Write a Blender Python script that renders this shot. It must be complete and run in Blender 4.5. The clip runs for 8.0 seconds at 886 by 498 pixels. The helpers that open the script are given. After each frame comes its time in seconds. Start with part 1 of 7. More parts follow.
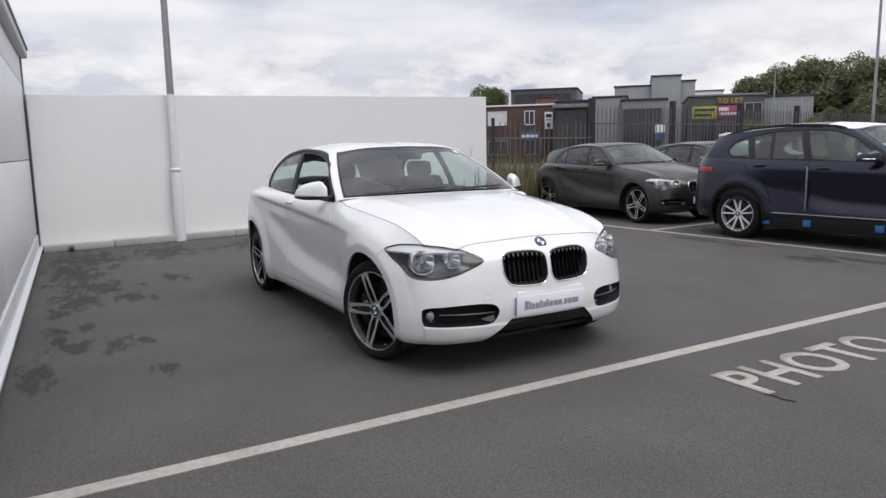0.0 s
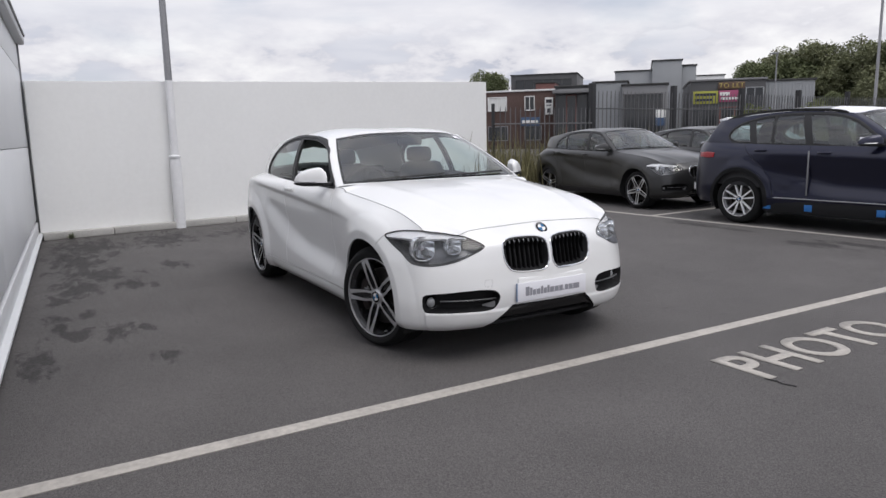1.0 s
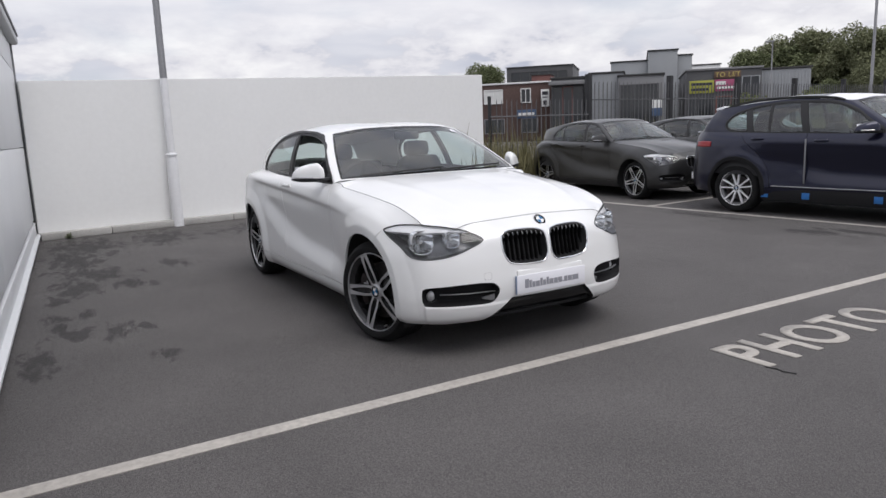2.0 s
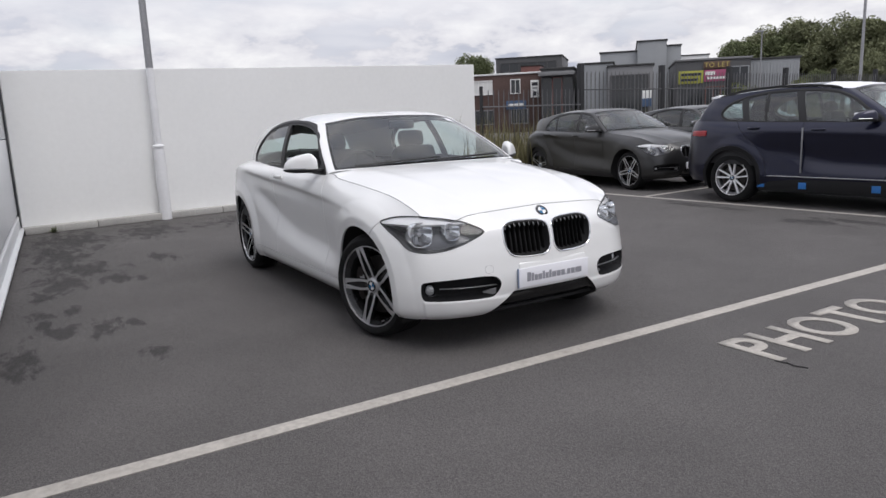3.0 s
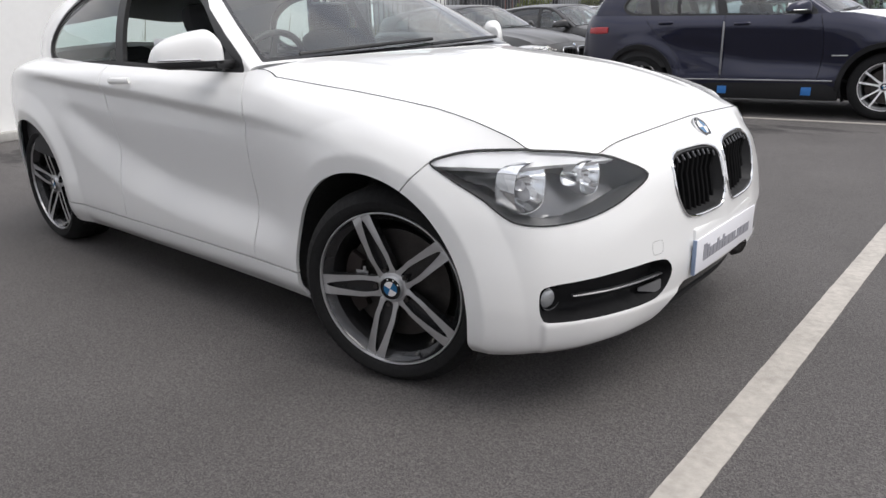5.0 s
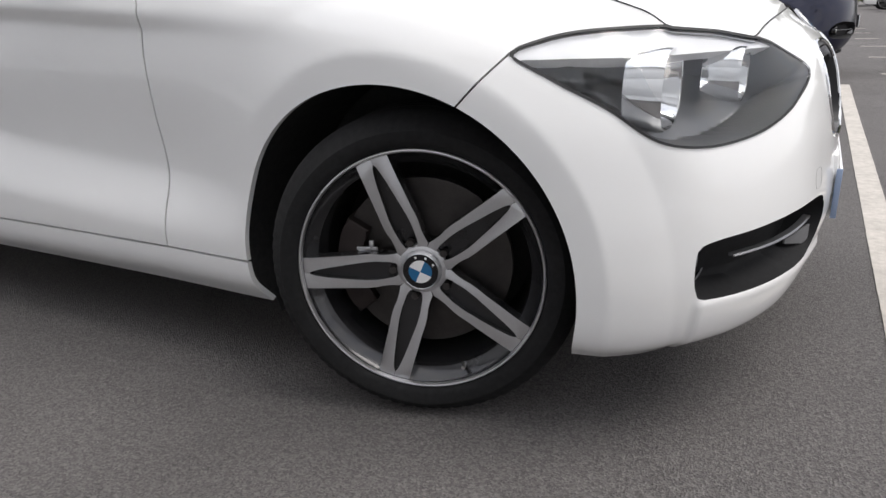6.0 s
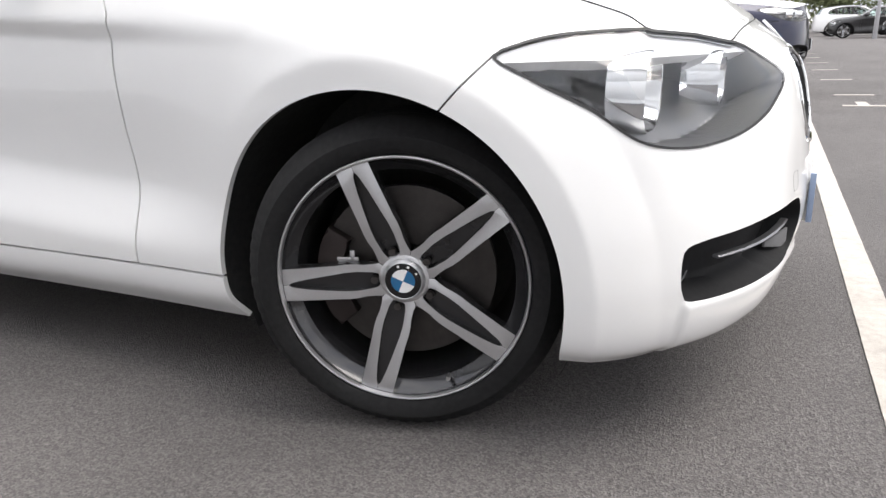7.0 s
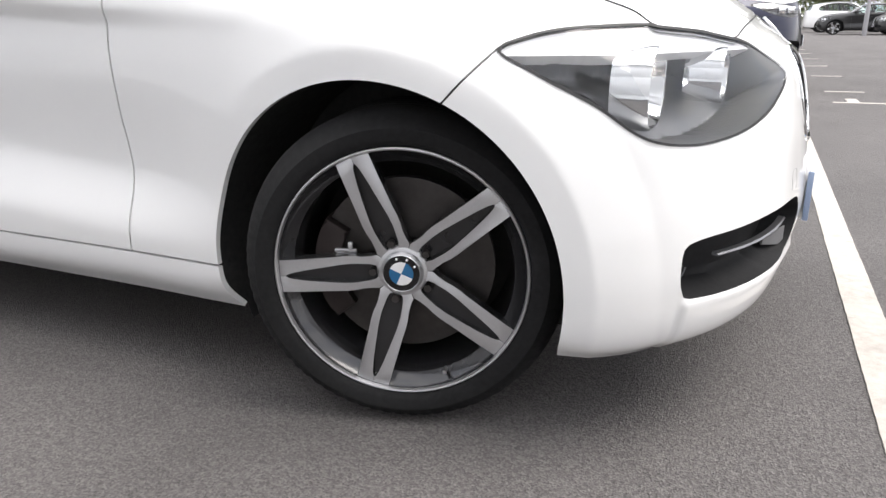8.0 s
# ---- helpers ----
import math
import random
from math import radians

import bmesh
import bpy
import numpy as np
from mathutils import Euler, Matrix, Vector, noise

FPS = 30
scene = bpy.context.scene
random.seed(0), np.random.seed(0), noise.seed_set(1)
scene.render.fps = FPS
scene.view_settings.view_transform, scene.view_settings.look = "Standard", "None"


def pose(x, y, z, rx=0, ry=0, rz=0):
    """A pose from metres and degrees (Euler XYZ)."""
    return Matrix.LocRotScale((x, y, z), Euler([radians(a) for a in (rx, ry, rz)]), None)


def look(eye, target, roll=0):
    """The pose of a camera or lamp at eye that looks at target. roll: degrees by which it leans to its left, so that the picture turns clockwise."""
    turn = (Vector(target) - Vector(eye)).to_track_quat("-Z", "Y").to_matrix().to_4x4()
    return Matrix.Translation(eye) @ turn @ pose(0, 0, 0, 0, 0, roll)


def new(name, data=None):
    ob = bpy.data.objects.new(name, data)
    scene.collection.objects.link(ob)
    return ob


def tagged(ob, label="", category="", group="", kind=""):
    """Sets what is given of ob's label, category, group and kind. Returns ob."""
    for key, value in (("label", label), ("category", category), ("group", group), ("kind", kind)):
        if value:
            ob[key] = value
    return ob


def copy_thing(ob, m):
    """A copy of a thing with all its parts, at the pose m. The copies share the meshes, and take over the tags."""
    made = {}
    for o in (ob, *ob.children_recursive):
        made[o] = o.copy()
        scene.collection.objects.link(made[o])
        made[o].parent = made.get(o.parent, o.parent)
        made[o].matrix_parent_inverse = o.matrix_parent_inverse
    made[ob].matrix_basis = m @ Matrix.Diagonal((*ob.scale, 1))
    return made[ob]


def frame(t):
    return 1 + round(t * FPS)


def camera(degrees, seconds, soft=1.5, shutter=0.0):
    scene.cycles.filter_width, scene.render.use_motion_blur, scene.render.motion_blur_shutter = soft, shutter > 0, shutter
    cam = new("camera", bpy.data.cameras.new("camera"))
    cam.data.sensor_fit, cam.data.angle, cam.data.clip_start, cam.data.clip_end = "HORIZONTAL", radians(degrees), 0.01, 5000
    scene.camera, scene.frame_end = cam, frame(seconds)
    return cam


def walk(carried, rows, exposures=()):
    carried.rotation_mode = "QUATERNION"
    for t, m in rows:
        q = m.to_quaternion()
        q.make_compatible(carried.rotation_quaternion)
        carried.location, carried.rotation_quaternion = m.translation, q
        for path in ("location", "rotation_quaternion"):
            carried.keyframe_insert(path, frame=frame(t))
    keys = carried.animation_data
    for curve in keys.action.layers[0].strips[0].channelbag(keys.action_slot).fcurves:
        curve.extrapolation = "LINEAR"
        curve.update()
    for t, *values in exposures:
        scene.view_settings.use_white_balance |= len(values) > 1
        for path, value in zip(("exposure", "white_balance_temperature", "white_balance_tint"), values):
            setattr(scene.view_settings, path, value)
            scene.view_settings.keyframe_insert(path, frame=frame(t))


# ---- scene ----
cam = camera(65.3, 8.0)
PATH = [
    (0, (3.943, -2.608, 1.334), (2.231, -1.616, 1.048), -1.0),
    (0.5, (3.929, -2.6, 1.329), (2.219, -1.606, 1.032), -1.0),
    (1, (3.931, -2.603, 1.33), (2.223, -1.615, 1.005), -1.2),
    (1.5, (3.932, -2.606, 1.324), (2.224, -1.62, 0.989), -1.2),
    (2.8, (3.907, -2.602, 1.338), (2.21, -1.602, 0.991), -3.8),
    (3, (3.784, -2.584, 1.311), (2.099, -1.571, 0.944), -2.3),
    (3.2, (3.658, -2.567, 1.271), (1.981, -1.575, 0.817), -2.7),
    (3.5, (3.348, -2.526, 1.258), (1.68, -1.546, 0.751), -3.1),
    (3.7, (3.15, -2.497, 1.241), (1.521, -1.487, 0.671), -2.0),
    (3.8, (3.032, -2.485, 1.225), (1.426, -1.447, 0.652), -1.55),
    (3.9, (2.9, -2.471, 1.21), (1.315, -1.403, 0.647), -1.5),
    (4, (2.763, -2.453, 1.203), (1.196, -1.352, 0.625), -1.7),
    (4.1, (2.627, -2.429, 1.202), (1.078, -1.294, 0.597), -2.0),
    (4.2, (2.492, -2.403, 1.202), (0.963, -1.234, 0.659), -2.3),
    (5.3, (1.148, -2.127, 1.018), (-0.005, -0.61, 0.41), -2.5),
    (5.5, (0.964, -2.026, 0.946), (-0.125, -0.435, 0.415), -3.7),
    (5.8, (0.752, -1.96, 0.873), (-0.18, -0.296, 0.268), -2.9),
    (6, (0.652, -1.96, 0.824), (-0.23, -0.29, 0.165), -1.9),
    (6.5, (0.618, -1.95, 0.774), (-0.16, -0.213, 0.159), -2.6),
    (7, (0.618, -1.965, 0.785), (-0.186, -0.232, 0.194), -2.0),
    (7.5, (0.608, -1.968, 0.787), (-0.189, -0.235, 0.188), -1.3),
    (8, (0.595, -1.966, 0.791), (-0.174, -0.228, 0.169), -0.8),
]
EXPOSURES = [(0.0, 0.48, 6450, 11.5), (3.0, 0.48, 6450, 11.5), (4.2, 0.78, 6600, 10.5), (5.5, 0.88, 6650, 10), (6.0, 1.02, 6700, 10), (6.5, 1.38, 6750, 10), (7.0, 1.65, 6750, 10), (8.0, 1.71, 6750, 10)]
walk(cam, [(t, look(eye, target, roll)) for t, eye, target, roll in PATH], EXPOSURES)

# ---- world and sun: a bright, broken overcast ----
SUN_ELEVATION, SUN_AZIMUTH = 62.0, 14.0     # azimuth is the way to the sun in the plan, degrees from +x


def node(tree, kind, **sets):
    n = tree.nodes.new(kind)
    for key, value in sets.items():
        if key in n.inputs:
            n.inputs[key].default_value = value
        elif key == "operation":
            n.operation = value
    return n


def make_world():
    world = bpy.data.worlds.new("overcast_sky")
    world.use_nodes = True
    t = world.node_tree
    t.nodes.clear()
    out = t.nodes.new("ShaderNodeOutputWorld")
    sky = t.nodes.new("ShaderNodeTexSky")
    sky.sky_type, sky.sun_disc = "NISHITA", False
    sky.sun_elevation = radians(SUN_ELEVATION)
    sky.sun_rotation = radians(90 - SUN_AZIMUTH)
    blue = t.nodes.new("ShaderNodeBackground")
    blue.inputs["Strength"].default_value = 0.075
    t.links.new(sky.outputs[0], blue.inputs["Color"])
    where = t.nodes.new("ShaderNodeTexCoord")
    # a high grey sheet in flat layers, and heaped clouds low down
    def noise_at(squash, shift, scale, detail, rough, distort):
        flat = t.nodes.new("ShaderNodeMapping")
        flat.inputs["Scale"].default_value = (1.0, 1.0, squash)
        flat.inputs["Location"].default_value = shift
        t.links.new(where.outputs["Generated"], flat.inputs["Vector"])
        n = node(t, "ShaderNodeTexNoise", Scale=scale, Detail=detail, Roughness=rough, Distortion=distort)
        t.links.new(flat.outputs[0], n.inputs["Vector"])
        return n.outputs["Fac"]

    def ramp(value, *stops):
        r = t.nodes.new("ShaderNodeValToRGB")
        e = r.color_ramp.elements
        for k, (at, colour) in enumerate(stops):
            q = e[k] if k < 2 else e.new(at)
            q.position, q.color = at, (*colour, 1)
        t.links.new(value, r.inputs["Fac"])
        return r.outputs[0]

    cover_fac = ramp(noise_at(4.0, (.35, .1, .2), 2.2, 6, .5, .15), (.30, (.6, .6, .6)), (.44, (1, 1, 1)))
    sheet_tone = ramp(noise_at(5.0, (.1, .6, .2), 2.4, 7, .5, .2), (.34, (.52, .55, .645)), (.64, (.88, .88, .91)), (.49, (.70, .72, .785)))
    heap = noise_at(2.6, (.9, .25, .4), 8.0, 10, .56, .1)
    heap_tone = ramp(heap, (.42, (.64, .65, .71)), (.66, (1.0, 1.0, 1.0)), (.50, (.80, .80, .84)))
    heap_mask = ramp(heap, (.43, (0, 0, 0)), (.475, (1, 1, 1)))
    part_z = t.nodes.new("ShaderNodeSeparateXYZ")
    t.links.new(where.outputs["Generated"], part_z.inputs[0])
    low = t.nodes.new("ShaderNodeMapRange")
    low.interpolation_type = "SMOOTHSTEP"
    for key, value in (("From Min", .10), ("From Max", .19), ("To Min", 1.0), ("To Max", 0.0)):
        low.inputs[key].default_value = value
    t.links.new(part_z.outputs["Z"], low.inputs["Value"])
    both = node(t, "ShaderNodeMath", operation="MULTIPLY")
    t.links.new(heap_mask, both.inputs[0])
    t.links.new(low.outputs[0], both.inputs[1])
    tone = t.nodes.new("ShaderNodeMix")
    tone.data_type = "RGBA"
    t.links.new(both.outputs[0], tone.inputs[0])
    t.links.new(sheet_tone, tone.inputs[6])
    t.links.new(heap_tone, tone.inputs[7])
    cloud = t.nodes.new("ShaderNodeBackground")
    cloud.inputs["Strength"].default_value = CLOUD_STRENGTH
    # an overcast sky grows brighter towards the zenith
    climb = t.nodes.new("ShaderNodeMapRange")
    climb.inputs["From Min"].default_value, climb.inputs["From Max"].default_value = 0.0, 1.0
    climb.inputs["To Min"].default_value, climb.inputs["To Max"].default_value = 0.82, 1.30
    t.links.new(part_z.outputs["Z"], climb.inputs["Value"])
    lit = node(t, "ShaderNodeVectorMath", operation="SCALE")
    t.links.new(tone.outputs[2], lit.inputs[0])
    t.links.new(climb.outputs[0], lit.inputs["Scale"])
    t.links.new(lit.outputs[0], cloud.inputs["Color"])
    mix = t.nodes.new("ShaderNodeMixShader")
    t.links.new(cover_fac, mix.inputs["Fac"])
    t.links.new(blue.outputs[0], mix.inputs[1])
    t.links.new(cloud.outputs[0], mix.inputs[2])
    t.links.new(mix.outputs[0], out.inputs["Surface"])
    scene.world = world


CLOUD_STRENGTH = 0.80
make_world()
sun_data = bpy.data.lights.new("sun", "SUN")
sun_data.energy, sun_data.angle, sun_data.color = 1.15, radians(40), (1.0, 0.97, 0.93)
sun = new("sun", sun_data)
_a, _e = radians(SUN_AZIMUTH), radians(SUN_ELEVATION)
sun.matrix_world = look((30 * math.cos(_e) * math.cos(_a), 30 * math.cos(_e) * math.sin(_a), 30 * math.sin(_e)), (0, 0, 0))

# ---- materials ----
MATS = {}


def material(name, colour, rough=0.5, metal=0.0, coat=0.0, grain=0.0, grain_scale=60.0, bump=0.0, bump_scale=200.0,
             stain=0.0, stain_scale=1.2, speck=0.0, island=0.0):
    """A principled material with variation at two scales and fine relief, in object space."""
    m = bpy.data.materials.new(name)
    m.use_nodes = True
    t = m.node_tree
    p = t.nodes["Principled BSDF"]
    p.inputs["Roughness"].default_value = rough
    p.inputs["Metallic"].default_value = metal
    p.inputs["Coat Weight"].default_value = coat
    p.inputs["Coat Roughness"].default_value = 0.04
    p.inputs["Base Color"].default_value = (*colour, 1)
    where = t.nodes.new("ShaderNodeTexCoord")
    factor = None

    def noise_value(scale, detail, amount):
        n = node(t, "ShaderNodeTexNoise", Scale=scale, Detail=detail, Roughness=0.6)
        t.links.new(where.outputs["Object"], n.inputs["Vector"])
        r = t.nodes.new("ShaderNodeMapRange")
        r.inputs["From Min"].default_value, r.inputs["From Max"].default_value = 0.25, 0.75
        r.inputs["To Min"].default_value, r.inputs["To Max"].default_value = 1 - amount, 1 + amount
        t.links.new(n.outputs["Fac"], r.inputs["Value"])
        return r.outputs[0]

    for scale, detail, amount in ((grain_scale, 4.0, grain), (stain_scale, 6.0, stain)):
        if amount:
            v = noise_value(scale, detail, amount)
            if factor is None:
                factor = v
            else:
                k = node(t, "ShaderNodeMath", operation="MULTIPLY")
                t.links.new(factor, k.inputs[0])
                t.links.new(v, k.inputs[1])
                factor = k.outputs[0]
    if island:
        g = t.nodes.new("ShaderNodeObjectInfo")
        r = t.nodes.new("ShaderNodeMapRange")
        r.inputs["To Min"].default_value, r.inputs["To Max"].default_value = 1 - island, 1 + island
        t.links.new(g.outputs["Random"], r.inputs["Value"])
        if factor is None:
            factor = r.outputs[0]
        else:
            k = node(t, "ShaderNodeMath", operation="MULTIPLY")
            t.links.new(factor, k.inputs[0])
            t.links.new(r.outputs[0], k.inputs[1])
            factor = k.outputs[0]
    if factor is not None:
        mul = node(t, "ShaderNodeVectorMath", operation="SCALE")
        mul.inputs[0].default_value = colour
        t.links.new(factor, mul.inputs["Scale"])
        t.links.new(mul.outputs[0], p.inputs["Base Color"])
        rr = t.nodes.new("ShaderNodeMapRange")
        rr.inputs["From Min"].default_value, rr.inputs["From Max"].default_value = 0.7, 1.3
        rr.inputs["To Min"].default_value, rr.inputs["To Max"].default_value = min(1, rough * 1.12), rough * 0.88
        t.links.new(factor, rr.inputs["Value"])
        t.links.new(rr.outputs[0], p.inputs["Roughness"])
    if bump:
        n = node(t, "ShaderNodeTexNoise", Scale=bump_scale, Detail=3.0, Roughness=0.6)
        t.links.new(where.outputs["Object"], n.inputs["Vector"])
        b = node(t, "ShaderNodeBump", Strength=bump, Distance=0.01)
        t.links.new(n.outputs["Fac"], b.inputs["Height"])
        t.links.new(b.outputs[0], p.inputs["Normal"])
    MATS[name] = m
    return m


def glass(name, tint, gloss=1.0):
    """Thin glass: tinted see-through with a mirror gloss that grows at grazing angles."""
    m = bpy.data.materials.new(name)
    m.use_nodes = True
    t = m.node_tree
    t.nodes.clear()
    out = t.nodes.new("ShaderNodeOutputMaterial")
    see = t.nodes.new("ShaderNodeBsdfTransparent")
    see.inputs["Color"].default_value = (*tint, 1)
    shine = t.nodes.new("ShaderNodeBsdfGlossy")
    shine.inputs["Roughness"].default_value = 0.02
    shine.inputs["Color"].default_value = (1, 1, 1, 1)
    f = t.nodes.new("ShaderNodeLayerWeight")
    f.inputs["Blend"].default_value = .5
    up = node(t, "ShaderNodeMath", operation="POWER")
    up.inputs[1].default_value = 5.2
    t.links.new(f.outputs["Facing"], up.inputs[0])
    k = node(t, "ShaderNodeMath", operation="MULTIPLY_ADD")
    k.inputs[1].default_value = .95
    k.inputs[2].default_value = .036 * gloss
    k.use_clamp = True
    t.links.new(up.outputs[0], k.inputs[0])
    mix = t.nodes.new("ShaderNodeMixShader")
    t.links.new(k.outputs[0], mix.inputs["Fac"])
    t.links.new(see.outputs[0], mix.inputs[1])
    t.links.new(shine.outputs[0], mix.inputs[2])
    t.links.new(mix.outputs[0], out.inputs["Surface"])
    MATS[name] = m
    return m


WHITE = material("white_paint", (0.79, 0.79, 0.785), rough=0.32, coat=0.9, stain=0.012, stain_scale=3.0)
GREY_PAINT = material("grey_metallic_paint", (0.050, 0.0495, 0.0495), rough=0.36, metal=0.8, coat=0.45, grain=0.05, grain_scale=500)
BLUE_PAINT = material("blue_metallic_paint", (0.0100, 0.0114, 0.030), rough=0.32, metal=0.6, coat=0.7, grain=0.05, grain_scale=500)
BLACK_PAINT = material("black_paint", (0.010, 0.010, 0.011), rough=0.3, coat=0.3, stain=0.05)
SILVER_PAINT = material("silver_paint", (0.45, 0.46, 0.48), rough=0.3, metal=0.5, coat=0.7, stain=0.03)
TYRE = material("tyre_rubber", (0.012, 0.012, 0.0125), rough=0.88, grain=0.18, grain_scale=90, stain=0.2, stain_scale=6, bump=0.12, bump_scale=350)
BLACK = material("black_plastic", (0.014, 0.014, 0.015), rough=0.48, grain=0.1, grain_scale=80, bump=0.04)
GLOSS_BLACK = material("gloss_black_trim", (0.008, 0.008, 0.009), rough=0.15, stain=0.1, stain_scale=4)
LINER = material("wheel_arch_liner", (0.034, 0.034, 0.034), rough=0.95, grain=0.2, bump=0.1)
DARK = material("dark_gap", (0.02, 0.02, 0.021), rough=0.8, grain=0.1)
CHROME = material("chrome", (0.82, 0.83, 0.84), rough=0.07, metal=1.0, stain=0.02)
REFLECTOR = material("reflector_chrome", (0.80, 0.81, 0.82), rough=0.09, metal=1.0, stain=0.05, stain_scale=20)
SATIN = material("satin_silver", (0.55, 0.55, 0.56), rough=0.32, metal=0.9, grain=0.05)
MACHINED = material("machined_alloy", (0.55, 0.55, 0.56), rough=0.34, metal=0.8, grain=0.06, grain_scale=300)
RIM_DARK = material("dark_grey_alloy_paint", (0.030, 0.030, 0.032), rough=0.20, metal=0.4, coat=0.6, stain=0.12, stain_scale=8)
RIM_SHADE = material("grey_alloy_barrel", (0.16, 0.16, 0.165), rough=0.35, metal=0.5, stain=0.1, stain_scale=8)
RIM_SILVER = material("silver_alloy_paint", (0.86, 0.86, 0.87), rough=0.35, metal=0.1, coat=0.4, stain=0.08, stain_scale=8)
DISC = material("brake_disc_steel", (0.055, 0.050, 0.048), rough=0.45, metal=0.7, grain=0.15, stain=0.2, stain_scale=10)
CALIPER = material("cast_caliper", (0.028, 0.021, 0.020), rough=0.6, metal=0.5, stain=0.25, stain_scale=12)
INTERIOR = material("dark_cabin_trim", (0.022, 0.022, 0.024), rough=0.75, grain=0.1, grain_scale=120, bump=0.05)
SEAT = material("dark_seat_cloth", (0.028, 0.028, 0.030), rough=0.9, grain=0.2, grain_scale=250, bump=0.08)
LAMP_GREY = material("lamp_housing_grey", (0.19, 0.19, 0.195), rough=0.30, metal=0.7, stain=0.08, stain_scale=9)
LAMP_WHITE = material("lamp_light_strip", (0.85, 0.85, 0.86), rough=0.3, stain=0.02)
PLATE_WHITE = material("plate_white", (0.80, 0.80, 0.84), rough=0.35, coat=0.3, stain=0.03, stain_scale=6)
PLATE_BLUE = material("plate_edge_blue", (0.22, 0.28, 0.40), rough=0.4, stain=0.05)
INK = material("dark_ink", (0.02, 0.02, 0.028), rough=0.5, grain=0.05)
ROUND_BLUE = material("roundel_blue", (0.012, 0.12, 0.27), rough=0.25, coat=0.5, stain=0.02)
ROUND_WHITE = material("roundel_white", (0.8, 0.8, 0.8), rough=0.25, coat=0.5, stain=0.02)
AMBER = material("amber_lens", (0.55, 0.22, 0.03), rough=0.2, stain=0.05)
RED_LENS = material("red_tail_lens", (0.30, 0.006, 0.012), rough=0.3, coat=0.2, stain=0.05)
for _m, _s in ((TYRE, .25), (LINER, .1), (BLUE_PAINT, .35), (RIM_DARK, .3)):
    _m.node_tree.nodes["Principled BSDF"].inputs["Specular IOR Level"].default_value = _s
SCREEN = glass("windscreen_glass", (0.80, 0.86, 0.85), 3.2)
SIDE_GLASS = glass("side_window_glass", (0.72, 0.83, 0.81), 1.3)
LENS = glass("headlamp_lens", (0.95, 0.955, 0.96), 1.3)
FIN = material("grey_duct_fin", (0.16, 0.16, 0.165), rough=0.5, grain=0.06)
BLADE = material("dull_silver_blade", (0.20, 0.20, 0.21), rough=0.35, metal=0.7, grain=0.05)
TAPE = material("blue_tape", (0.02, 0.14, 0.40), rough=0.5, stain=0.1, stain_scale=20)
SLAT = material("satin_black_slat", (0.006, 0.006, 0.0065), rough=0.6, coat=0.0, stain=.1)
SEAM = material("paint_seam_grey", (0.25, 0.25, 0.255), rough=0.6, stain=.05)
PLATE_INK = material("grey_plate_ink", (0.27, 0.27, 0.30), rough=0.5, grain=.05)
FOG_LENS = material("fog_lamp_lens", (0.62, 0.63, 0.64), rough=0.22, metal=0.35, coat=.6, stain=.08, stain_scale=30)
PARKED_SCREEN = glass("parked_windscreen_glass", (0.70, 0.78, 0.77), 3.6)
PARKED_SIDE = glass("parked_side_glass", (0.62, 0.72, 0.71), 2.6)
CLADDING = material("dark_plastic_cladding", (0.012, 0.012, 0.013), rough=0.7, grain=.1, grain_scale=90, bump=.05)
for _m in (CLADDING, SLAT):
    _m.node_tree.nodes["Principled BSDF"].inputs["Specular IOR Level"].default_value = .2

# ---- mesh tools ----
def link_mesh(name, verts, faces, mat, parent=None, label="", sharp=35.0, solid=0.0, smooth=True):
    me = bpy.data.meshes.new(name)
    me.from_pydata([tuple(map(float, v[:3])) for v in verts], [], [tuple(map(int, f)) for f in faces])
    me.validate()
    if smooth:
        me.polygons.foreach_set("use_smooth", [True] * len(me.polygons))
        me.set_sharp_from_angle(angle=radians(sharp))
    for m in (mat if isinstance(mat, (list, tuple)) else (mat,)):
        me.materials.append(m)
    me.update()
    ob = new(name, me)
    if parent is not None:
        ob.parent = parent
    if label:
        tagged(ob, label)
    if solid:
        s = ob.modifiers.new("thickness", "SOLIDIFY")
        s.thickness, s.offset = solid, -1.0
    return ob


def part(name, bm, mat, parent, label="", sharp=35.0):
    """Links a bmesh as one mesh object under a thing or a part."""
    me = bpy.data.meshes.new(name)
    bmesh.ops.recalc_face_normals(bm, faces=bm.faces)
    bm.to_mesh(me)
    bm.free()
    me.polygons.foreach_set("use_smooth", [True] * len(me.polygons))
    me.set_sharp_from_angle(angle=radians(sharp))
    for m in (mat if isinstance(mat, (list, tuple)) else (mat,)):
        me.materials.append(m)
    ob = new(name, me)
    if parent is not None:
        ob.parent = parent
    if label:
        tagged(ob, label)
    return ob


def thing(name, label, category, at=None, group="", kind=""):
    ob = new(name)
    ob.empty_display_size = 0.1
    if at is not None:
        ob.matrix_world = at
    return tagged(ob, label, category, group, kind)


def box_bm(size, at=(0, 0, 0), bevel=0.0, turn=None, bm=None):
    bm = bm or bmesh.new()
    m = Matrix.Translation(at) @ (turn or Matrix.Identity(4)) @ Matrix.Diagonal((*size, 1))
    made = bmesh.ops.create_cube(bm, size=1.0, matrix=m)
    if bevel:
        edges = list({e for v in made["verts"] for e in v.link_edges})
        bmesh.ops.bevel(bm, geom=edges, offset=bevel, segments=2, affect="EDGES", profile=0.5)
    return bm


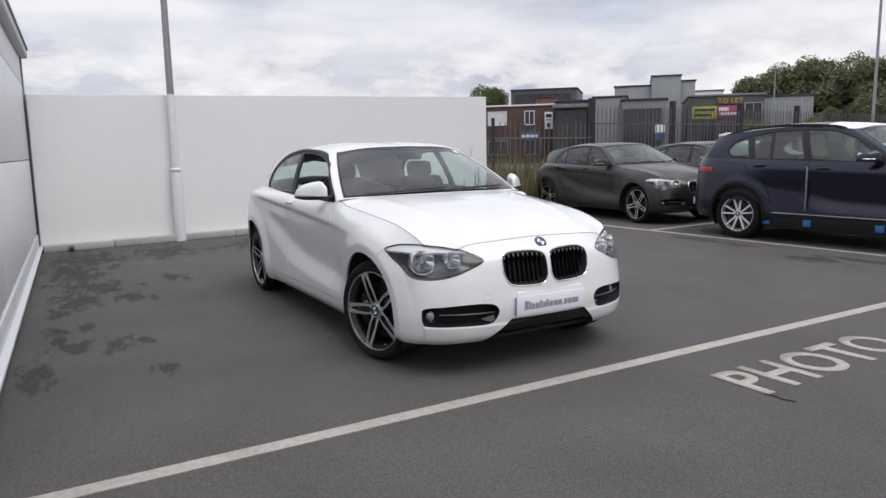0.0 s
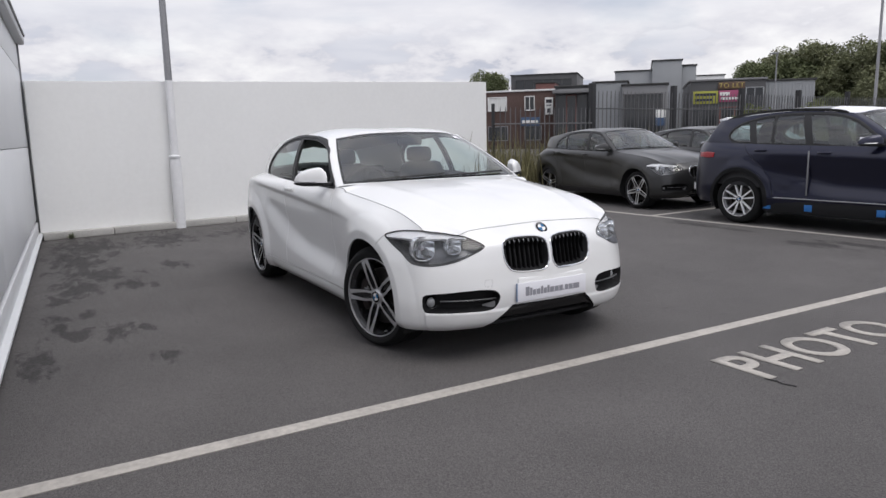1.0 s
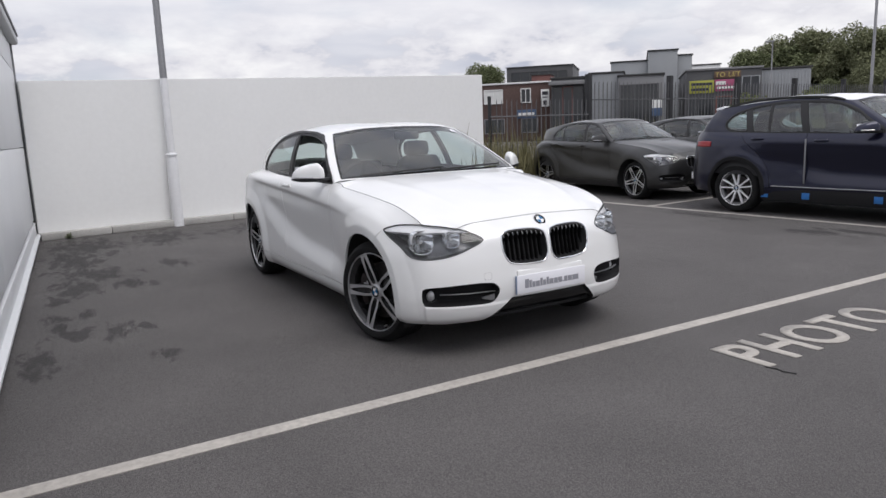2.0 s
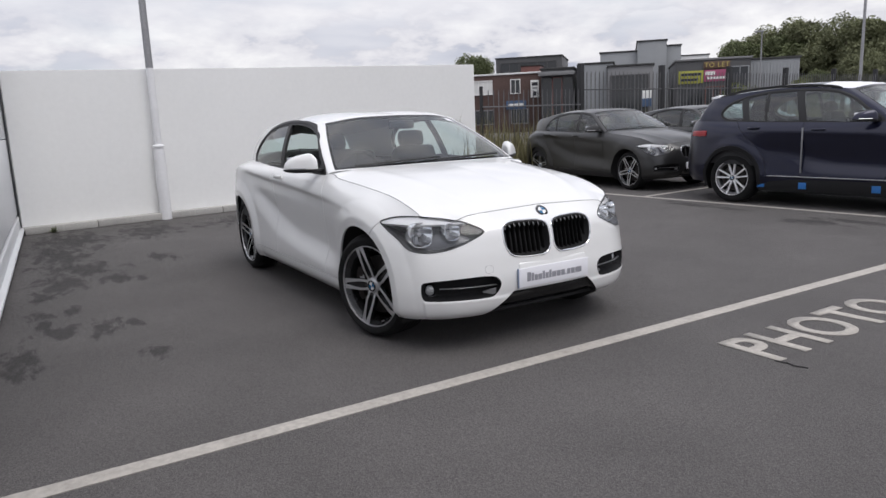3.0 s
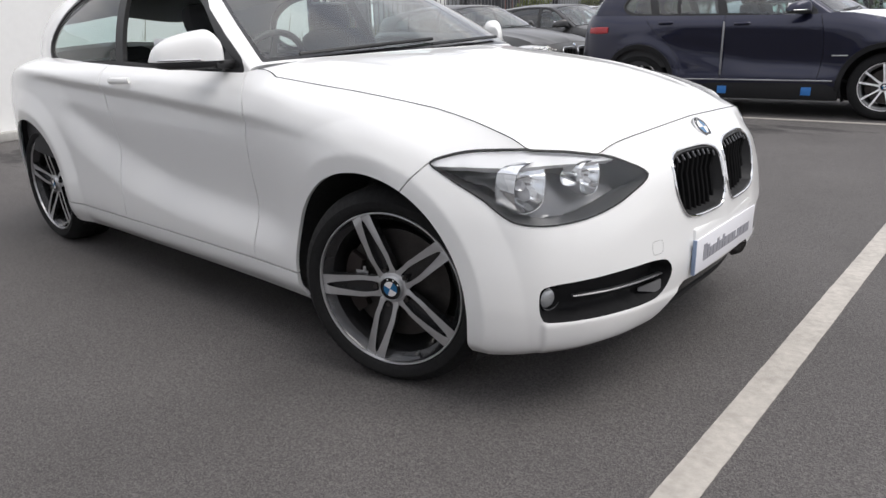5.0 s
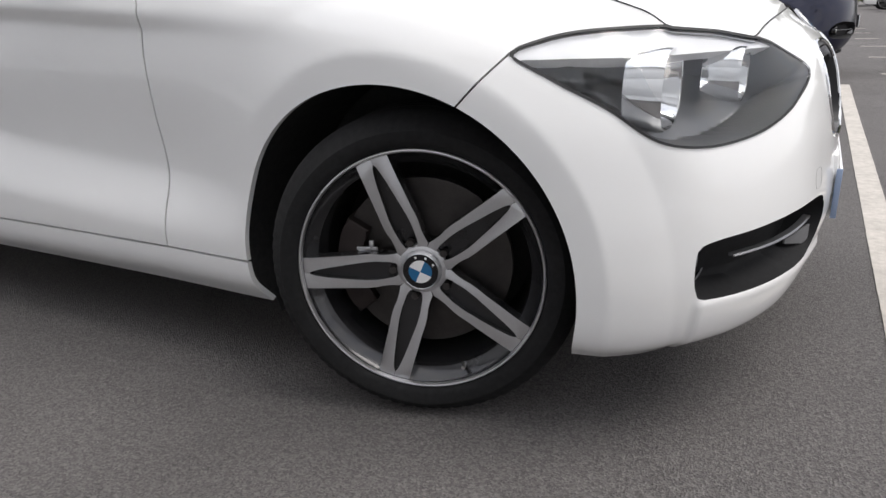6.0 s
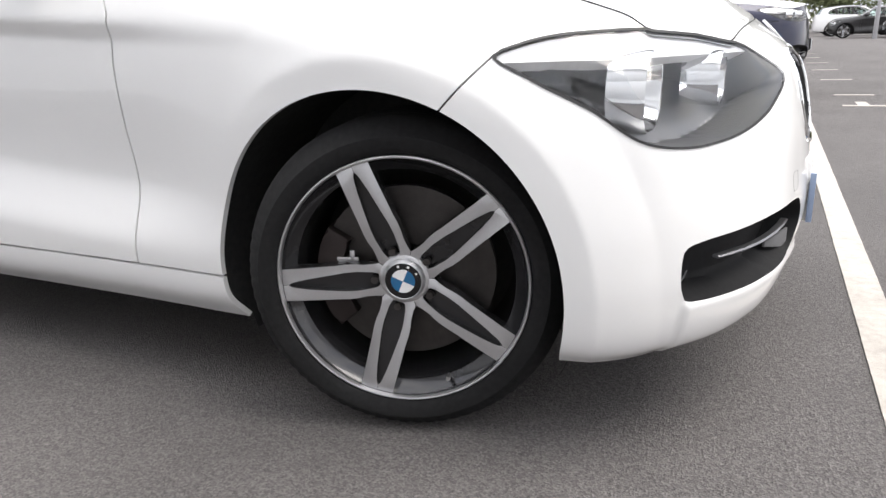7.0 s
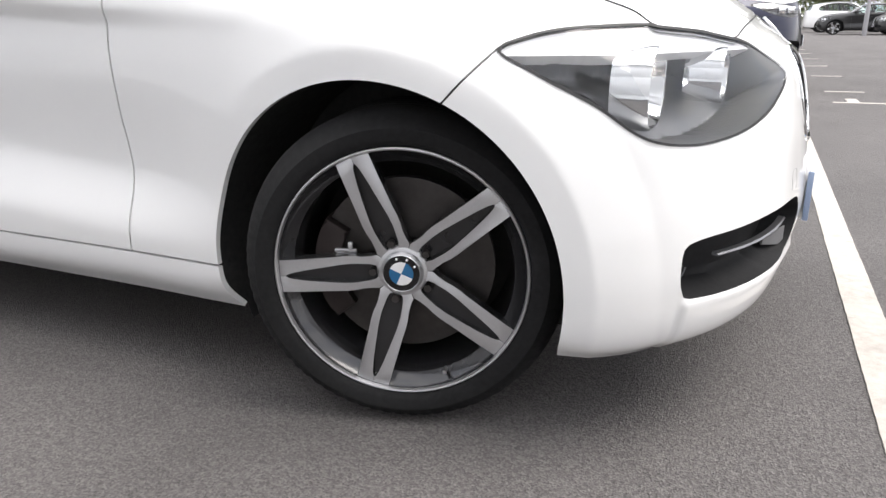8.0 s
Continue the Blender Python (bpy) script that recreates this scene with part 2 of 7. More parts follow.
def lathe_bm(profile, steps=48, axis="Y", bm=None, at=(0, 0, 0)):
    """Turns a list of (radius, along) about an axis."""
    bm = bm or bmesh.new()
    rings = []
    for r, h in profile:
        ring = []
        for i in range(steps):
            a = 2 * math.pi * i / steps
            c, s = r * math.cos(a), r * math.sin(a)
            p = (c, h, s) if axis == "Y" else ((c, s, h) if axis == "Z" else (h, c, s))
            ring.append(bm.verts.new((p[0] + at[0], p[1] + at[1], p[2] + at[2])))
        rings.append(ring)
    for a, b in zip(rings, rings[1:]):
        for i in range(steps):
            j = (i + 1) % steps
            bm.faces.new((a[i], a[j], b[j], b[i]))
    return bm


def prism_bm(outline, lo, hi, bm=None, place=lambda a, b, h: (a, h, b), bevel=0.0):
    """A solid from a closed 2D outline between two heights."""
    bm = bm or bmesh.new()
    low = [bm.verts.new(place(a, b, lo)) for a, b in outline]
    top = [bm.verts.new(place(a, b, hi)) for a, b in outline]
    n = len(outline)
    f1 = bm.faces.new(top)
    bm.faces.new(low[::-1])
    for i in range(n):
        bm.faces.new((low[i], low[(i + 1) % n], top[(i + 1) % n], top[i]))
    if bevel:
        bmesh.ops.bevel(bm, geom=list(f1.edges), offset=bevel, segments=2, affect="EDGES", profile=0.5)
    return bm


def tube_bm(points, r, sides_=8, closed=False, bm=None):
    """A round bar along the points."""
    bm = bm or bmesh.new()
    p = [Vector(q) for q in points]
    n = len(p)
    rows = []
    for i in range(n):
        d = (p[(i + 1) % n] - p[i - 1]) if closed else (p[min(i + 1, n - 1)] - p[max(i - 1, 0)])
        d.normalize()
        u = d.cross(Vector((0.13, 0.21, 0.97)))
        u = (u if u.length > .05 else d.orthogonal()).normalized()
        w = d.cross(u)
        rows.append([bm.verts.new(p[i] + (u * math.cos(a) + w * math.sin(a)) * r) for a in (2 * math.pi * k / sides_ for k in range(sides_))])
    for i in range(n if closed else n - 1):
        a, b = rows[i], rows[(i + 1) % n]
        for k in range(sides_):
            bm.faces.new((a[k], a[(k + 1) % sides_], b[(k + 1) % sides_], b[k]))
    if not closed:
        bm.faces.new(rows[0])
        bm.faces.new(rows[-1])
    return bm


def smooth_loop(points, times):
    p = np.array(points, float)
    for _ in range(times):
        p = (np.roll(p, 1, 0) + 2 * p + np.roll(p, -1, 0)) / 4
    return [tuple(q) for q in p]


def spline(points, n, closed=False):
    """n samples, evenly spaced, of a smooth curve through the points."""
    p = np.array(points, float)
    if closed:
        q = np.vstack([p[-1], p, p[0], p[1]])
    else:
        q = np.vstack([2 * p[0] - p[1], p, 2 * p[-1] - p[-2]])
    out = []
    for i in range(1, len(q) - 2):
        p0, p1, p2, p3 = q[i - 1:i + 3]
        d = [max(1e-6, np.linalg.norm(b - a)) ** 0.5 for a, b in ((p0, p1), (p1, p2), (p2, p3))]
        m1 = (p2 - p1) + d[1] * ((p1 - p0) / d[0] - (p2 - p0) / (d[0] + d[1]))
        m2 = (p2 - p1) + d[1] * ((p3 - p2) / d[2] - (p3 - p1) / (d[1] + d[2]))
        for t in np.linspace(0, 1, 40, endpoint=False):
            h = (2 * t ** 3 - 3 * t ** 2 + 1, t ** 3 - 2 * t ** 2 + t, -2 * t ** 3 + 3 * t ** 2, t ** 3 - t ** 2)
            out.append(h[0] * p1 + h[1] * m1 + h[2] * p2 + h[3] * m2)
    out.append(q[-2])
    out = np.array(out)
    run = np.concatenate([[0], np.cumsum(np.linalg.norm(np.diff(out, axis=0), axis=1))])
    want = np.linspace(0, run[-1], n, endpoint=not closed)
    return np.stack([np.interp(want, run, out[:, k]) for k in range(p.shape[1])], 1)


def ease(xs, ys, x):
    """Monotone smooth interpolation of columns ys over xs."""
    xs, ys, x = np.array(xs, float), np.array(ys, float), np.atleast_1d(np.array(x, float))
    one = ys.ndim == 1
    if one:
        ys = ys[:, None]
    h = np.diff(xs)[:, None]
    d = np.diff(ys, axis=0) / h
    m = np.zeros_like(ys)
    m[0], m[-1] = d[0], d[-1]
    for i in range(1, len(xs) - 1):
        same = d[i - 1] * d[i] > 0
        w1, w2 = 2 * h[i] + h[i - 1], h[i] + 2 * h[i - 1]
        with np.errstate(divide="ignore", invalid="ignore"):
            m[i] = np.where(same, (w1 + w2) / (w1 / d[i - 1] + w2 / d[i]), 0)
    k = np.clip(np.searchsorted(xs, x) - 1, 0, len(xs) - 2)
    t = np.clip((x - xs[k]) / h[k, 0], 0, 1)[:, None]
    r = ((2 * t ** 3 - 3 * t ** 2 + 1) * ys[k] + (t ** 3 - 2 * t ** 2 + t) * h[k] * m[k]
         + (-2 * t ** 3 + 3 * t ** 2) * ys[k + 1] + (t ** 3 - t ** 2) * h[k] * m[k + 1])
    return r[:, 0] if one else r


def inside(points, poly):
    """Signed distance to a closed outline, negative inside."""
    p, q = np.asarray(points, float), np.asarray(poly, float)
    best = np.full(len(p), 1e9)
    crossing = np.zeros(len(p), bool)
    for a, b in zip(q, np.roll(q, -1, 0)):
        e, w = b - a, p - a
        t = np.clip((w @ e) / max(1e-12, e @ e), 0, 1)
        best = np.minimum(best, np.hypot(*(w - t[:, None] * e).T))
        if a[1] != b[1]:
            hit = ((a[1] > p[:, 1]) != (b[1] > p[:, 1])) & (p[:, 0] < (b[0] - a[0]) * (p[:, 1] - a[1]) / (b[1] - a[1]) + a[0])
            crossing ^= hit
    return np.where(crossing, -best, best)


class Sheet:
    """A surface as rows of x, y, z and further columns, with faces; it can be cut along any line f = 0."""

    def __init__(self, v, f):
        self.v, self.f = np.array(v, float), [tuple(q) for q in f]

    @staticmethod
    def grid(points):
        a, b = points.shape[:2]
        faces = [(i * b + j, i * b + j + 1, (i + 1) * b + j + 1, (i + 1) * b + j) for i in range(a - 1) for j in range(b - 1)]
        return Sheet(points.reshape(a * b, -1), faces)

    def cut(self, f):
        val = f(self.v)
        val = np.where(np.abs(val) < 1e-6, 1e-6, val)
        rows, made, extra, faces = self.v, {}, [], []
        n = len(rows)
        pos = val > 0

        def mid(i, j):
            key = (min(i, j), max(i, j))
            if key not in made:
                t = val[i] / (val[i] - val[j])
                extra.append(rows[i] + t * (rows[j] - rows[i]))
                made[key] = n + len(extra) - 1
            return made[key]

        if not self.f:
            return self
        count = np.array([len(q) for q in self.f])
        first = np.concatenate([[0], np.cumsum(count)[:-1]])
        above = np.add.reduceat(pos[np.concatenate(self.f)].astype(int), first)
        for q, up, of in zip(self.f, above, count):
            if up == 0 or up == of:
                faces.append(q)
                continue
            a, b = [], []
            for k, i in enumerate(q):
                j = q[(k + 1) % len(q)]
                (a if pos[i] else b).append(i)
                if pos[i] != pos[j]:
                    m = mid(i, j)
                    a.append(m)
                    b.append(m)
            for r in (a, b):
                if len(r) > 2:
                    faces.append(tuple(r))
        self.v = np.vstack([rows, extra]) if extra else rows
        self.f = faces
        return self

    def split(self, f):
        """Cuts along f = 0 and gives the part where f < 0 and the rest."""
        self.cut(f)
        return self.part(f)

    def part(self, f):
        if not self.f:
            return Sheet(self.v[:0], []), Sheet(self.v[:0], [])
        count = np.array([len(q) for q in self.f])
        first = np.concatenate([[0], np.cumsum(count)[:-1]])
        mids = np.add.reduceat(self.v[np.concatenate(self.f)], first, axis=0) / count[:, None]
        neg = f(mids) < 0
        return (Sheet(self.v, [q for q, k in zip(self.f, neg) if k]).tidy(), Sheet(self.v, [q for q, k in zip(self.f, neg) if not k]).tidy())

    def islands(self):
        """The pieces that hang together, each a sheet of its own."""
        root = list(range(len(self.v)))

        def find(i):
            while root[i] != i:
                root[i] = root[root[i]]
                i = root[i]
            return i
        for q in self.f:
            for i in q[1:]:
                root[find(i)] = find(q[0])
        groups = {}
        for q in self.f:
            groups.setdefault(find(q[0]), []).append(q)
        return [Sheet(self.v, f).tidy() for f in groups.values() if len(f) > 2]

    def tidy(self):
        used = sorted({i for q in self.f for i in q})
        at = {i: k for k, i in enumerate(used)}
        return Sheet(self.v[used] if used else self.v[:0], [tuple(at[i] for i in q) for q in self.f])

    def normals(self):
        n = np.zeros((len(self.v), 3))
        for size in {len(q) for q in self.f}:
            at = np.array([q for q in self.f if len(q) == size])
            p = self.v[at][:, :, :3]
            c = sum(np.cross(p[:, k] - p[:, 0], p[:, k + 1] - p[:, 0]) for k in range(1, size - 1))
            for j in range(size):
                np.add.at(n, at[:, j], c)
        return n / np.maximum(1e-12, np.linalg.norm(n, axis=1))[:, None]

    def push(self, amount):
        """A copy moved along its normals by amount (one number, or one for each point)."""
        v = self.v.copy()
        v[:, :3] += self.normals() * np.reshape(np.broadcast_to(amount, len(v)), (-1, 1))
        return Sheet(v, self.f)

    def mirrored(self):
        v = self.v.copy()
        v[:, 1] *= -1
        return Sheet(v, [q[::-1] for q in self.f])

    def both(self):
        """This half and its mirror image, joined at the middle."""
        m = self.mirrored()
        n = len(self.v)
        mid = np.abs(self.v[:, 1]) < 1e-4
        at = [i if mid[i] else n + i for i in range(n)]
        return Sheet(np.vstack([self.v, m.v]), self.f + [tuple(at[i] for i in q) for q in m.f]).tidy()

    def turned(self):
        return Sheet(self.v, [q[::-1] for q in self.f])


def coons(c0, c1, d0, d1):
    """A patch between four curves: c0, c1 run along, d0, d1 across and join their ends."""
    n, m = len(c0), len(d0)
    u, v = np.linspace(0, 1, n)[:, None, None], np.linspace(0, 1, m)[None, :, None]
    return ((1 - v) * c0[:, None] + v * c1[:, None] + (1 - u) * d0[None] + u * d1[None]
            - ((1 - u) * (1 - v) * c0[0] + u * v * c1[-1] + u * (1 - v) * c0[-1] + (1 - u) * v * c1[0]))


def thick(sheet, t):
    """The sheet as a shell of that thickness, closed at its edges."""
    back = sheet.push(-t)
    n = len(sheet.v)
    seen = {}
    for q in sheet.f:
        for i, j in zip(q, q[1:] + q[:1]):
            seen[(i, j)] = True
    rim = [(j, i, n + i, n + j) for i, j in seen if (j, i) not in seen]
    return Sheet(np.vstack([sheet.v, back.v]), sheet.f + [tuple(n + i for i in q[::-1]) for q in sheet.f] + rim)


def sheet_part(name, sheet, mat, parent, label="", solid=0.0, sharp=40.0):
    if solid:
        sheet = thick(sheet, solid)
    return link_mesh(name, sheet.v, sheet.f, mat, parent, label, sharp)


# ---- wheels ----
def spoke_rail(side, spec):
    """One rail of a double spoke in (radius, sideways); side is +1 or -1."""
    r0, r1 = spec["hub"], spec["lip"]
    inner = [(r0 - .006, .0), (r0 + .003, .0), (r0 + .004, .009), (r0 + .009, .0145), (r0 + .020, .0178), (r0 + .050, .0200), (r0 + .075, .0194), (r0 + .115, .0150), (r0 + .150, .0108), (r1 - .022, .0064), (r1 - .014, .0050), (r1 - .010, .0030), (r1 - .008, .0), (r1 + .005, .0)]
    outer = [(r1 + .005, .0345), (r1 - .03, .0340), (r0 + .090, .0355), (r0 + .070, .0375), (r0 + .052, .0360), (r0 + .036, .0325), (r0 + .018, .0325), (r0 + .006, .0355), (r0 - .004, .0290)]
    pts = [(r, side * t) for r, t in inner + outer]
    return pts if side > 0 else pts[::-1]


def make_wheel(name, parent, spec, face=-1.0, first=38.5, steps=64):
    """A wheel about its own hub; the outer face looks to y * face. spec: tyre and rim sizes and the spoke kind."""
    rt, rl, w = spec["tyre"], spec["rim"], spec["width"]
    hub = new(name)
    hub.empty_display_size = 0.05
    hub.parent = parent
    s = face
    y0 = 0.0                     # plane of the rim's lip
    side = [(rl - 0.012, -0.06), (rl - 0.004, -0.012), (rl + 0.004, 0.004), (rl + 0.016, 0.0115), (rl + 0.036, 0.0125), (rt - 0.03, 0.006),
            (rt - 0.014, -0.006), (rt - 0.005, -0.020), (rt, -0.036)]
    tread = []
    for k in range(5):
        a = -0.036 - (w - 0.05) * (k + 0.35) / 5
        tread += [(rt, a + 0.008), (rt - 0.006, a + 0.004), (rt - 0.006, a - 0.004), (rt, a - 0.008)]
    back = [(rt - 0.012, -w + 0.01), (rt - 0.03, -w), (rl - 0.01, -w - 0.002)]
    turns = 3 * steps if steps > 60 else steps
    rubber = lathe_bm([(r, s * (y0 + h)) for r, h in side + tread + back], turns)
    if steps > 60:
        # narrow grooves across the tread's shoulder
        for k, v in enumerate(rubber.verts):
            r = math.hypot(v.co.x, v.co.z)
            if k % turns % 3 == 0 and r > rt - .016 and s * v.co.y > -.034:
                v.co.y -= s * .004
    part("tyre", rubber, TYRE, hub, "black rubber tyre with a low sidewall")
    lip = [(rl + 0.001, -0.004), (rl, 0.003), (rl - 0.002, 0.004), (rl - 0.0042, 0.003), (rl - 0.0056, -0.001), (rl - 0.0064, -0.007)]
    part("rim_lip", lathe_bm([(r, s * h) for r, h in lip], steps), spec["face"], hub, "bright turned rim edge")
    barrel = [(rl - 0.0056, -0.004), (rl - 0.011, -0.014), (rl - 0.030, -0.030), (rl - 0.036, -0.06), (rl - 0.040, -w + 0.02)]
    part("rim_barrel", lathe_bm([(r, s * h) for r, h in barrel], steps), spec["dark"], hub)
    n = spec["spokes"]
    for k in range(n):
        a = radians(first + 360.0 / n * k)
        if spec["kind"] != "double":
            a = radians(first + 72.0 * (k // 2) + (14 if k % 2 else -14))
        sp = new("spoke")
        sp.parent = hub
        sp.empty_display_size = 0.02
        bm = bmesh.new()
        dish = lambda r: -0.006 - 0.022 * (1 - min(1, max(0, (r - 0.05) / (rl - 0.06)))) ** 1.6

        def place(r, t, h, a=a):
            return (r * math.cos(a) - t * math.sin(a), s * (dish(r) + h), r * math.sin(a) + t * math.cos(a))

        if spec["kind"] == "double":
            for sd in (1, -1):
                prism_bm(spoke_rail(sd, spec), -0.030, 0.0, bm, place, 0.0008)
            bm.normal_update()
            for f in bm.faces:
                f.material_index = 1
            for f in bm.faces:
                r = math.hypot(f.calc_center_median().x, f.calc_center_median().z)
                if abs(f.normal.y) > 0.8 and abs(f.calc_center_median().y - s * dish(r)) < 0.008:
                    f.material_index = 0
            part("spoke", bm, (spec["face"], spec["dark"]), hub, "twin spoke with a machined face")
            bm = prism_bm([(spec["hub"] - 0.004, 0.017), (spec["hub"] - 0.004, -0.017), (spec["hub"] + 0.045, -0.024), (spec["lip"], -0.010),
                           (spec["lip"], 0.010), (spec["hub"] + 0.045, 0.024)], -0.034, -0.0150, None, place)
            part("pocket", bm, spec["dark"], hub, "dark recess between the spoke rails")
        else:
            r0, r1 = spec["hub"], spec["lip"]
            o = [(r0 - 0.004, 0.014), (r0 + 0.05, 0.0085), (r1, 0.011), (r1, -0.011), (r0 + 0.05, -0.0085), (r0 - 0.004, -0.014)]
            part("spoke", prism_bm(o, -0.03, 0.0, bm, place, 0.003), (spec["face"],), hub)
        bpy.data.objects.remove(sp)
    hubface = [(0.038, -0.0195), (0.0405, -0.0215), (0.043, -0.0262), (spec["hub"] + 0.005, -0.0272), (spec["hub"] + 0.008, -0.030), (spec["hub"] + 0.009, -0.06), (0.03, -0.06)]
    part("hub", lathe_bm([(r, s * h) for r, h in hubface], 40), spec["face"], hub)
    for k in range(5):
        a = radians(first + 36 + 72 * k) if spec["kind"] != "double" else radians(first + 72 * k)
        r = 0.060
        part("wheel_bolt", lathe_bm([(0.0005, s * -0.022), (0.0075, s * -0.022), (0.0085, s * -0.035)], 10, "Y", None,
                                    (r * math.cos(a), 0, r * math.sin(a))), DISC, hub)
    roundel(hub, Matrix.Translation((0, s * -0.017, 0)) @ Matrix.Rotation(radians(90 if s < 0 else -90), 4, "X") @ Matrix.Rotation(radians(-24), 4, "Z"), 0.039)
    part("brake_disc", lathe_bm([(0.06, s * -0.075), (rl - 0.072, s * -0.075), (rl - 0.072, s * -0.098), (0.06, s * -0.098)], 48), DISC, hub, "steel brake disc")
    cal = bmesh.new()
    arc = [radians(148 + 7 * k) for k in range(11)]
    r0, r1 = rl - 0.118, rl - 0.066
    prism_bm([(r1 * math.cos(q), r1 * math.sin(q)) for q in arc] + [(r0 * math.cos(q), r0 * math.sin(q)) for q in arc[::-1]], -0.125, -0.052, cal, lambda a_, b_, h: (a_, s * h, b_), 0.006)
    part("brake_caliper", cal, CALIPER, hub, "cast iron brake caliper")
    if spec["kind"] == "double":
        clip = box_bm((0.045, 0.006, 0.008), (-0.118, s * -0.045, 0.035), 0.002)
        box_bm((0.010, 0.006, 0.020), (-0.108, s * -0.045, 0.043), 0.002, None, clip)
        box_bm((0.018, 0.006, 0.014), (-0.128, s * -0.045, 0.030), 0.002, None, clip)
        part("caliper_clip", clip, SATIN, hub, "bright steel caliper spring clip")
    a = radians(292)
    part("valve", lathe_bm([(0.0005, s * 0.010), (0.0042, s * 0.010), (0.0048, s * 0.002), (0.004, s * -0.012)], 12, "Y", None,
                           ((rl - 0.028) * math.cos(a), s * -0.018, (rl - 0.028) * math.sin(a))), SATIN, hub, "small valve stem")
    return hub


def roundel(parent, at, r, name="roundel"):
    """A round badge as plain shapes: dark ring, blue and white quarters. Lies in xy, looks to +z."""
    ob = part(name, lathe_bm([(r, -0.004), (r, 0.001), (r * 0.96, 0.0025), (r * 0.93, 0.0015)], 36, "Z"), SATIN, parent, "round badge with blue and white quarters")
    ob.matrix_parent_inverse = Matrix.Identity(4)
    ob.matrix_basis = at
    bm = bmesh.new()

    def fan(r0, r1, a0, a1, z, index, bulge=0.0):
        n = max(3, int((a1 - a0) / 10))
        ring = []
        for rr in np.linspace(r0, r1, 4):
            ring.append([bm.verts.new((rr * math.cos(radians(a)), rr * math.sin(radians(a)), z + bulge * (1 - (rr / r) ** 2))) for a in np.linspace(a0, a1, n + 1)])
        for p, q in zip(ring, ring[1:]):
            for i in range(n):
                bm.faces.new((p[i], q[i], q[i + 1], p[i + 1])).material_index = index

    fan(r * 0.62, r * 0.94, 0, 360, 0.0015, 0, 0.002)
    for k in range(4):
        fan(r * 0.01, r * 0.62, 90 * k, 90 * k + 90, 0.0017, 1 + (k % 2), 0.002)
    for k in range(3):
        fan(r * 0.74, r * 0.85, 50 + 38 * k, 58 + 38 * k, 0.0022, 2, 0.002)
    bmesh.ops.remove_doubles(bm, verts=bm.verts, dist=1e-6)
    me = bpy.data.meshes.new(name + "_face")
    bm.to_mesh(me)
    bm.free()
    for m in (GLOSS_BLACK, ROUND_BLUE, ROUND_WHITE):
        me.materials.append(m)
    face = new("enamel", me)
    # joined into the badge's own mesh, to stay within three levels
    bm = bmesh.new()
    bm.from_mesh(ob.data)
    n = len(bm.faces)
    bm.from_mesh(me)
    for i, f in enumerate(bm.faces):
        f.smooth = True
        if i >= n:
            f.material_index += 1
    bm.to_mesh(ob.data)
    bm.free()
    for m in (GLOSS_BLACK, ROUND_BLUE, ROUND_WHITE):
        ob.data.materials.append(m)
    bpy.data.objects.remove(face)
    return ob

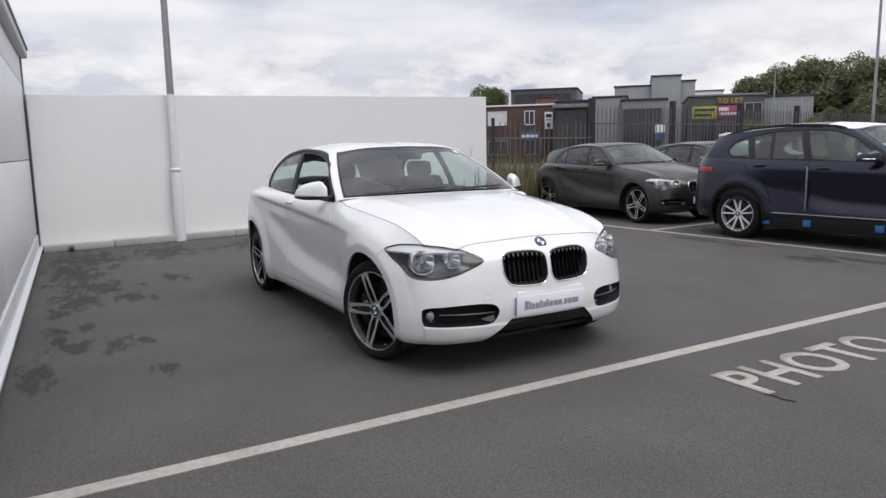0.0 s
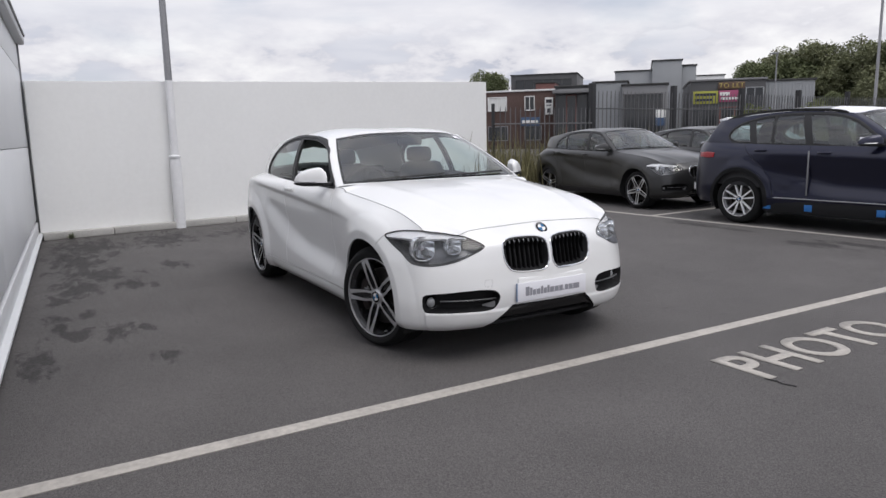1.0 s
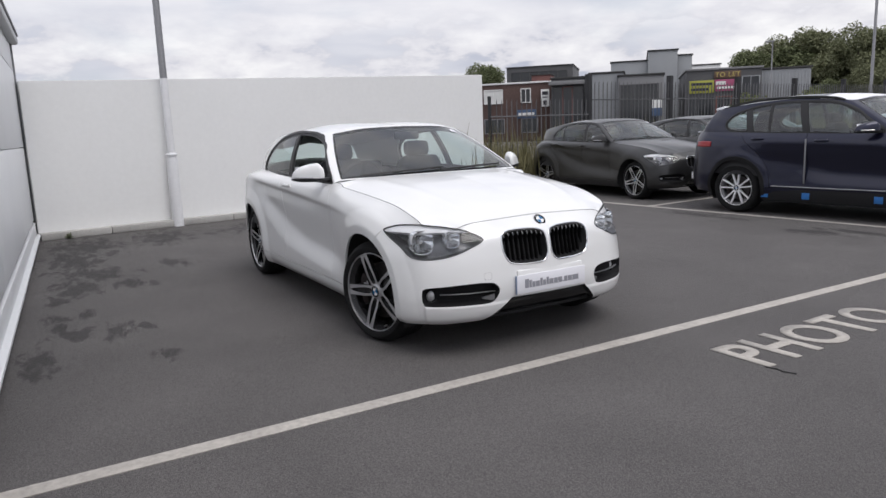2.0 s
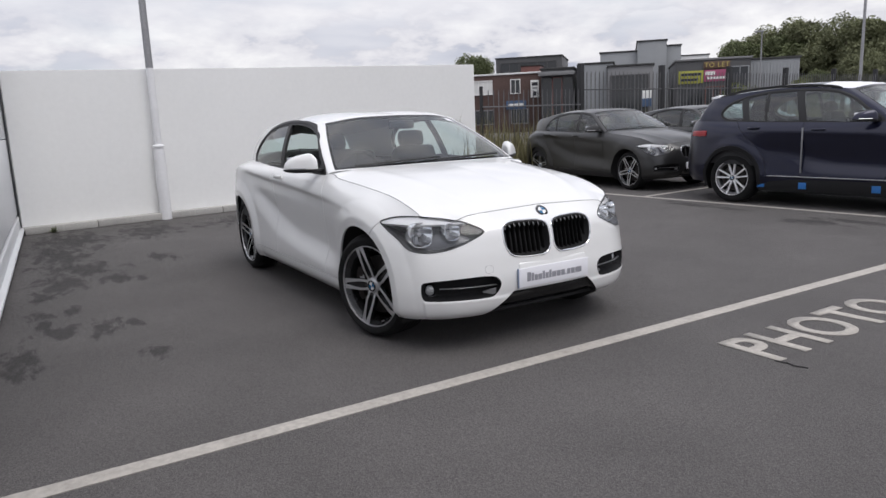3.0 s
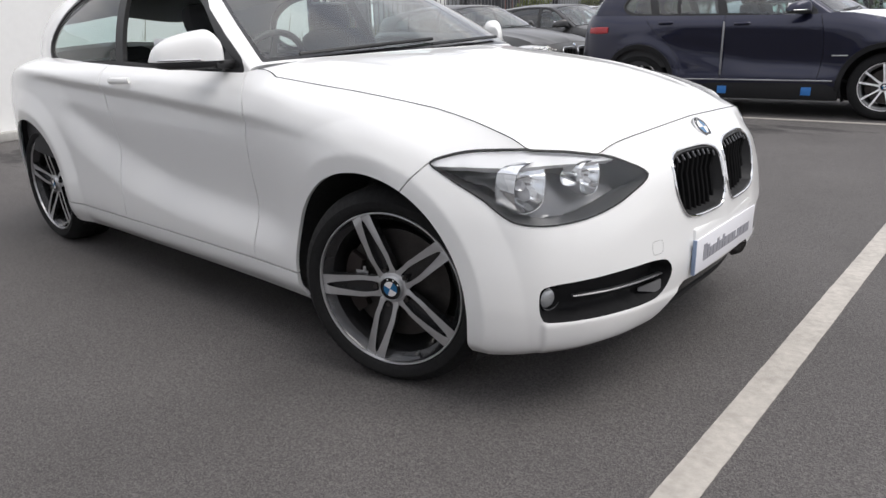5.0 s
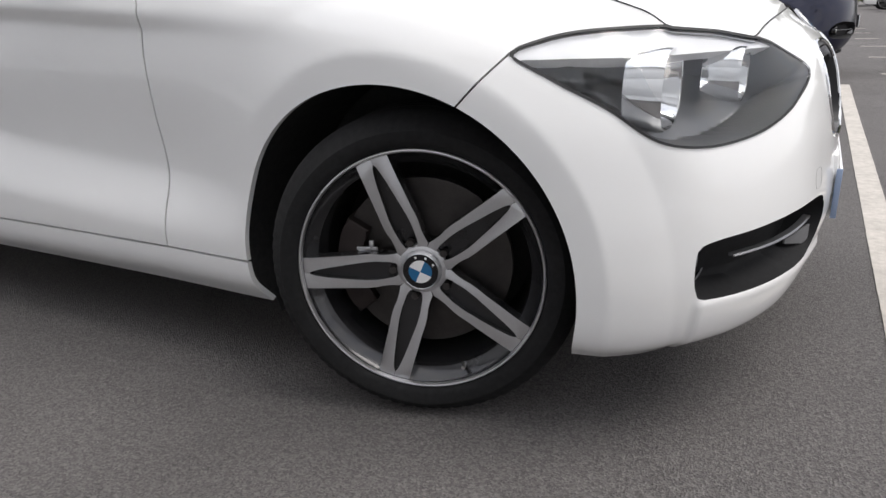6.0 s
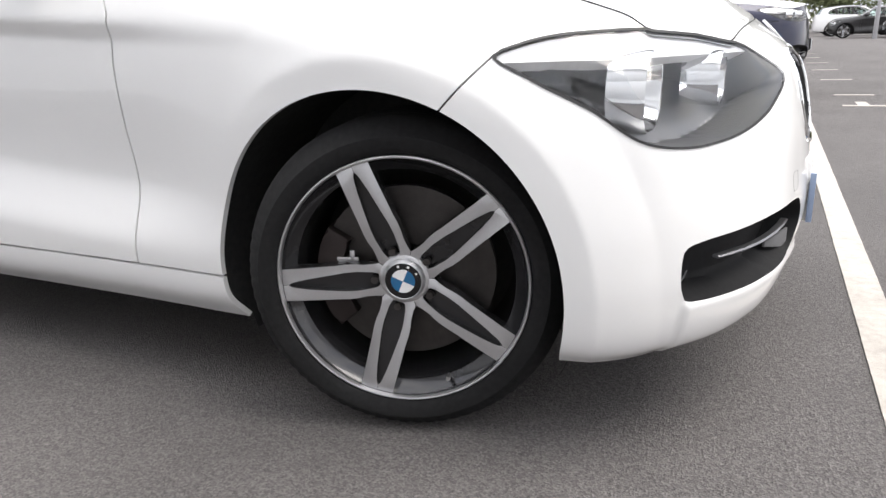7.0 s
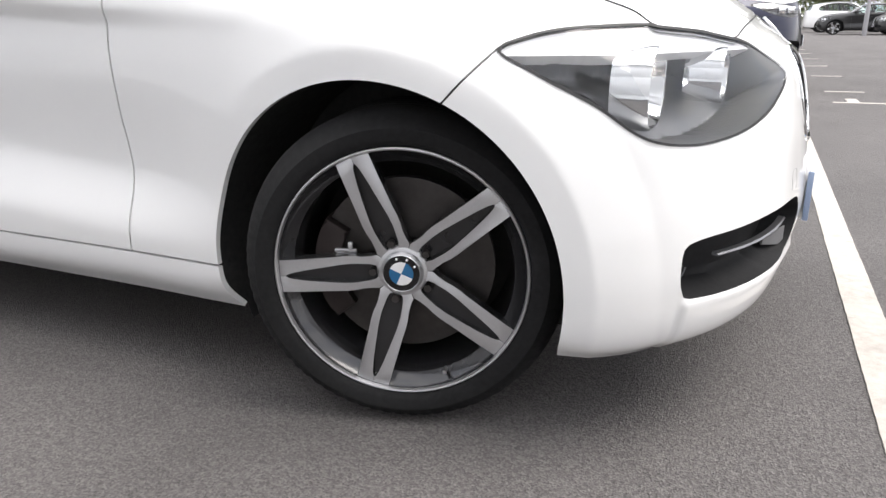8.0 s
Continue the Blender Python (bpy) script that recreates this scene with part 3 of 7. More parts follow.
# ---- ground, walls ----
def asphalt():
    m = material("asphalt", (0.085, 0.082, 0.082), rough=0.85)
    t = m.node_tree
    p = t.nodes["Principled BSDF"]
    where = [n for n in t.nodes if n.bl_idname == "ShaderNodeTexCoord"][0]

    def nz(scale, detail, lo, hi, a, b, rough=.6):
        n = node(t, "ShaderNodeTexNoise", Scale=scale, Detail=detail, Roughness=rough)
        t.links.new(where.outputs["Object"], n.inputs["Vector"])
        r = t.nodes.new("ShaderNodeMapRange")
        for k, v in (("From Min", lo), ("From Max", hi), ("To Min", a), ("To Max", b)):
            r.inputs[k].default_value = v
        t.links.new(n.outputs["Fac"], r.inputs["Value"])
        return r.outputs[0], n.outputs["Fac"]

    def mul(a, b):
        k = node(t, "ShaderNodeMath", operation="MULTIPLY")
        t.links.new(a, k.inputs[0])
        t.links.new(b, k.inputs[1])
        return k.outputs[0]

    stone = t.nodes.new("ShaderNodeTexVoronoi")
    stone.inputs["Scale"].default_value = 270
    t.links.new(where.outputs["Object"], stone.inputs["Vector"])
    bw = t.nodes.new("ShaderNodeSeparateColor")
    t.links.new(stone.outputs["Color"], bw.inputs[0])
    chips = t.nodes.new("ShaderNodeMapRange")
    chips.inputs["To Min"].default_value, chips.inputs["To Max"].default_value = .60, 1.44
    t.links.new(bw.outputs[0], chips.inputs["Value"])
    fine, _ = nz(90, 3, .3, .7, .8, 1.2)
    broad, _ = nz(.9, 6, .3, .7, .86, 1.12)
    patch, _ = nz(.22, 3, .35, .65, .93, 1.06)
    total = mul(mul(chips.outputs[0], fine), mul(broad, patch))
    # dark damp film by the white building, darker patches by the SUV, ragged edges
    mask = None
    for (cx, cy), (rx, ry) in DAMP_AND_DARK:
        mp = t.nodes.new("ShaderNodeMapping")
        mp.vector_type = "TEXTURE"
        mp.inputs["Location"].default_value = (cx, cy, 0)
        mp.inputs["Scale"].default_value = (rx, ry, 1)
        t.links.new(where.outputs["Object"], mp.inputs["Vector"])
        g = t.nodes.new("ShaderNodeTexGradient")
        g.gradient_type = "SPHERICAL"
        t.links.new(mp.outputs[0], g.inputs["Vector"])
        if mask is None:
            mask = g.outputs["Fac"]
        else:
            k = node(t, "ShaderNodeMath", operation="MAXIMUM")
            t.links.new(mask, k.inputs[0])
            t.links.new(g.outputs["Fac"], k.inputs[1])
            mask = k.outputs[0]
    long = t.nodes.new("ShaderNodeMapping")
    long.inputs["Scale"].default_value = (.55, 1.35, 1)
    long.inputs["Rotation"].default_value = (0, 0, radians(14))
    t.links.new(where.outputs["Object"], long.inputs["Vector"])
    streak = node(t, "ShaderNodeTexNoise", Scale=5.5, Detail=8.0, Roughness=0.7)
    t.links.new(long.outputs[0], streak.inputs["Vector"])
    ragged = t.nodes.new("ShaderNodeMapRange")
    for k, v in (("From Min", .36), ("From Max", .64)):
        ragged.inputs[k].default_value = v
    t.links.new(streak.outputs["Fac"], ragged.inputs["Value"])
    rag = ragged.outputs[0]
    add = node(t, "ShaderNodeMath", operation="ADD")
    t.links.new(mask, add.inputs[0])
    t.links.new(rag, add.inputs[1])
    damp_dark = t.nodes.new("ShaderNodeMapRange")
    damp_dark.inputs["From Min"].default_value, damp_dark.inputs["From Max"].default_value = .88, 1.22
    t.links.new(add.outputs[0], damp_dark.inputs["Value"])
    gate = t.nodes.new("ShaderNodeMapRange")
    gate.inputs["From Min"].default_value, gate.inputs["From Max"].default_value = 0.02, 0.2
    t.links.new(mask, gate.inputs["Value"])
    darkness = mul(damp_dark.outputs[0], gate.outputs[0])
    dark = t.nodes.new("ShaderNodeMapRange")
    dark.inputs["To Min"].default_value, dark.inputs["To Max"].default_value = 1.0, .42
    t.links.new(darkness, dark.inputs["Value"])
    total = mul(total, dark.outputs[0])
    sc = node(t, "ShaderNodeVectorMath", operation="SCALE")
    sc.inputs[0].default_value = (0.1030, 0.0955, 0.0935)
    t.links.new(total, sc.inputs["Scale"])
    t.links.new(sc.outputs[0], p.inputs["Base Color"])
    b = node(t, "ShaderNodeBump", Strength=.75, Distance=.006)
    t.links.new(stone.outputs["Distance"], b.inputs["Height"])
    t.links.new(b.outputs[0], p.inputs["Normal"])
    return m


DAMP_AND_DARK = [((-.88, -2.71), (.62, .22)), ((-1.77, -2.60), (.52, .19)), ((-1.42, -2.46), (.34, .20)), ((-1.35, -2.22), (.40, .20)), ((-1.39, -2.03), (.20, .12)), ((-2.02, -2.39), (.24, .16)),
        ((-2.66, -2.56), (.30, .16)), ((-3.09, -2.42), (.70, .42)), ((-3.06, -1.94), (.50, .28)), ((-3.78, -2.21), (.75, .60)), ((-3.97, -1.40), (.45, .30)), ((-4.85, -2.33), (1.4, .60)),
        ((-5.96, -2.15), (1.5, .80)), ((-6.2, -1.2), (1.3, .6)), ((-.56, -2.02), (.26, .13)), ((-6.2, .4), (.9, 1.6)),
        # this row darkens the ground in front of the blue SUV
        ((-.70, 5.05), (.75, .28)), ((-.4, 5.35), (.9, .22)), ((-2.6, 5.4), (1.2, .25))]
ASPHALT = asphalt()
LINE_PAINT = material("worn_white_line_paint", (0.402, 0.374, 0.340), rough=0.7, grain=.18, grain_scale=30, stain=.14, stain_scale=5, bump=.25, bump_scale=160)
WALL_WHITE = material("painted_white_wall", (0.80, 0.80, 0.79), rough=0.6, grain=.02, grain_scale=14, stain=.03, stain_scale=.5, bump=.03, bump_scale=40)
CLAD = material("white_metal_cladding", (0.74, 0.75, 0.76), rough=0.4, stain=.035, stain_scale=.8, grain=.015, grain_scale=30)
KERB = material("concrete_kerb", (0.40, 0.39, 0.37), rough=0.9, grain=.15, grain_scale=40, stain=.15, stain_scale=3, bump=.3, bump_scale=90, island=.08)
GALV = material("galvanised_steel", (0.30, 0.30, 0.31), rough=0.5, metal=.6, grain=.1, grain_scale=30)
POST_WHITE = material("white_post_paint", (0.74, 0.74, 0.75), rough=0.45, stain=.05, stain_scale=5, grain=.03, grain_scale=30)
EAVES = material("pale_grey_gutter_metal", (0.50, 0.51, 0.52), rough=0.45, metal=.2, stain=.06)
GREY_TRIM = material("grey_gutter_metal", (0.22, 0.22, 0.23), rough=0.45, metal=.3, stain=.08)


def ground():
    bm = bmesh.new()
    bmesh.ops.create_grid(bm, x_segments=40, y_segments=40, size=1500)
    ob = part("ground", bm, ASPHALT, None)
    tagged(ob, "dark grey asphalt car park with damp and darker patches", "ground", kind="structure")


def paint_line(name, a, b, width, label="worn white line painted on asphalt", z=.004):
    """A painted strip from a to b with slightly ragged edges."""
    rnd = random.Random(hash((round(a[0] * 10), round(a[1] * 10), round(b[1] * 10))) & 4095)
    a, b = Vector((*a, 0)), Vector((*b, 0))
    d = b - a
    n = max(2, int(d.length / .018))
    side = Vector((-d.y, d.x, 0)).normalized() * width / 2
    bm = bmesh.new()
    rows, drift = [], [0.0, 0.0]
    for i in range(n + 1):
        c = a + d * (i / n)
        drift = [.92 * q + rnd.uniform(-.008, .008) for q in drift]
        j = [1 + q + rnd.uniform(-.014, .014) for q in drift]
        l, r = c + side * j[0], c - side * j[1]
        rows.append([bm.verts.new((l.x, l.y, .0005)), bm.verts.new((l.x, l.y, z)), bm.verts.new((r.x, r.y, z)), bm.verts.new((r.x, r.y, .0005))])
    for p, q in zip(rows, rows[1:]):
        for i in range(3):
            bm.faces.new((p[i], p[i + 1], q[i + 1], q[i]))
    ob = part(name, bm, LINE_PAINT, None)
    tagged(ob, label, "road marking", kind="structure")
    return ob


ground()
paint_line("bay_line", (.951, -6.5), (.951, 5.86), .094, "long worn white bay line on asphalt")
paint_line("bay_line", (-9.2, 5.35), (.90, 6.0), .09)
paint_line("bay_line", (-3.83, 5.72), (-4.05, 9.5), .09)


def word_on_ground():
    """The word painted in the bay, in block capitals that read from the camera's side."""
    cu = bpy.data.curves.new("painted_word", "FONT")
    cu.body = "PHOTO"
    cu.size = .60
    cu.space_character = 1.05
    cu.offset = .012
    ob = new("painted_word", cu)
    bpy.context.view_layer.update()
    me = bpy.data.meshes.new_from_object(ob.evaluated_get(bpy.context.evaluated_depsgraph_get()))
    bpy.data.objects.remove(ob)
    me.materials.clear()
    me.materials.append(LINE_PAINT)
    xs, ys = [v.co.x for v in me.vertices], [v.co.y for v in me.vertices]
    for v in me.vertices:
        v.co.x = (v.co.x - min(xs)) / (max(xs) - min(xs)) * WORD_SIZE[0]
        v.co.y = (v.co.y - min(ys)) / (max(ys) - min(ys)) * WORD_SIZE[1]
    w = new("painted_word", me)
    w.matrix_world = pose(1.742, .672, .001, 0, 0, 91.4)
    sol = w.modifiers.new("film", "SOLIDIFY")
    sol.thickness, sol.offset = .004, 1.0
    tagged(w, "worn white word PHOTO painted on the asphalt", "road marking", kind="structure")


WORD_SIZE = (1.58, .388)
word_on_ground()

# wall at the back of the bay, from the building's corner to its free end
WALL_A, WALL_B = (-7.14, -2.66), (-8.27, 5.57)


def back_wall():
    a, b = Vector((*WALL_A, 0)), Vector((*WALL_B, 0))
    d = (b - a).normalized()
    n = Vector((d.y, -d.x, 0))
    if n.x < 0:
        n = -n
    th = .18
    bm = bmesh.new()
    za, zb = 2.165, 2.395
    lo = [a, b, b - n * th, a - n * th]
    v0 = [bm.verts.new((p.x, p.y, 0)) for p in lo]
    v1 = [bm.verts.new((p.x, p.y, z)) for p, z in zip(lo, (za, zb, zb, za))]
    bm.faces.new(v1)
    bm.faces.new(v0[::-1])
    for i in range(4):
        bm.faces.new((v0[i], v0[(i + 1) % 4], v1[(i + 1) % 4], v1[i]))
    bmesh.ops.bevel(bm, geom=[e for e in bm.edges], offset=.008, segments=2, affect="EDGES")
    w = part("wall_back", bm, WALL_WHITE, None)
    tagged(w, "tall smooth white-painted boundary wall", "wall", kind="structure")
    # kerb stones along its foot
    kerb = thing("kerb", "pale concrete kerb along the foot of the white wall", "kerb", None, kind="structure")
    me = None
    length = (b - a).length
    step = .915
    ang = math.atan2(d.y, d.x)
    k = 0
    while k * step < length - .2:
        c = a + d * (k * step + step / 2) + n * .075
        if me is None:
            bm = box_bm((step - .008, .15, .10), (0, 0, .05), .012)
            st = part("kerbstone", bm, KERB, kerb)
            me = st.data
        else:
            st = new("kerbstone", me)
            st.parent = kerb
        st.matrix_basis = pose(c.x, c.y, 0, 0, 0, math.degrees(ang))
        k += 1


back_wall()


def building():
    """The white clad building: panels with open joints, base flashing, gutter, corner trim."""
    a, b = Vector((-7.30, -2.69, 0)), Vector((9.0, -3.30, 0))
    d = (b - a).normalized()
    n = Vector((-d.y, d.x, 0))
    ang = math.degrees(math.atan2(d.y, d.x))
    L = (b - a).length
    base = thing("clad_building", "white metal-clad building with flush panels and pale grey gutter", "building", pose(a.x, a.y, 0, 0, 0, ang), kind="structure")
    part("core_wall", box_bm((L, 4.0, 2.79), (L / 2, -2.06, 1.395), .01), CLAD, base)
    heights = [.27, 1.285, 2.30, 2.66]
    xs = [0]
    while xs[-1] < L:
        xs.append(xs[-1] + 5.2)
    for z0, z1 in zip(heights, heights[1:]):
        for x0, x1 in zip(xs, xs[1:]):
            x1 = min(x1, L)
            part("cladding_panel", box_bm((x1 - x0 - .006, .05, z1 - z0 - .010), ((x0 + x1) / 2, -.030, (z0 + z1) / 2), .004), CLAD, base)
    part("base_flashing", box_bm((L, .045, .16), (L / 2, -.012, .165), .006), CLAD, base)
    part("base_ledge", box_bm((L, .09, .03), (L / 2, .015, .075), .006), CLAD, base)
    part("base_strip", box_bm((L, .05, .06), (L / 2, -.012, .03), .006), GREY_TRIM, base)
    part("gutter", box_bm((L + .1, .12, .11), (L / 2 - .05, .03, 2.715), .03), EAVES, base, "pale grey gutter")
    part("roof_edge", box_bm((L + .1, .15, .03), (L / 2 - .05, .03, 2.785), .01), GREY_TRIM, base)
    part("roof", box_bm((L + .2, 4.4, .06), (L / 2, -2.12, 2.83), .01), GREY_TRIM, base)
    part("corner_trim", box_bm((.04, .06, 2.6), (.02, -.012, 1.40), .006), GREY_TRIM, base)


building()


def lamp_post():
    x, y = -7.285, -.79
    p = thing("lamp_post", "tapered lamp post, white below and grey steel above", "lamp post", pose(x, y, 0))
    part("lower_tube", lathe_bm([(.083, 0), (.083, .30), (.080, .98), (.076, 1.03), (.060, 1.09), (.057, 1.12)], 28, "Z"), POST_WHITE, p, "white-painted lower tube")
    part("upper_tube", lathe_bm([(.055, 1.10), (.053, 2.22)], 28, "Z"), POST_WHITE, p)
    part("collar", lathe_bm([(.060, 1.07), (.084, 1.075), (.086, 1.10), (.060, 1.12)], 28, "Z"), POST_WHITE, p, "raised collar")
    part("top_tube", lathe_bm([(.052, 2.21), (.036, 6.0), (.001, 6.0)], 28, "Z"), GALV, p, "grey galvanised upper tube")


lamp_post()


def weed():
    rnd = random.Random(2)
    w = thing("weed", "small green weed growing at the kerb", "plant", pose(-6.97, -2.30, 0))
    verts, faces = [], []
    for _ in range(46):
        a, l = rnd.uniform(0, 6.28), rnd.uniform(.05, .11)
        b = rnd.uniform(.4, 1.3)
        p = Vector((math.cos(a) * math.cos(b), math.sin(a) * math.cos(b), math.sin(b))) * l
        s_ = Vector((-math.sin(a), math.cos(a), 0)) * .011
        i = len(verts)
        verts += [(0, 0, 0), tuple(p * .6 + s_), tuple(p), tuple(p * .6 - s_)]
        faces.append((i, i + 1, i + 2, i + 3))
    link_mesh("leaves", verts, faces, material("weed_leaf", (.16, .18, .11), rough=.7, grain=.3, grain_scale=20), w, smooth=False)


weed()
crack = part("tar_crack", tube_bm([(1.72, .66, .001), (1.78, .675, .002), (1.82, .665, .001), (1.88, .69, .001)], .006, 5), material("tar", (.02, .02, .02), rough=.8), None)
tagged(crack, "short dark tar crack in the asphalt", "crack", kind="structure")

# ---- cars ----
HATCH = dict(
    plan=[(.740, 0), (.732, .2), (.708, .38), (.665, .555), (.58, .705), (.465, .808), (.30, .855), (.12, .876), (-.05, .8825), (-.35, .876), (-.7, .864),
          (-1.3, .862), (-1.9, .866), (-2.4, .870), (-2.7, .868), (-3.0, .832), (-3.2, .765), (-3.38, .64), (-3.48, .42), (-3.51, 0)],
    stations=[
        ((.740, 0), [(.085, .215), (.045, .25), (.012, .33), (.0, .41), (.008, .50), (.022, .60), (.056, .708), (.155, .800)]),
        ((.708, .38), [(.08, .21), (.04, .245), (.01, .33), (0, .41), (.008, .5), (.022, .6), (.052, .70), (.138, .782)]),
        ((.665, .555), [(.08, .205), (.035, .24), (.008, .33), (0, .41), (.008, .5), (.025, .59), (.056, .676), (.118, .757)]),
        ((.58, .705), [(.075, .20), (.03, .235), (.004, .33), (0, .41), (.010, .5), (.028, .58), (.062, .668), (.12, .776)]),
        ((.465, .808), [(.06, .20), (.02, .235), (.0, .33), (0, .42), (.008, .52), (.02, .61), (.045, .69), (.11, .778)]),
        ((.30, .855), [(.045, .20), (.012, .24), (0, .33), (0, .43), (.005, .54), (.014, .64), (.04, .735), (.122, .838)]),
        ((-.05, .8825), [(.03, .20), (.004, .27), (0, .38), (0, .52), (.003, .70), (.012, .785), (.046, .85), (.133, .90)]),
        ((-.35, .876), [(.05, .19), (.01, .25), (.006, .31), (.007, .48), (.0030, .77), (.005, .818), (.036, .88), (.113, .938)]),
        ((-.56, .869), [(.055, .185), (.012, .24), (.005, .30), (.010, .50), (.0035, .782), (.003, .832), (.03, .91), (.090, .990)]),
        ((-.74, .864), [(.055, .185), (.012, .24), (.004, .30), (.009, .52), (.0030, .788), (.0, .840), (.022, .91), (.062, .968)]),
        ((-1.3, .862), [(.055, .185), (.012, .235), (.002, .295), (.008, .52), (.0030, .824), (.0, .876), (.020, .932), (.060, .974)]),
        ((-1.9, .866), [(.055, .185), (.012, .235), (0, .30), (.006, .52), (.0030, .858), (0, .908), (.025, .955), (.075, .988)]),
        ((-2.7, .868), [(.03, .20), (.01, .28), (0, .40), (0, .52), (.004, .86), (.016, .955), (.075, .988), (.165, 1.012)]),
        ((-3.2, .765), [(.06, .22), (.02, .30), (0, .42), (0, .55), (.015, .78), (.05, .90), (.14, .962), (.245, 1.015)]),
        ((-3.51, 0), [(.08, .24), (.02, .30), (0, .42), (0, .55), (.02, .70), (.04, .85), (.06, .96), (.075, 1.06)])],
    arches=((-.045, .318, .380), (-2.70, .315, .378)), axles=(0.008, -2.69), wheel_z=.324, track=(.848, .822),
    bonnet_corner=(.62, .64), cowl=(-.64, .867), cowl_mid=(-.48, 1.014), bonnet_mid=[(.585, .800), (.48, .862), (.2, .925), (-.1, .970), (-.48, 1.014)],
    green=[((-.50, 0, 1.008), (-1.13, 0, 1.372)), ((-.555, .42, 1.003), (-1.165, .34, 1.362)), ((-.66, .755, .992), (-1.27, .565, 1.328)),
           ((-.76, .795, .957), (-1.38, .618, 1.338)), ((-1.4, .795, .955), (-1.78, .632, 1.354)), ((-2.1, .778, .965), (-2.28, .615, 1.325)),
           ((-2.65, .725, .985), (-2.76, .565, 1.275)), ((-3.05, .60, 1.0), (-3.10, .48, 1.235)), ((-3.30, .42, 1.02), (-3.25, .36, 1.21)), ((-3.44, 0, 1.04), (-3.35, 0, 1.265))],
    roof_mid=[(-1.13, 1.368), (-1.45, 1.388), (-1.9, 1.396), (-2.5, 1.376), (-3.0, 1.330), (-3.35, 1.265)],
    windows=[(-.74, .978), (-.92, 1.10), (-1.13, 1.245), (-1.38, 1.315), (-1.7, 1.335), (-2.02, 1.318), (-2.33, 1.265), (-2.52, 1.165), (-2.57, 1.07), (-2.51, 1.005), (-1.7, .986)],
    pillars=[(-1.65, -1.74, .07)],
    door_lines=[[(-.715, 1.05), (-.69, .95), (-.652, .85), (-.672, .75), (-.684, .60), (-.680, .43), (-.685, .300), (-.684, .15)],
                [(-1.78, 1.15), (-1.76, .95), (-1.74, .7), (-1.72, .5), (-1.70, .29), (-1.70, .15)]],
    wing_seam=(.119, .664), sill=.296, open_window=True, lamp_top=.740,
    lamp=[(.199, .834, .748), (.245, .812, .769), (.30, .785, .780), (.36, .75, .784), (.42, .704, .785), (.495, .622, .779), (.553, .546, .758), (.605, .490, .736),
          (.652, .423, .692), (.634, .515, .643), (.60, .60, .610), (.56, .67, .593), (.51, .735, .588), (.445, .795, .603), (.36, .822, .658), (.265, .833, .708)],
    fog=[(.520, .766, .335), (.518, .770, .352), (.518, .770, .406), (.522, .766, .420), (.542, .748, .429), (.601, .68, .437), (.674, .533, .448), (.700, .45, .447), (.712, .39, .435),
         (.716, .365, .405), (.716, .365, .385), (.707, .385, .340), (.696, .41, .325), (.66, .56, .320), (.60, .66, .319), (.545, .745, .320), (.526, .760, .323)],
    bonnet_edge=[(.583, 0, .798), (.580, .2, .792), (.576, .38, .786), (.571, .47, .780), (.564, .515, .770), (.556, .545, .756), (.50, .622, .772), (.430, .706, .782), (.403, .716, .803), (.386, .718, .811),
                 (.327, .725, .832), (.265, .730, .851), (.20, .734, .867), (.131, .738, .881), (.0, .749, .899), (-.17, .760, .919), (-.343, .770, .935), (-.56, .782, .957)],
    lip=.41, kidney=[(.013, .66), (.020, .702), (.060, .722), (.17, .731), (.268, .726), (.311, .706), (.323, .660), (.313, .592), (.284, .550), (.240, .536), (.12, .530), (.045, .536), (.017, .572)],
    hollow=([(-.45, .37), (-.8, .385), (-1.2, .414), (-1.65, .46), (-1.89, .53), (-2.14, .63), (-2.25, .72)], [(-.35, .818), (-.56, .832), (-.74, .840), (-1.3, .876), (-1.9, .908), (-2.7, .955)], (.017, .022)),
    chin=((.520, .766), .316, .007),
    slats=9, beams=[((.430, .712, .680), .068), ((.530, .570, .694), .047)], fog_lamp=(.508, .705, .371), plate_z=(.356, .467), plate_x=.735,
    mirror=(-.885, .905, 1.055), handles=[(-1.545, .925)], seats=(-1.35, -2.25), wheel=None, res=1.0)


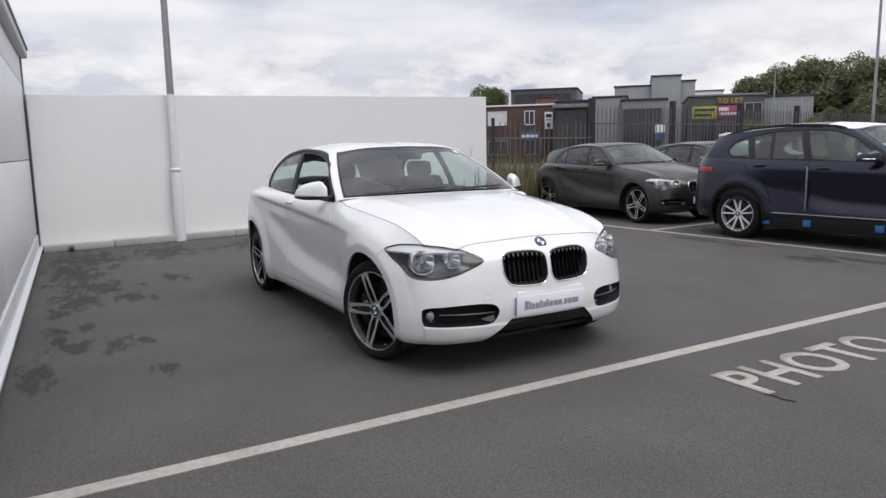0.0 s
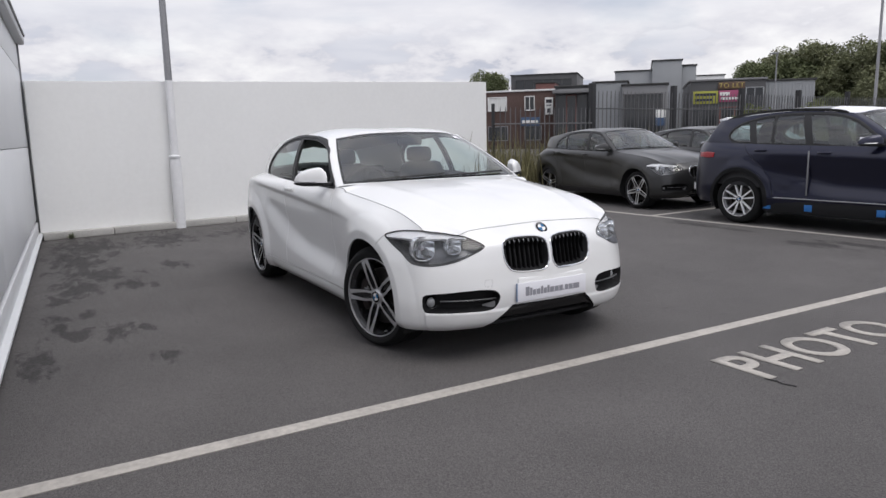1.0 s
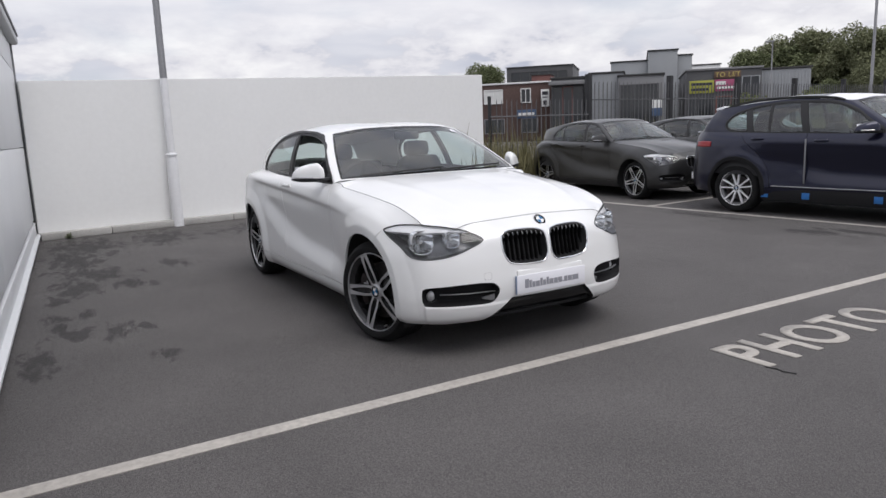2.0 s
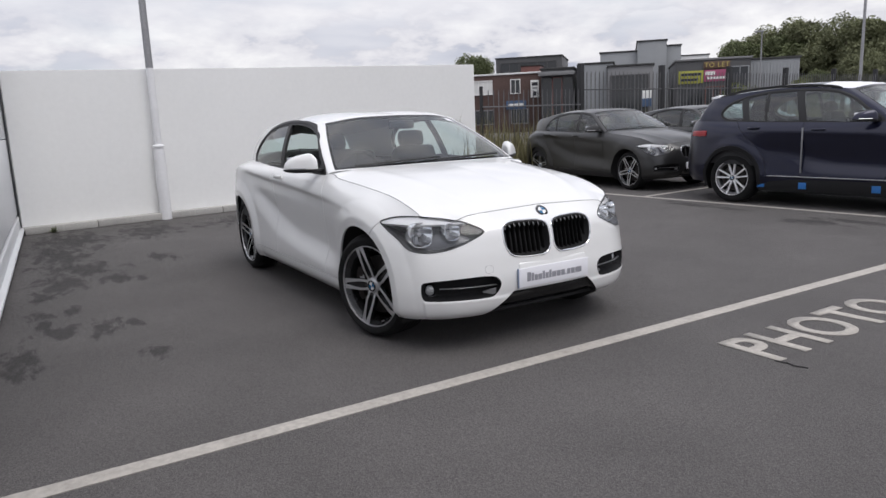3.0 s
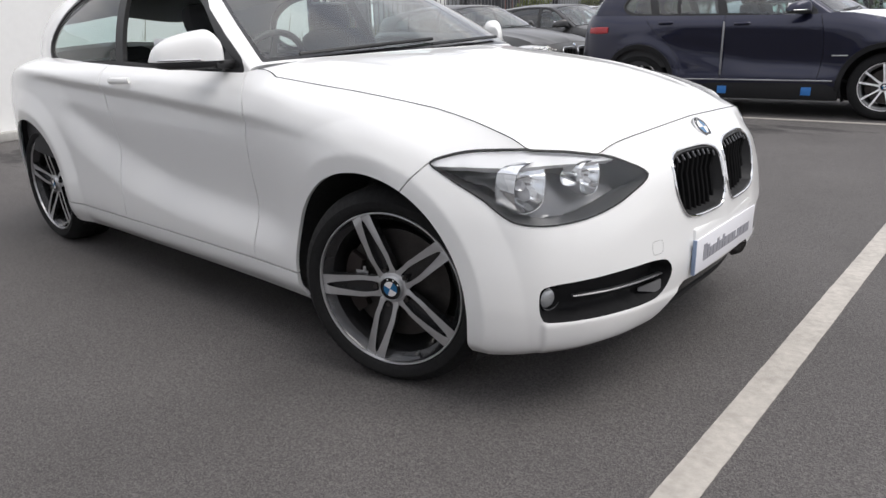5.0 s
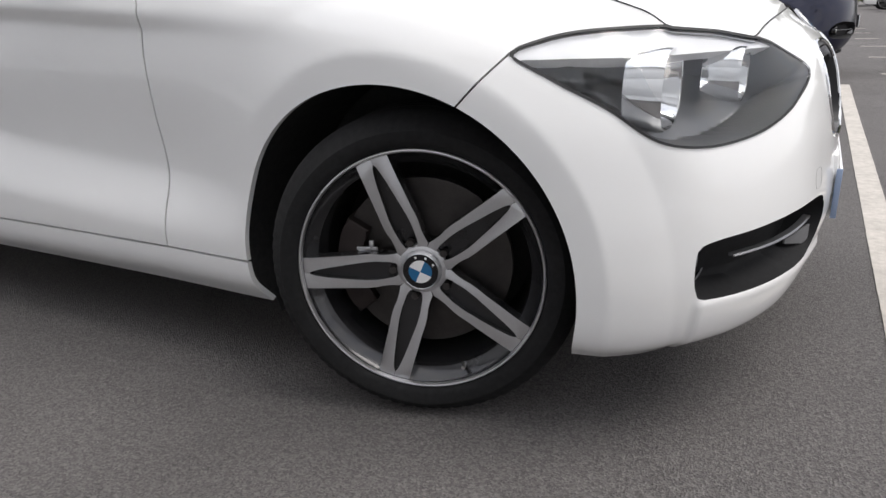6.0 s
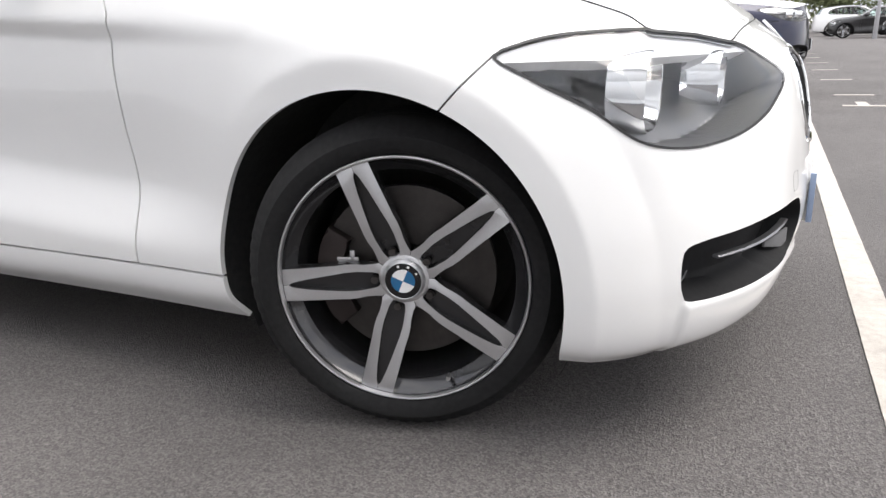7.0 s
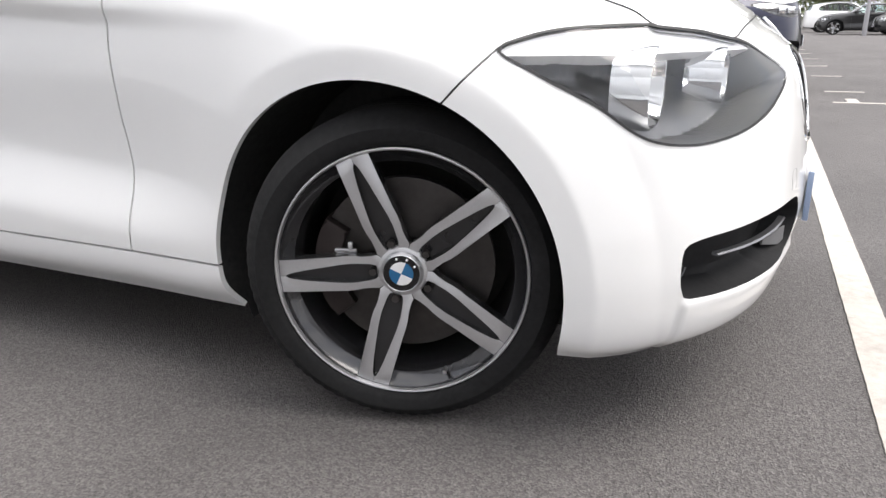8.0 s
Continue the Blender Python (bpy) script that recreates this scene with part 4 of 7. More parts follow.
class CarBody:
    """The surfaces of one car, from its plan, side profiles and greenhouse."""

    def __init__(self, spec):
        self.spec, res = spec, spec["res"]
        self.plan = spline(spec["plan"], 900)
        self.run = np.concatenate([[0], np.cumsum(np.linalg.norm(np.diff(self.plan, axis=0), axis=1))])
        ns, self.per = int(270 * res), max(3, int((12 if res > .8 else 8) * res))
        t = np.gradient(self.plan, axis=0)
        t /= np.linalg.norm(t, axis=1)[:, None]
        self.out = np.stack([-t[:, 1], t[:, 0]], 1) * -1.0
        if self.out[0, 0] < 0:
            self.out *= -1
        anchor = [self.along(*a) for a, _ in spec["stations"]]
        anchor[0], anchor[-1] = 0.0, self.run[-1]
        prof = np.array([np.array(p).ravel() for _, p in spec["stations"]])
        s = np.linspace(0, self.run[-1], ns)
        if res > .8:
            near = np.interp(self.plan[:, 0], [-2.2, -.9, -.6, .5], [1.0, 1.0, 3.0, 3.0])
            tally = np.concatenate([[0], np.cumsum(near[1:] * np.diff(self.run))])
            s = np.interp(np.linspace(0, tally[-1], int(1.75 * ns)), tally, self.run)
            ns = len(s)
        rows = ease(anchor, prof, s).reshape(ns, -1, 2)
        pts = []
        for k in range(ns):
            curve = spline(rows[k], self.per * (rows.shape[1] - 1) + 1)
            c = np.array([np.interp(s[k], self.run, self.plan[:, i]) for i in (0, 1)])
            o = np.array([np.interp(s[k], self.run, self.out[:, i]) for i in (0, 1)])
            o /= np.linalg.norm(o)
            xy = c - curve[:, :1] * o
            pts.append(np.column_stack([xy, curve[:, 1], np.full(len(curve), s[k])]))
        self.grid = np.array(pts)
        x, y, z = (self.grid[:, :, k] for k in range(3))
        step = lambda lo, hi, q: (lambda t: t * t * (3 - 2 * t))(np.clip((q - lo) / (hi - lo), 0, 1))
        flank = np.abs(y) > .5
        if "bonnet_edge" in spec:
            # the panels' top edge is drawn onto the line of the bonnet's seam
            edge = np.array(spec["bonnet_edge"])
            leg = np.concatenate([[0], np.cumsum(np.linalg.norm(np.diff(edge, axis=0), axis=1))])
            dense = np.stack([np.interp(np.linspace(0, leg[-1], 1200), leg, edge[:, k]) for k in range(3)], 1)
            soft = np.stack([np.convolve(np.pad(dense[:, k], 6, mode="edge"), np.ones(13) / 13, "valid") for k in range(3)], 1)
            blend = np.clip((np.arange(x.shape[1]) - (x.shape[1] - 1 - self.per)) / self.per, 0, 1) ** 1.5
            for k in range(ns):
                if x[k, -1] < -.66:
                    break
                aim = soft[np.argmin(np.hypot(soft[:, 0] - x[k, -1], soft[:, 1] - y[k, -1]))] - self.grid[k, -1, :3]
                self.grid[k, :, :3] += blend[:, None] * aim * step(-.64, -.55, x[k, -1])
        if "hollow" in spec:
            # the doors are drawn in between the shoulder crease and a sill swage that climbs to the rear wheel
            low, crease, depth = spec["hollow"]
            lo, hi = (np.interp(x, *np.array(q)[::-1].T) for q in (low, crease))
            below = np.maximum(0, hi - z)
            tuck = depth[0] * np.clip(below / .036, 0, 1) * step(-.24, -.90, x) * step(-2.75, -2.3, x)
            draw = depth[1] * step(.10, np.maximum(.2, hi - lo - .10), below) * step(-.25, -.75, x) * step(-2.5, -2.0, x)
            y -= (tuck + draw) * step(lo - .05, lo + .11 + .10 * step(-1.2, -2.0, x), z) * flank
        for k, (ax, az, r) in enumerate(spec["arches"]):
            e = np.hypot(x - ax, z - az) - r
            y += (.022 * np.clip((.155 - e) / .10, 0, 1) - .007 * np.clip((.055 - e) / .055, 0, 1)) * step(-.40, -.05, x - ax) * flank
        if "chin" in spec:
            at, top, out = spec["chin"]
            edge = self.along(*at)
            o = np.stack([np.interp(s, self.run, self.out[:, i]) for i in (0, 1)], 1)
            lift = out * (1 - step(edge - .012, edge + .002, s))[:, None] * (1 - step(top - .006, top + .010, z))
            x += lift * o[:, :1]
            y += lift * o[:, 1:]
        self.grid[0, :, 1] = 0
        self.grid[-1, :, 1] = 0
        self.s = s

    def along(self, x, h):
        return float(self.run[np.argmin(np.hypot(self.plan[:, 0] - x, self.plan[:, 1] - h))])

    def flat(self, pts):
        """Places (x, h, z) on the side wall as (run, z)."""
        return np.array([(self.along(x, h), z) for x, h, z in pts])

    def point(self, run, z):
        k = int(np.argmin(np.abs(self.s - run)))
        col = self.grid[k]
        j = int(np.argmin(np.abs(col[:, 2] - z)))
        a, b = self.grid[min(k + 1, len(self.s) - 1), j, :3] - self.grid[max(k - 1, 0), j, :3], col[min(j + 1, len(col) - 1), :3] - col[max(j - 1, 0), :3]
        n = np.cross(a, b)
        n /= np.linalg.norm(n)
        if n @ np.array([col[j, 0] + 1.3, col[j, 1], 0]) < 0:
            n = -n
        return col[j, :3].copy(), n

    def front_x(self, y, z):
        """How far forward the nose reaches at a width and a height."""
        cols = self.grid[: len(self.s) // 5]
        ys = np.array([np.interp(z, c[:, 2], c[:, 1]) for c in cols])
        xs = np.array([np.interp(z, c[:, 2], c[:, 0]) for c in cols])
        return float(np.interp(y, ys, xs))

    def top(self, s0, s1, n):
        return np.stack([np.interp(np.linspace(s0, s1, n), self.s, self.grid[:, -1, k]) for k in range(3)], 1)


def line_side(points):
    """f for a seam given as (x, z) from the top down: negative in front of it."""
    p = np.array(points, float)[::-1]

    def f(v):
        return np.interp(v[:, 2], p[:, 1], p[:, 0]) - v[:, 0]
    return f


def sides(name, sheet, mat, parent, label="", solid=0.0):
    """A part of one side and its twin on the other."""
    return [sheet_part(name, s, mat, parent, label, solid) for s in (sheet.mirrored(), sheet)]


def build_car(name, label, spec, paint, at, group="", category="car", steer=0.0, extras=True, glass_mats=None, plate_kind="white"):
    car = thing(name, label, category, at, group)
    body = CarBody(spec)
    screen, side_glass = glass_mats or (SCREEN, SIDE_GLASS)
    wall = Sheet.grid(body.grid)
    wn = wall.normals()
    if wn[len(wn) // 3] @ np.array([0, 1, 0]) < 0:
        wall = wall.turned()
    # wheel arches
    for ax, az, r in spec["arches"]:
        f = lambda v, ax=ax, az=az, r=r: np.hypot(v[:, 0] - ax, v[:, 2] - az) - r
        hole, wall = wall.split(f)
    # headlamps
    lamp_poly = spline(body.flat(spec["lamp"]), 90, True)
    lamp_f = lambda v: np.maximum(inside(v[:, [3, 2]], lamp_poly), v[:, 2] - np.interp(v[:, 3], body.s, body.grid[:, -1, 2]))
    lamp, wall = wall.split(lambda v: inside(v[:, [3, 2]], lamp_poly))
    fog_poly = spline(body.flat(spec["fog"]), 80, True)
    fog_f = lambda v: np.where(v[:, 0] > -0.5, inside(v[:, [3, 2]], fog_poly), 1.0)
    fog, wall = wall.split(fog_f)
    kid_poly = spline(spec["kidney"], 70, True)
    kid_f = lambda v: np.where(v[:, 0] > 0, inside(v[:, [1, 2]], kid_poly), 1.0)
    kidney, wall = wall.split(kid_f)
    # lower intake between the bumper's corners
    lip = spec["lip"]
    zl = spec["plate_z"][0] - .015
    intake_f = lambda v: np.where(v[:, 0] > 0, np.maximum(v[:, 1] - lip - (v[:, 2] - zl + .115) * -1.15, v[:, 2] - zl), 1.0)
    intake, wall = wall.split(intake_f)
    # panel gaps
    gap = .0027
    ax, az = spec["wing_seam"]
    wing_f = lambda v: np.maximum(ax + (v[:, 2] - az) * .976 - v[:, 0], np.minimum(v[:, 2] - az - .088, ax + .36 - v[:, 0]))
    lines = [wing_f] + [line_side(d) for d in spec["door_lines"]]
    gaps = []
    for f in lines:
        strip = lambda v, f=f: np.maximum(np.abs(f(v)) - gap, spec["sill"] - v[:, 2])
        if f is not wing_f:
            wall.cut(lambda v: v[:, 2] - spec["sill"])
        wall.cut(lambda v, f=f: f(v) - gap)
        wall.cut(lambda v, f=f: f(v) + gap)
        g, wall = wall.part(strip)
        gaps.append(g)
    sill_z = lambda v: np.where((v[:, 0] < spec["arches"][0][0]) & (v[:, 0] > spec["arches"][1][0]), v[:, 2] - spec["sill"] - .012 * (-.7 - v[:, 0]) * 0, 1.0)
    wall.cut(lambda v: np.where((v[:, 0] < spec["arches"][0][0]) & (v[:, 0] > spec["arches"][1][0]), v[:, 2] - spec["sill"] - gap, 1.0))
    wall.cut(lambda v: np.where((v[:, 0] < spec["arches"][0][0]) & (v[:, 0] > spec["arches"][1][0]), v[:, 2] - spec["sill"] + gap, 1.0))
    g, wall = wall.part(lambda v: np.abs(sill_z(v)) - gap)
    gaps.append(g)
    sill, wall = wall.part(sill_z)
    bumper, rest = wall.part(wing_f)
    panels = []
    for f in lines[1:]:
        p, rest = rest.part(f)
        panels.append(p)
    sheet_part("front_bumper", bumper.both(), paint, car, "", .012)
    sides("front_wing", panels[0], paint, car, "", .012)
    doors = []
    for p in panels[1:]:
        doors.append(sides("door", p, paint, car, "", .02))
    sheet_part("rear_body", rest.both(), paint, car, "", .012)
    sides("sill_panel", sill.push(.001), paint, car, "", .012)
    for g in gaps:
        for piece in g.push(-.017).islands():
            sides("panel_gap", piece, DARK, car)
    # inner skin so that nothing shows through the gaps
    cab0, cab1 = body.along(*spec["cowl"]), body.along(spec["arches"][1][0] - .45, .8)
    # bonnet
    sb, sc = body.along(*spec["bonnet_corner"]), body.along(*spec["cowl"])
    n1, n2 = int(44 * spec["res"]) + 6, int(70 * spec["res"]) + 8
    front_edge, side_edge = body.top(0, sb, n1), body.top(sb, sc, n2)
    mid = spline(spec["bonnet_mid"], n2)
    mid = np.column_stack([mid[:, 0], np.zeros(n2), mid[:, 1]])
    mid[0], cm = front_edge[0], spec["cowl_mid"]
    cowl_edge = spline([(cm[0], 0, cm[1]), (cm[0] + .22 * (side_edge[-1][0] - cm[0]), .3, cm[1] - .002), (cm[0] + .75 * (side_edge[-1][0] - cm[0]), .58, cm[1] - .010), tuple(side_edge[-1])], n1)
    mid[-1] = cowl_edge[0]
    shrink = np.array([(spec["bonnet_mid"][0][0] + cm[0]) / 2, 0, 0])
    gapped = [c + np.array([.0034, .0038, 0]) * -np.sign(c - shrink) * np.minimum(1, np.abs(c - shrink) / .05) for c in (front_edge, side_edge, cowl_edge)]
    mid[0], mid[-1] = gapped[0][0], gapped[2][0]
    calm = []
    for c in gapped[:2]:
        q = c.copy()
        for _ in range(300):
            q[1:-1] = (q[:-2] + 2 * q[1:-1] + q[2:]) / 4
        calm.append(q)
    patch = coons(mid, calm[1], calm[0], gapped[2])
    v = np.linspace(0, 1, n1)[None, :]
    u = np.linspace(0, 1, n2)[:, None]
    # bends of the seam die out within a hand's width of the edge
    patch += (gapped[1] - calm[1])[:, None, :] * (np.clip((v - .75) / .25, 0, 1) ** 2)[:, :, None]
    patch += (gapped[0] - calm[0])[None, :, :] * (np.clip((.22 - u) / .22, 0, 1) ** 2)[:, :, None]
    crown = .016 * np.sin(np.pi * np.clip(u, 0, 1)) ** .8 * (1 - v) ** 0 * (v * (1 - v) * 4) ** .9
    ridge = .0045 * np.exp(-((v - (.60 + .12 * u)) / .055) ** 2) * np.sin(np.pi * u) ** .5
    patch[:, :, 2] += crown + ridge
    bonnet = Sheet.grid(patch)
    if bonnet.normals()[len(bonnet.v) // 2][2] < 0:
        bonnet = bonnet.turned()
    sheet_part("bonnet", bonnet.both(), paint, car, "", .010)
    # a dark channel under the bonnet's edge
    loop = np.vstack([front_edge, side_edge[1:], cowl_edge[::-1][1:]])
    inner = loop + (shrink - loop) * np.array([.05, .05, 0]) - np.array([0, 0, .016])
    outer = loop + (loop - shrink) * np.array([.004, .004, 0]) - np.array([0, 0, .010])
    ch = Sheet.grid(np.stack([outer, inner], 1))
    if ch.normals()[:, 2].mean() < 0:
        ch = ch.turned()
    sheet_part("bonnet_gap", ch.both(), DARK, car)
    # added dark bead that draws the shade in the bonnet's shut line
    seal = np.vstack([front_edge, side_edge[1:]]) + np.array([0, 0, .0005])
    for sd in (-1, 1):
        part("bonnet_seal", tube_bm([(x, sd * y, z) for x, y, z in seal], .0014, 6), DARK, car, "added dark bead for the shaded shut line along the bonnet edge")
    # greenhouse
    pairs = np.array([np.r_[a, b] for a, b in spec["green"]], float)
    nu = int(200 * spec["res"]) + 20
    fine = spline(np.column_stack([pairs, np.arange(len(pairs))]), nu)
    nv = int(26 * spec["res"]) + 6
    rows = []
    for q in fine:
        a, b, uu = q[:3], q[3:6], q[6]
        vv = np.linspace(0, 1, nv)
        p = a + (b - a) * vv[:, None]
        o = np.array([(a[0] + b[0]) / 2 - pairs[:, [0, 3]].mean(), 2.2 * (a[1] + b[1]) / 2, .25])
        o /= np.linalg.norm(o)
        p += o * (.024 * 4 * vv * (1 - vv))[:, None]
        rows.append(np.column_stack([p, np.full(nv, uu), vv]))
    green = np.array(rows)
    green[0, :, 1] = green[-1, :, 1] = 0
    gw = Sheet.grid(green)
    if gw.normals()[len(gw.v) // 2][1] < 0:
        gw = gw.turned()
    win_poly = spline(spec["windows"], 120, True)
    win_f = lambda v: np.where((v[:, 3] > 2.0) & (v[:, 3] < 8.2), inside(v[:, [0, 2]], win_poly), 1.0)
    screen_f = lambda v: np.maximum.reduce([v[:, 3] - 1.97 + .05 * v[:, 4], .02 - v[:, 4], v[:, 4] - .975])
    back_f = lambda v: np.maximum.reduce([7.60 - v[:, 3], .12 - v[:, 4], v[:, 4] - .93])
    pane, gw = gw.split(win_f)
    shield, gw = gw.split(screen_f)
    back, gw = gw.split(back_f)
    surround, gw = gw.split(lambda v: np.maximum(win_f(v) - .020, (2.42 - v[:, 3]) * .05))
    sheet_part("upper_body", gw.both(), paint, car, "", .02)
    sides("window_surround", surround.push(.002), BLACK, car, "black window surround", .012)
    frit_f = lambda v: np.maximum.reduce([v[:, 3] - 1.90 + .05 * v[:, 4], .055 - v[:, 4], v[:, 4] - .93])
    clear, frit = shield.split(frit_f)
    sheet_part("windscreen", clear.both().push(-.002), screen, car, "tinted windscreen reflecting the sky")
    sheet_part("windscreen_border", frit.both().push(-.001), GLOSS_BLACK, car, "black windscreen edge band")
    sheet_part("rear_window", back.both().push(-.003), side_glass, car)
    cuts = []
    for b0, b1, w in spec["pillars"]:
        za, zb = .97, 1.33
        cuts.append(lambda v, b0=b0, b1=b1, w=w: np.abs(v[:, 0] - (b0 - w / 2 + (b1 - b0) * (v[:, 2] - za) / (zb - za))) - w / 2)
    for f in cuts:
        post, pane = pane.split(f)
        sides("door_pillar", post.push(-.004), BLACK, car, "black door pillar trim", .02)
    seal, pane = pane.split(lambda v: -win_f(v) - .016)
    sides("window_seal", seal.push(-.004), BLACK, car, "", .012)
    if spec["open_window"]:
        b0 = spec["pillars"][0][0]
        _, b1, w = spec["pillars"][0]
        shut, opened = pane.part(lambda v: v[:, 0] - (b0 - w / 2 + (b1 - b0) * (v[:, 2] - .97) / .36))
        tri, opened = opened.split(lambda v: -(v[:, 0] + .86 - (v[:, 2] - 1.0) * .0))
        sides("mirror_sail", tri.push(-.002), BLACK, car, "black mirror base panel", .012)
        sheet_part("side_window", opened.push(-.008), side_glass, car)
        sides("quarter_window", shut.push(-.006), side_glass, car, "fixed rear quarter glass")
    else:
        sides("side_window", pane.push(-.006), side_glass, car)
    if extras:
        def on_screen(y, v, lift=.008):
            k = int(np.argmin(np.abs(green[: int(nu * .3), int(v * (nv - 1)), 1] - abs(y))))
            q = green[k, :, :3]
            r = np.array([np.interp(v, np.linspace(0, 1, nv), q[:, i]) for i in range(3)])
            return (r[0] + lift * .5, math.copysign(r[1], y), r[2] + lift)
        for y0, y1 in ((-.62, .02), (-.02, .60)):
            part("wiper", tube_bm([on_screen(y, .035 + .05 * (y - y0) / (y1 - y0), .012) for y in np.linspace(y0, y1, 14)], .0075, 6), BLACK, car, "black windscreen wiper")
        sq = [on_screen(y, v, .004) for y, v in ((.43, .84), (.49, .84), (.49, .91), (.43, .91))]
        link_mesh("windscreen_sticker", sq, [(0, 1, 2, 3)], PLATE_WHITE, car, "small white paper sticker", smooth=False)
    # roof
    top = green[:, -1, :3]
    ui = fine[:, 6]
    i0, i1 = int(np.argmin(np.abs(ui - 2.45))), int(np.argmin(np.abs(ui - 7.6)))

    def resample(c, n):
        run = np.concatenate([[0], np.cumsum(np.linalg.norm(np.diff(c, axis=0), axis=1))])
        w = np.linspace(0, run[-1], n)
        return np.stack([np.interp(w, run, c[:, k]) for k in range(3)], 1)

    na, nb = int(60 * spec["res"]) + 8, int(24 * spec["res"]) + 5
    rm = spline(spec["roof_mid"], na)
    rm = np.column_stack([rm[:, 0], np.zeros(na), rm[:, 1]])
    head, rail, tail = resample(top[:i0 + 1], nb), resample(top[i0:i1 + 1], na), resample(top[i1:][::-1], nb)
    rm[0], rm[-1] = head[0], tail[0]
    rp = coons(rm, rail, head, tail)
    vv, uu = np.linspace(0, 1, nb)[None, :], np.linspace(0, 1, na)[:, None]
    rp[:, :, 2] += .024 * (4 * vv * (1 - vv)) ** .8 * np.sin(np.pi * uu) ** .5
    roof = Sheet.grid(rp)
    if roof.normals()[len(roof.v) // 2][2] < 0:
        roof = roof.turned()
    sheet_part("roof", roof.both(), spec.get("roof_paint") or paint, car, "", .012)
    # cabin
    lining = roof.push(-.035).turned().both()
    sheet_part("headlining", lining, material_grey(), car)
    g = body.grid
    k0, k1 = np.searchsorted(body.s, cab0), np.searchsorted(body.s, cab1)
    liner = Sheet.grid(g[k0:k1, g.shape[1] // 3:, :4])
    if liner.normals()[len(liner.v) // 2][1] < 0:
        liner = liner.turned()
    sides("inner_panel", liner.push(-.05), INTERIOR, car)
    cabin(car, spec)
    chassis(car, spec, body)
    lamps(car, spec, body, lamp, lamp_f, extras)
    nose(car, spec, body, kidney, kid_f, fog, fog_f, intake, intake_f, extras, plate_kind)
    mirrors(car, spec, paint, extras)
    # door handles
    for hx, hz in spec["handles"]:
        c, n = body.point(body.along(hx, .865), hz)
        for sd in (1, -1):
            pts = [(hx + k * .0135, sd * (c[1] + .030 - .030 * abs(k / 6.5) ** 3.5), hz + .002 * k / 6) for k in range(-6, 7)]
            bm = tube_bm(pts, .0115, 10)
            for v in bm.verts:
                v.co.z = hz + (v.co.z - hz) * 1.25
            part("door_handle", bm, paint, car)
    # wheels
    for k, ax in enumerate(spec["axles"]):
        for sd in (-1, 1):
            w = make_wheel("wheel", car, spec["wheel"], float(sd), spec["spoke_turn"][k] if sd < 0 else 180 - spec["spoke_turn"][k], 72 if spec["res"] > .8 else 40)
            w.matrix_basis = Matrix.Translation((ax, sd * spec["track"][k], spec["wheel_z"])) @ Matrix.Rotation(radians(steer) if k == 0 else 0, 4, "Z")
    return car, body


def material_grey():
    return MATS.get("headlining_cloth") or material("headlining_cloth", (0.42, 0.41, 0.40), rough=0.95, grain=0.08, grain_scale=200)


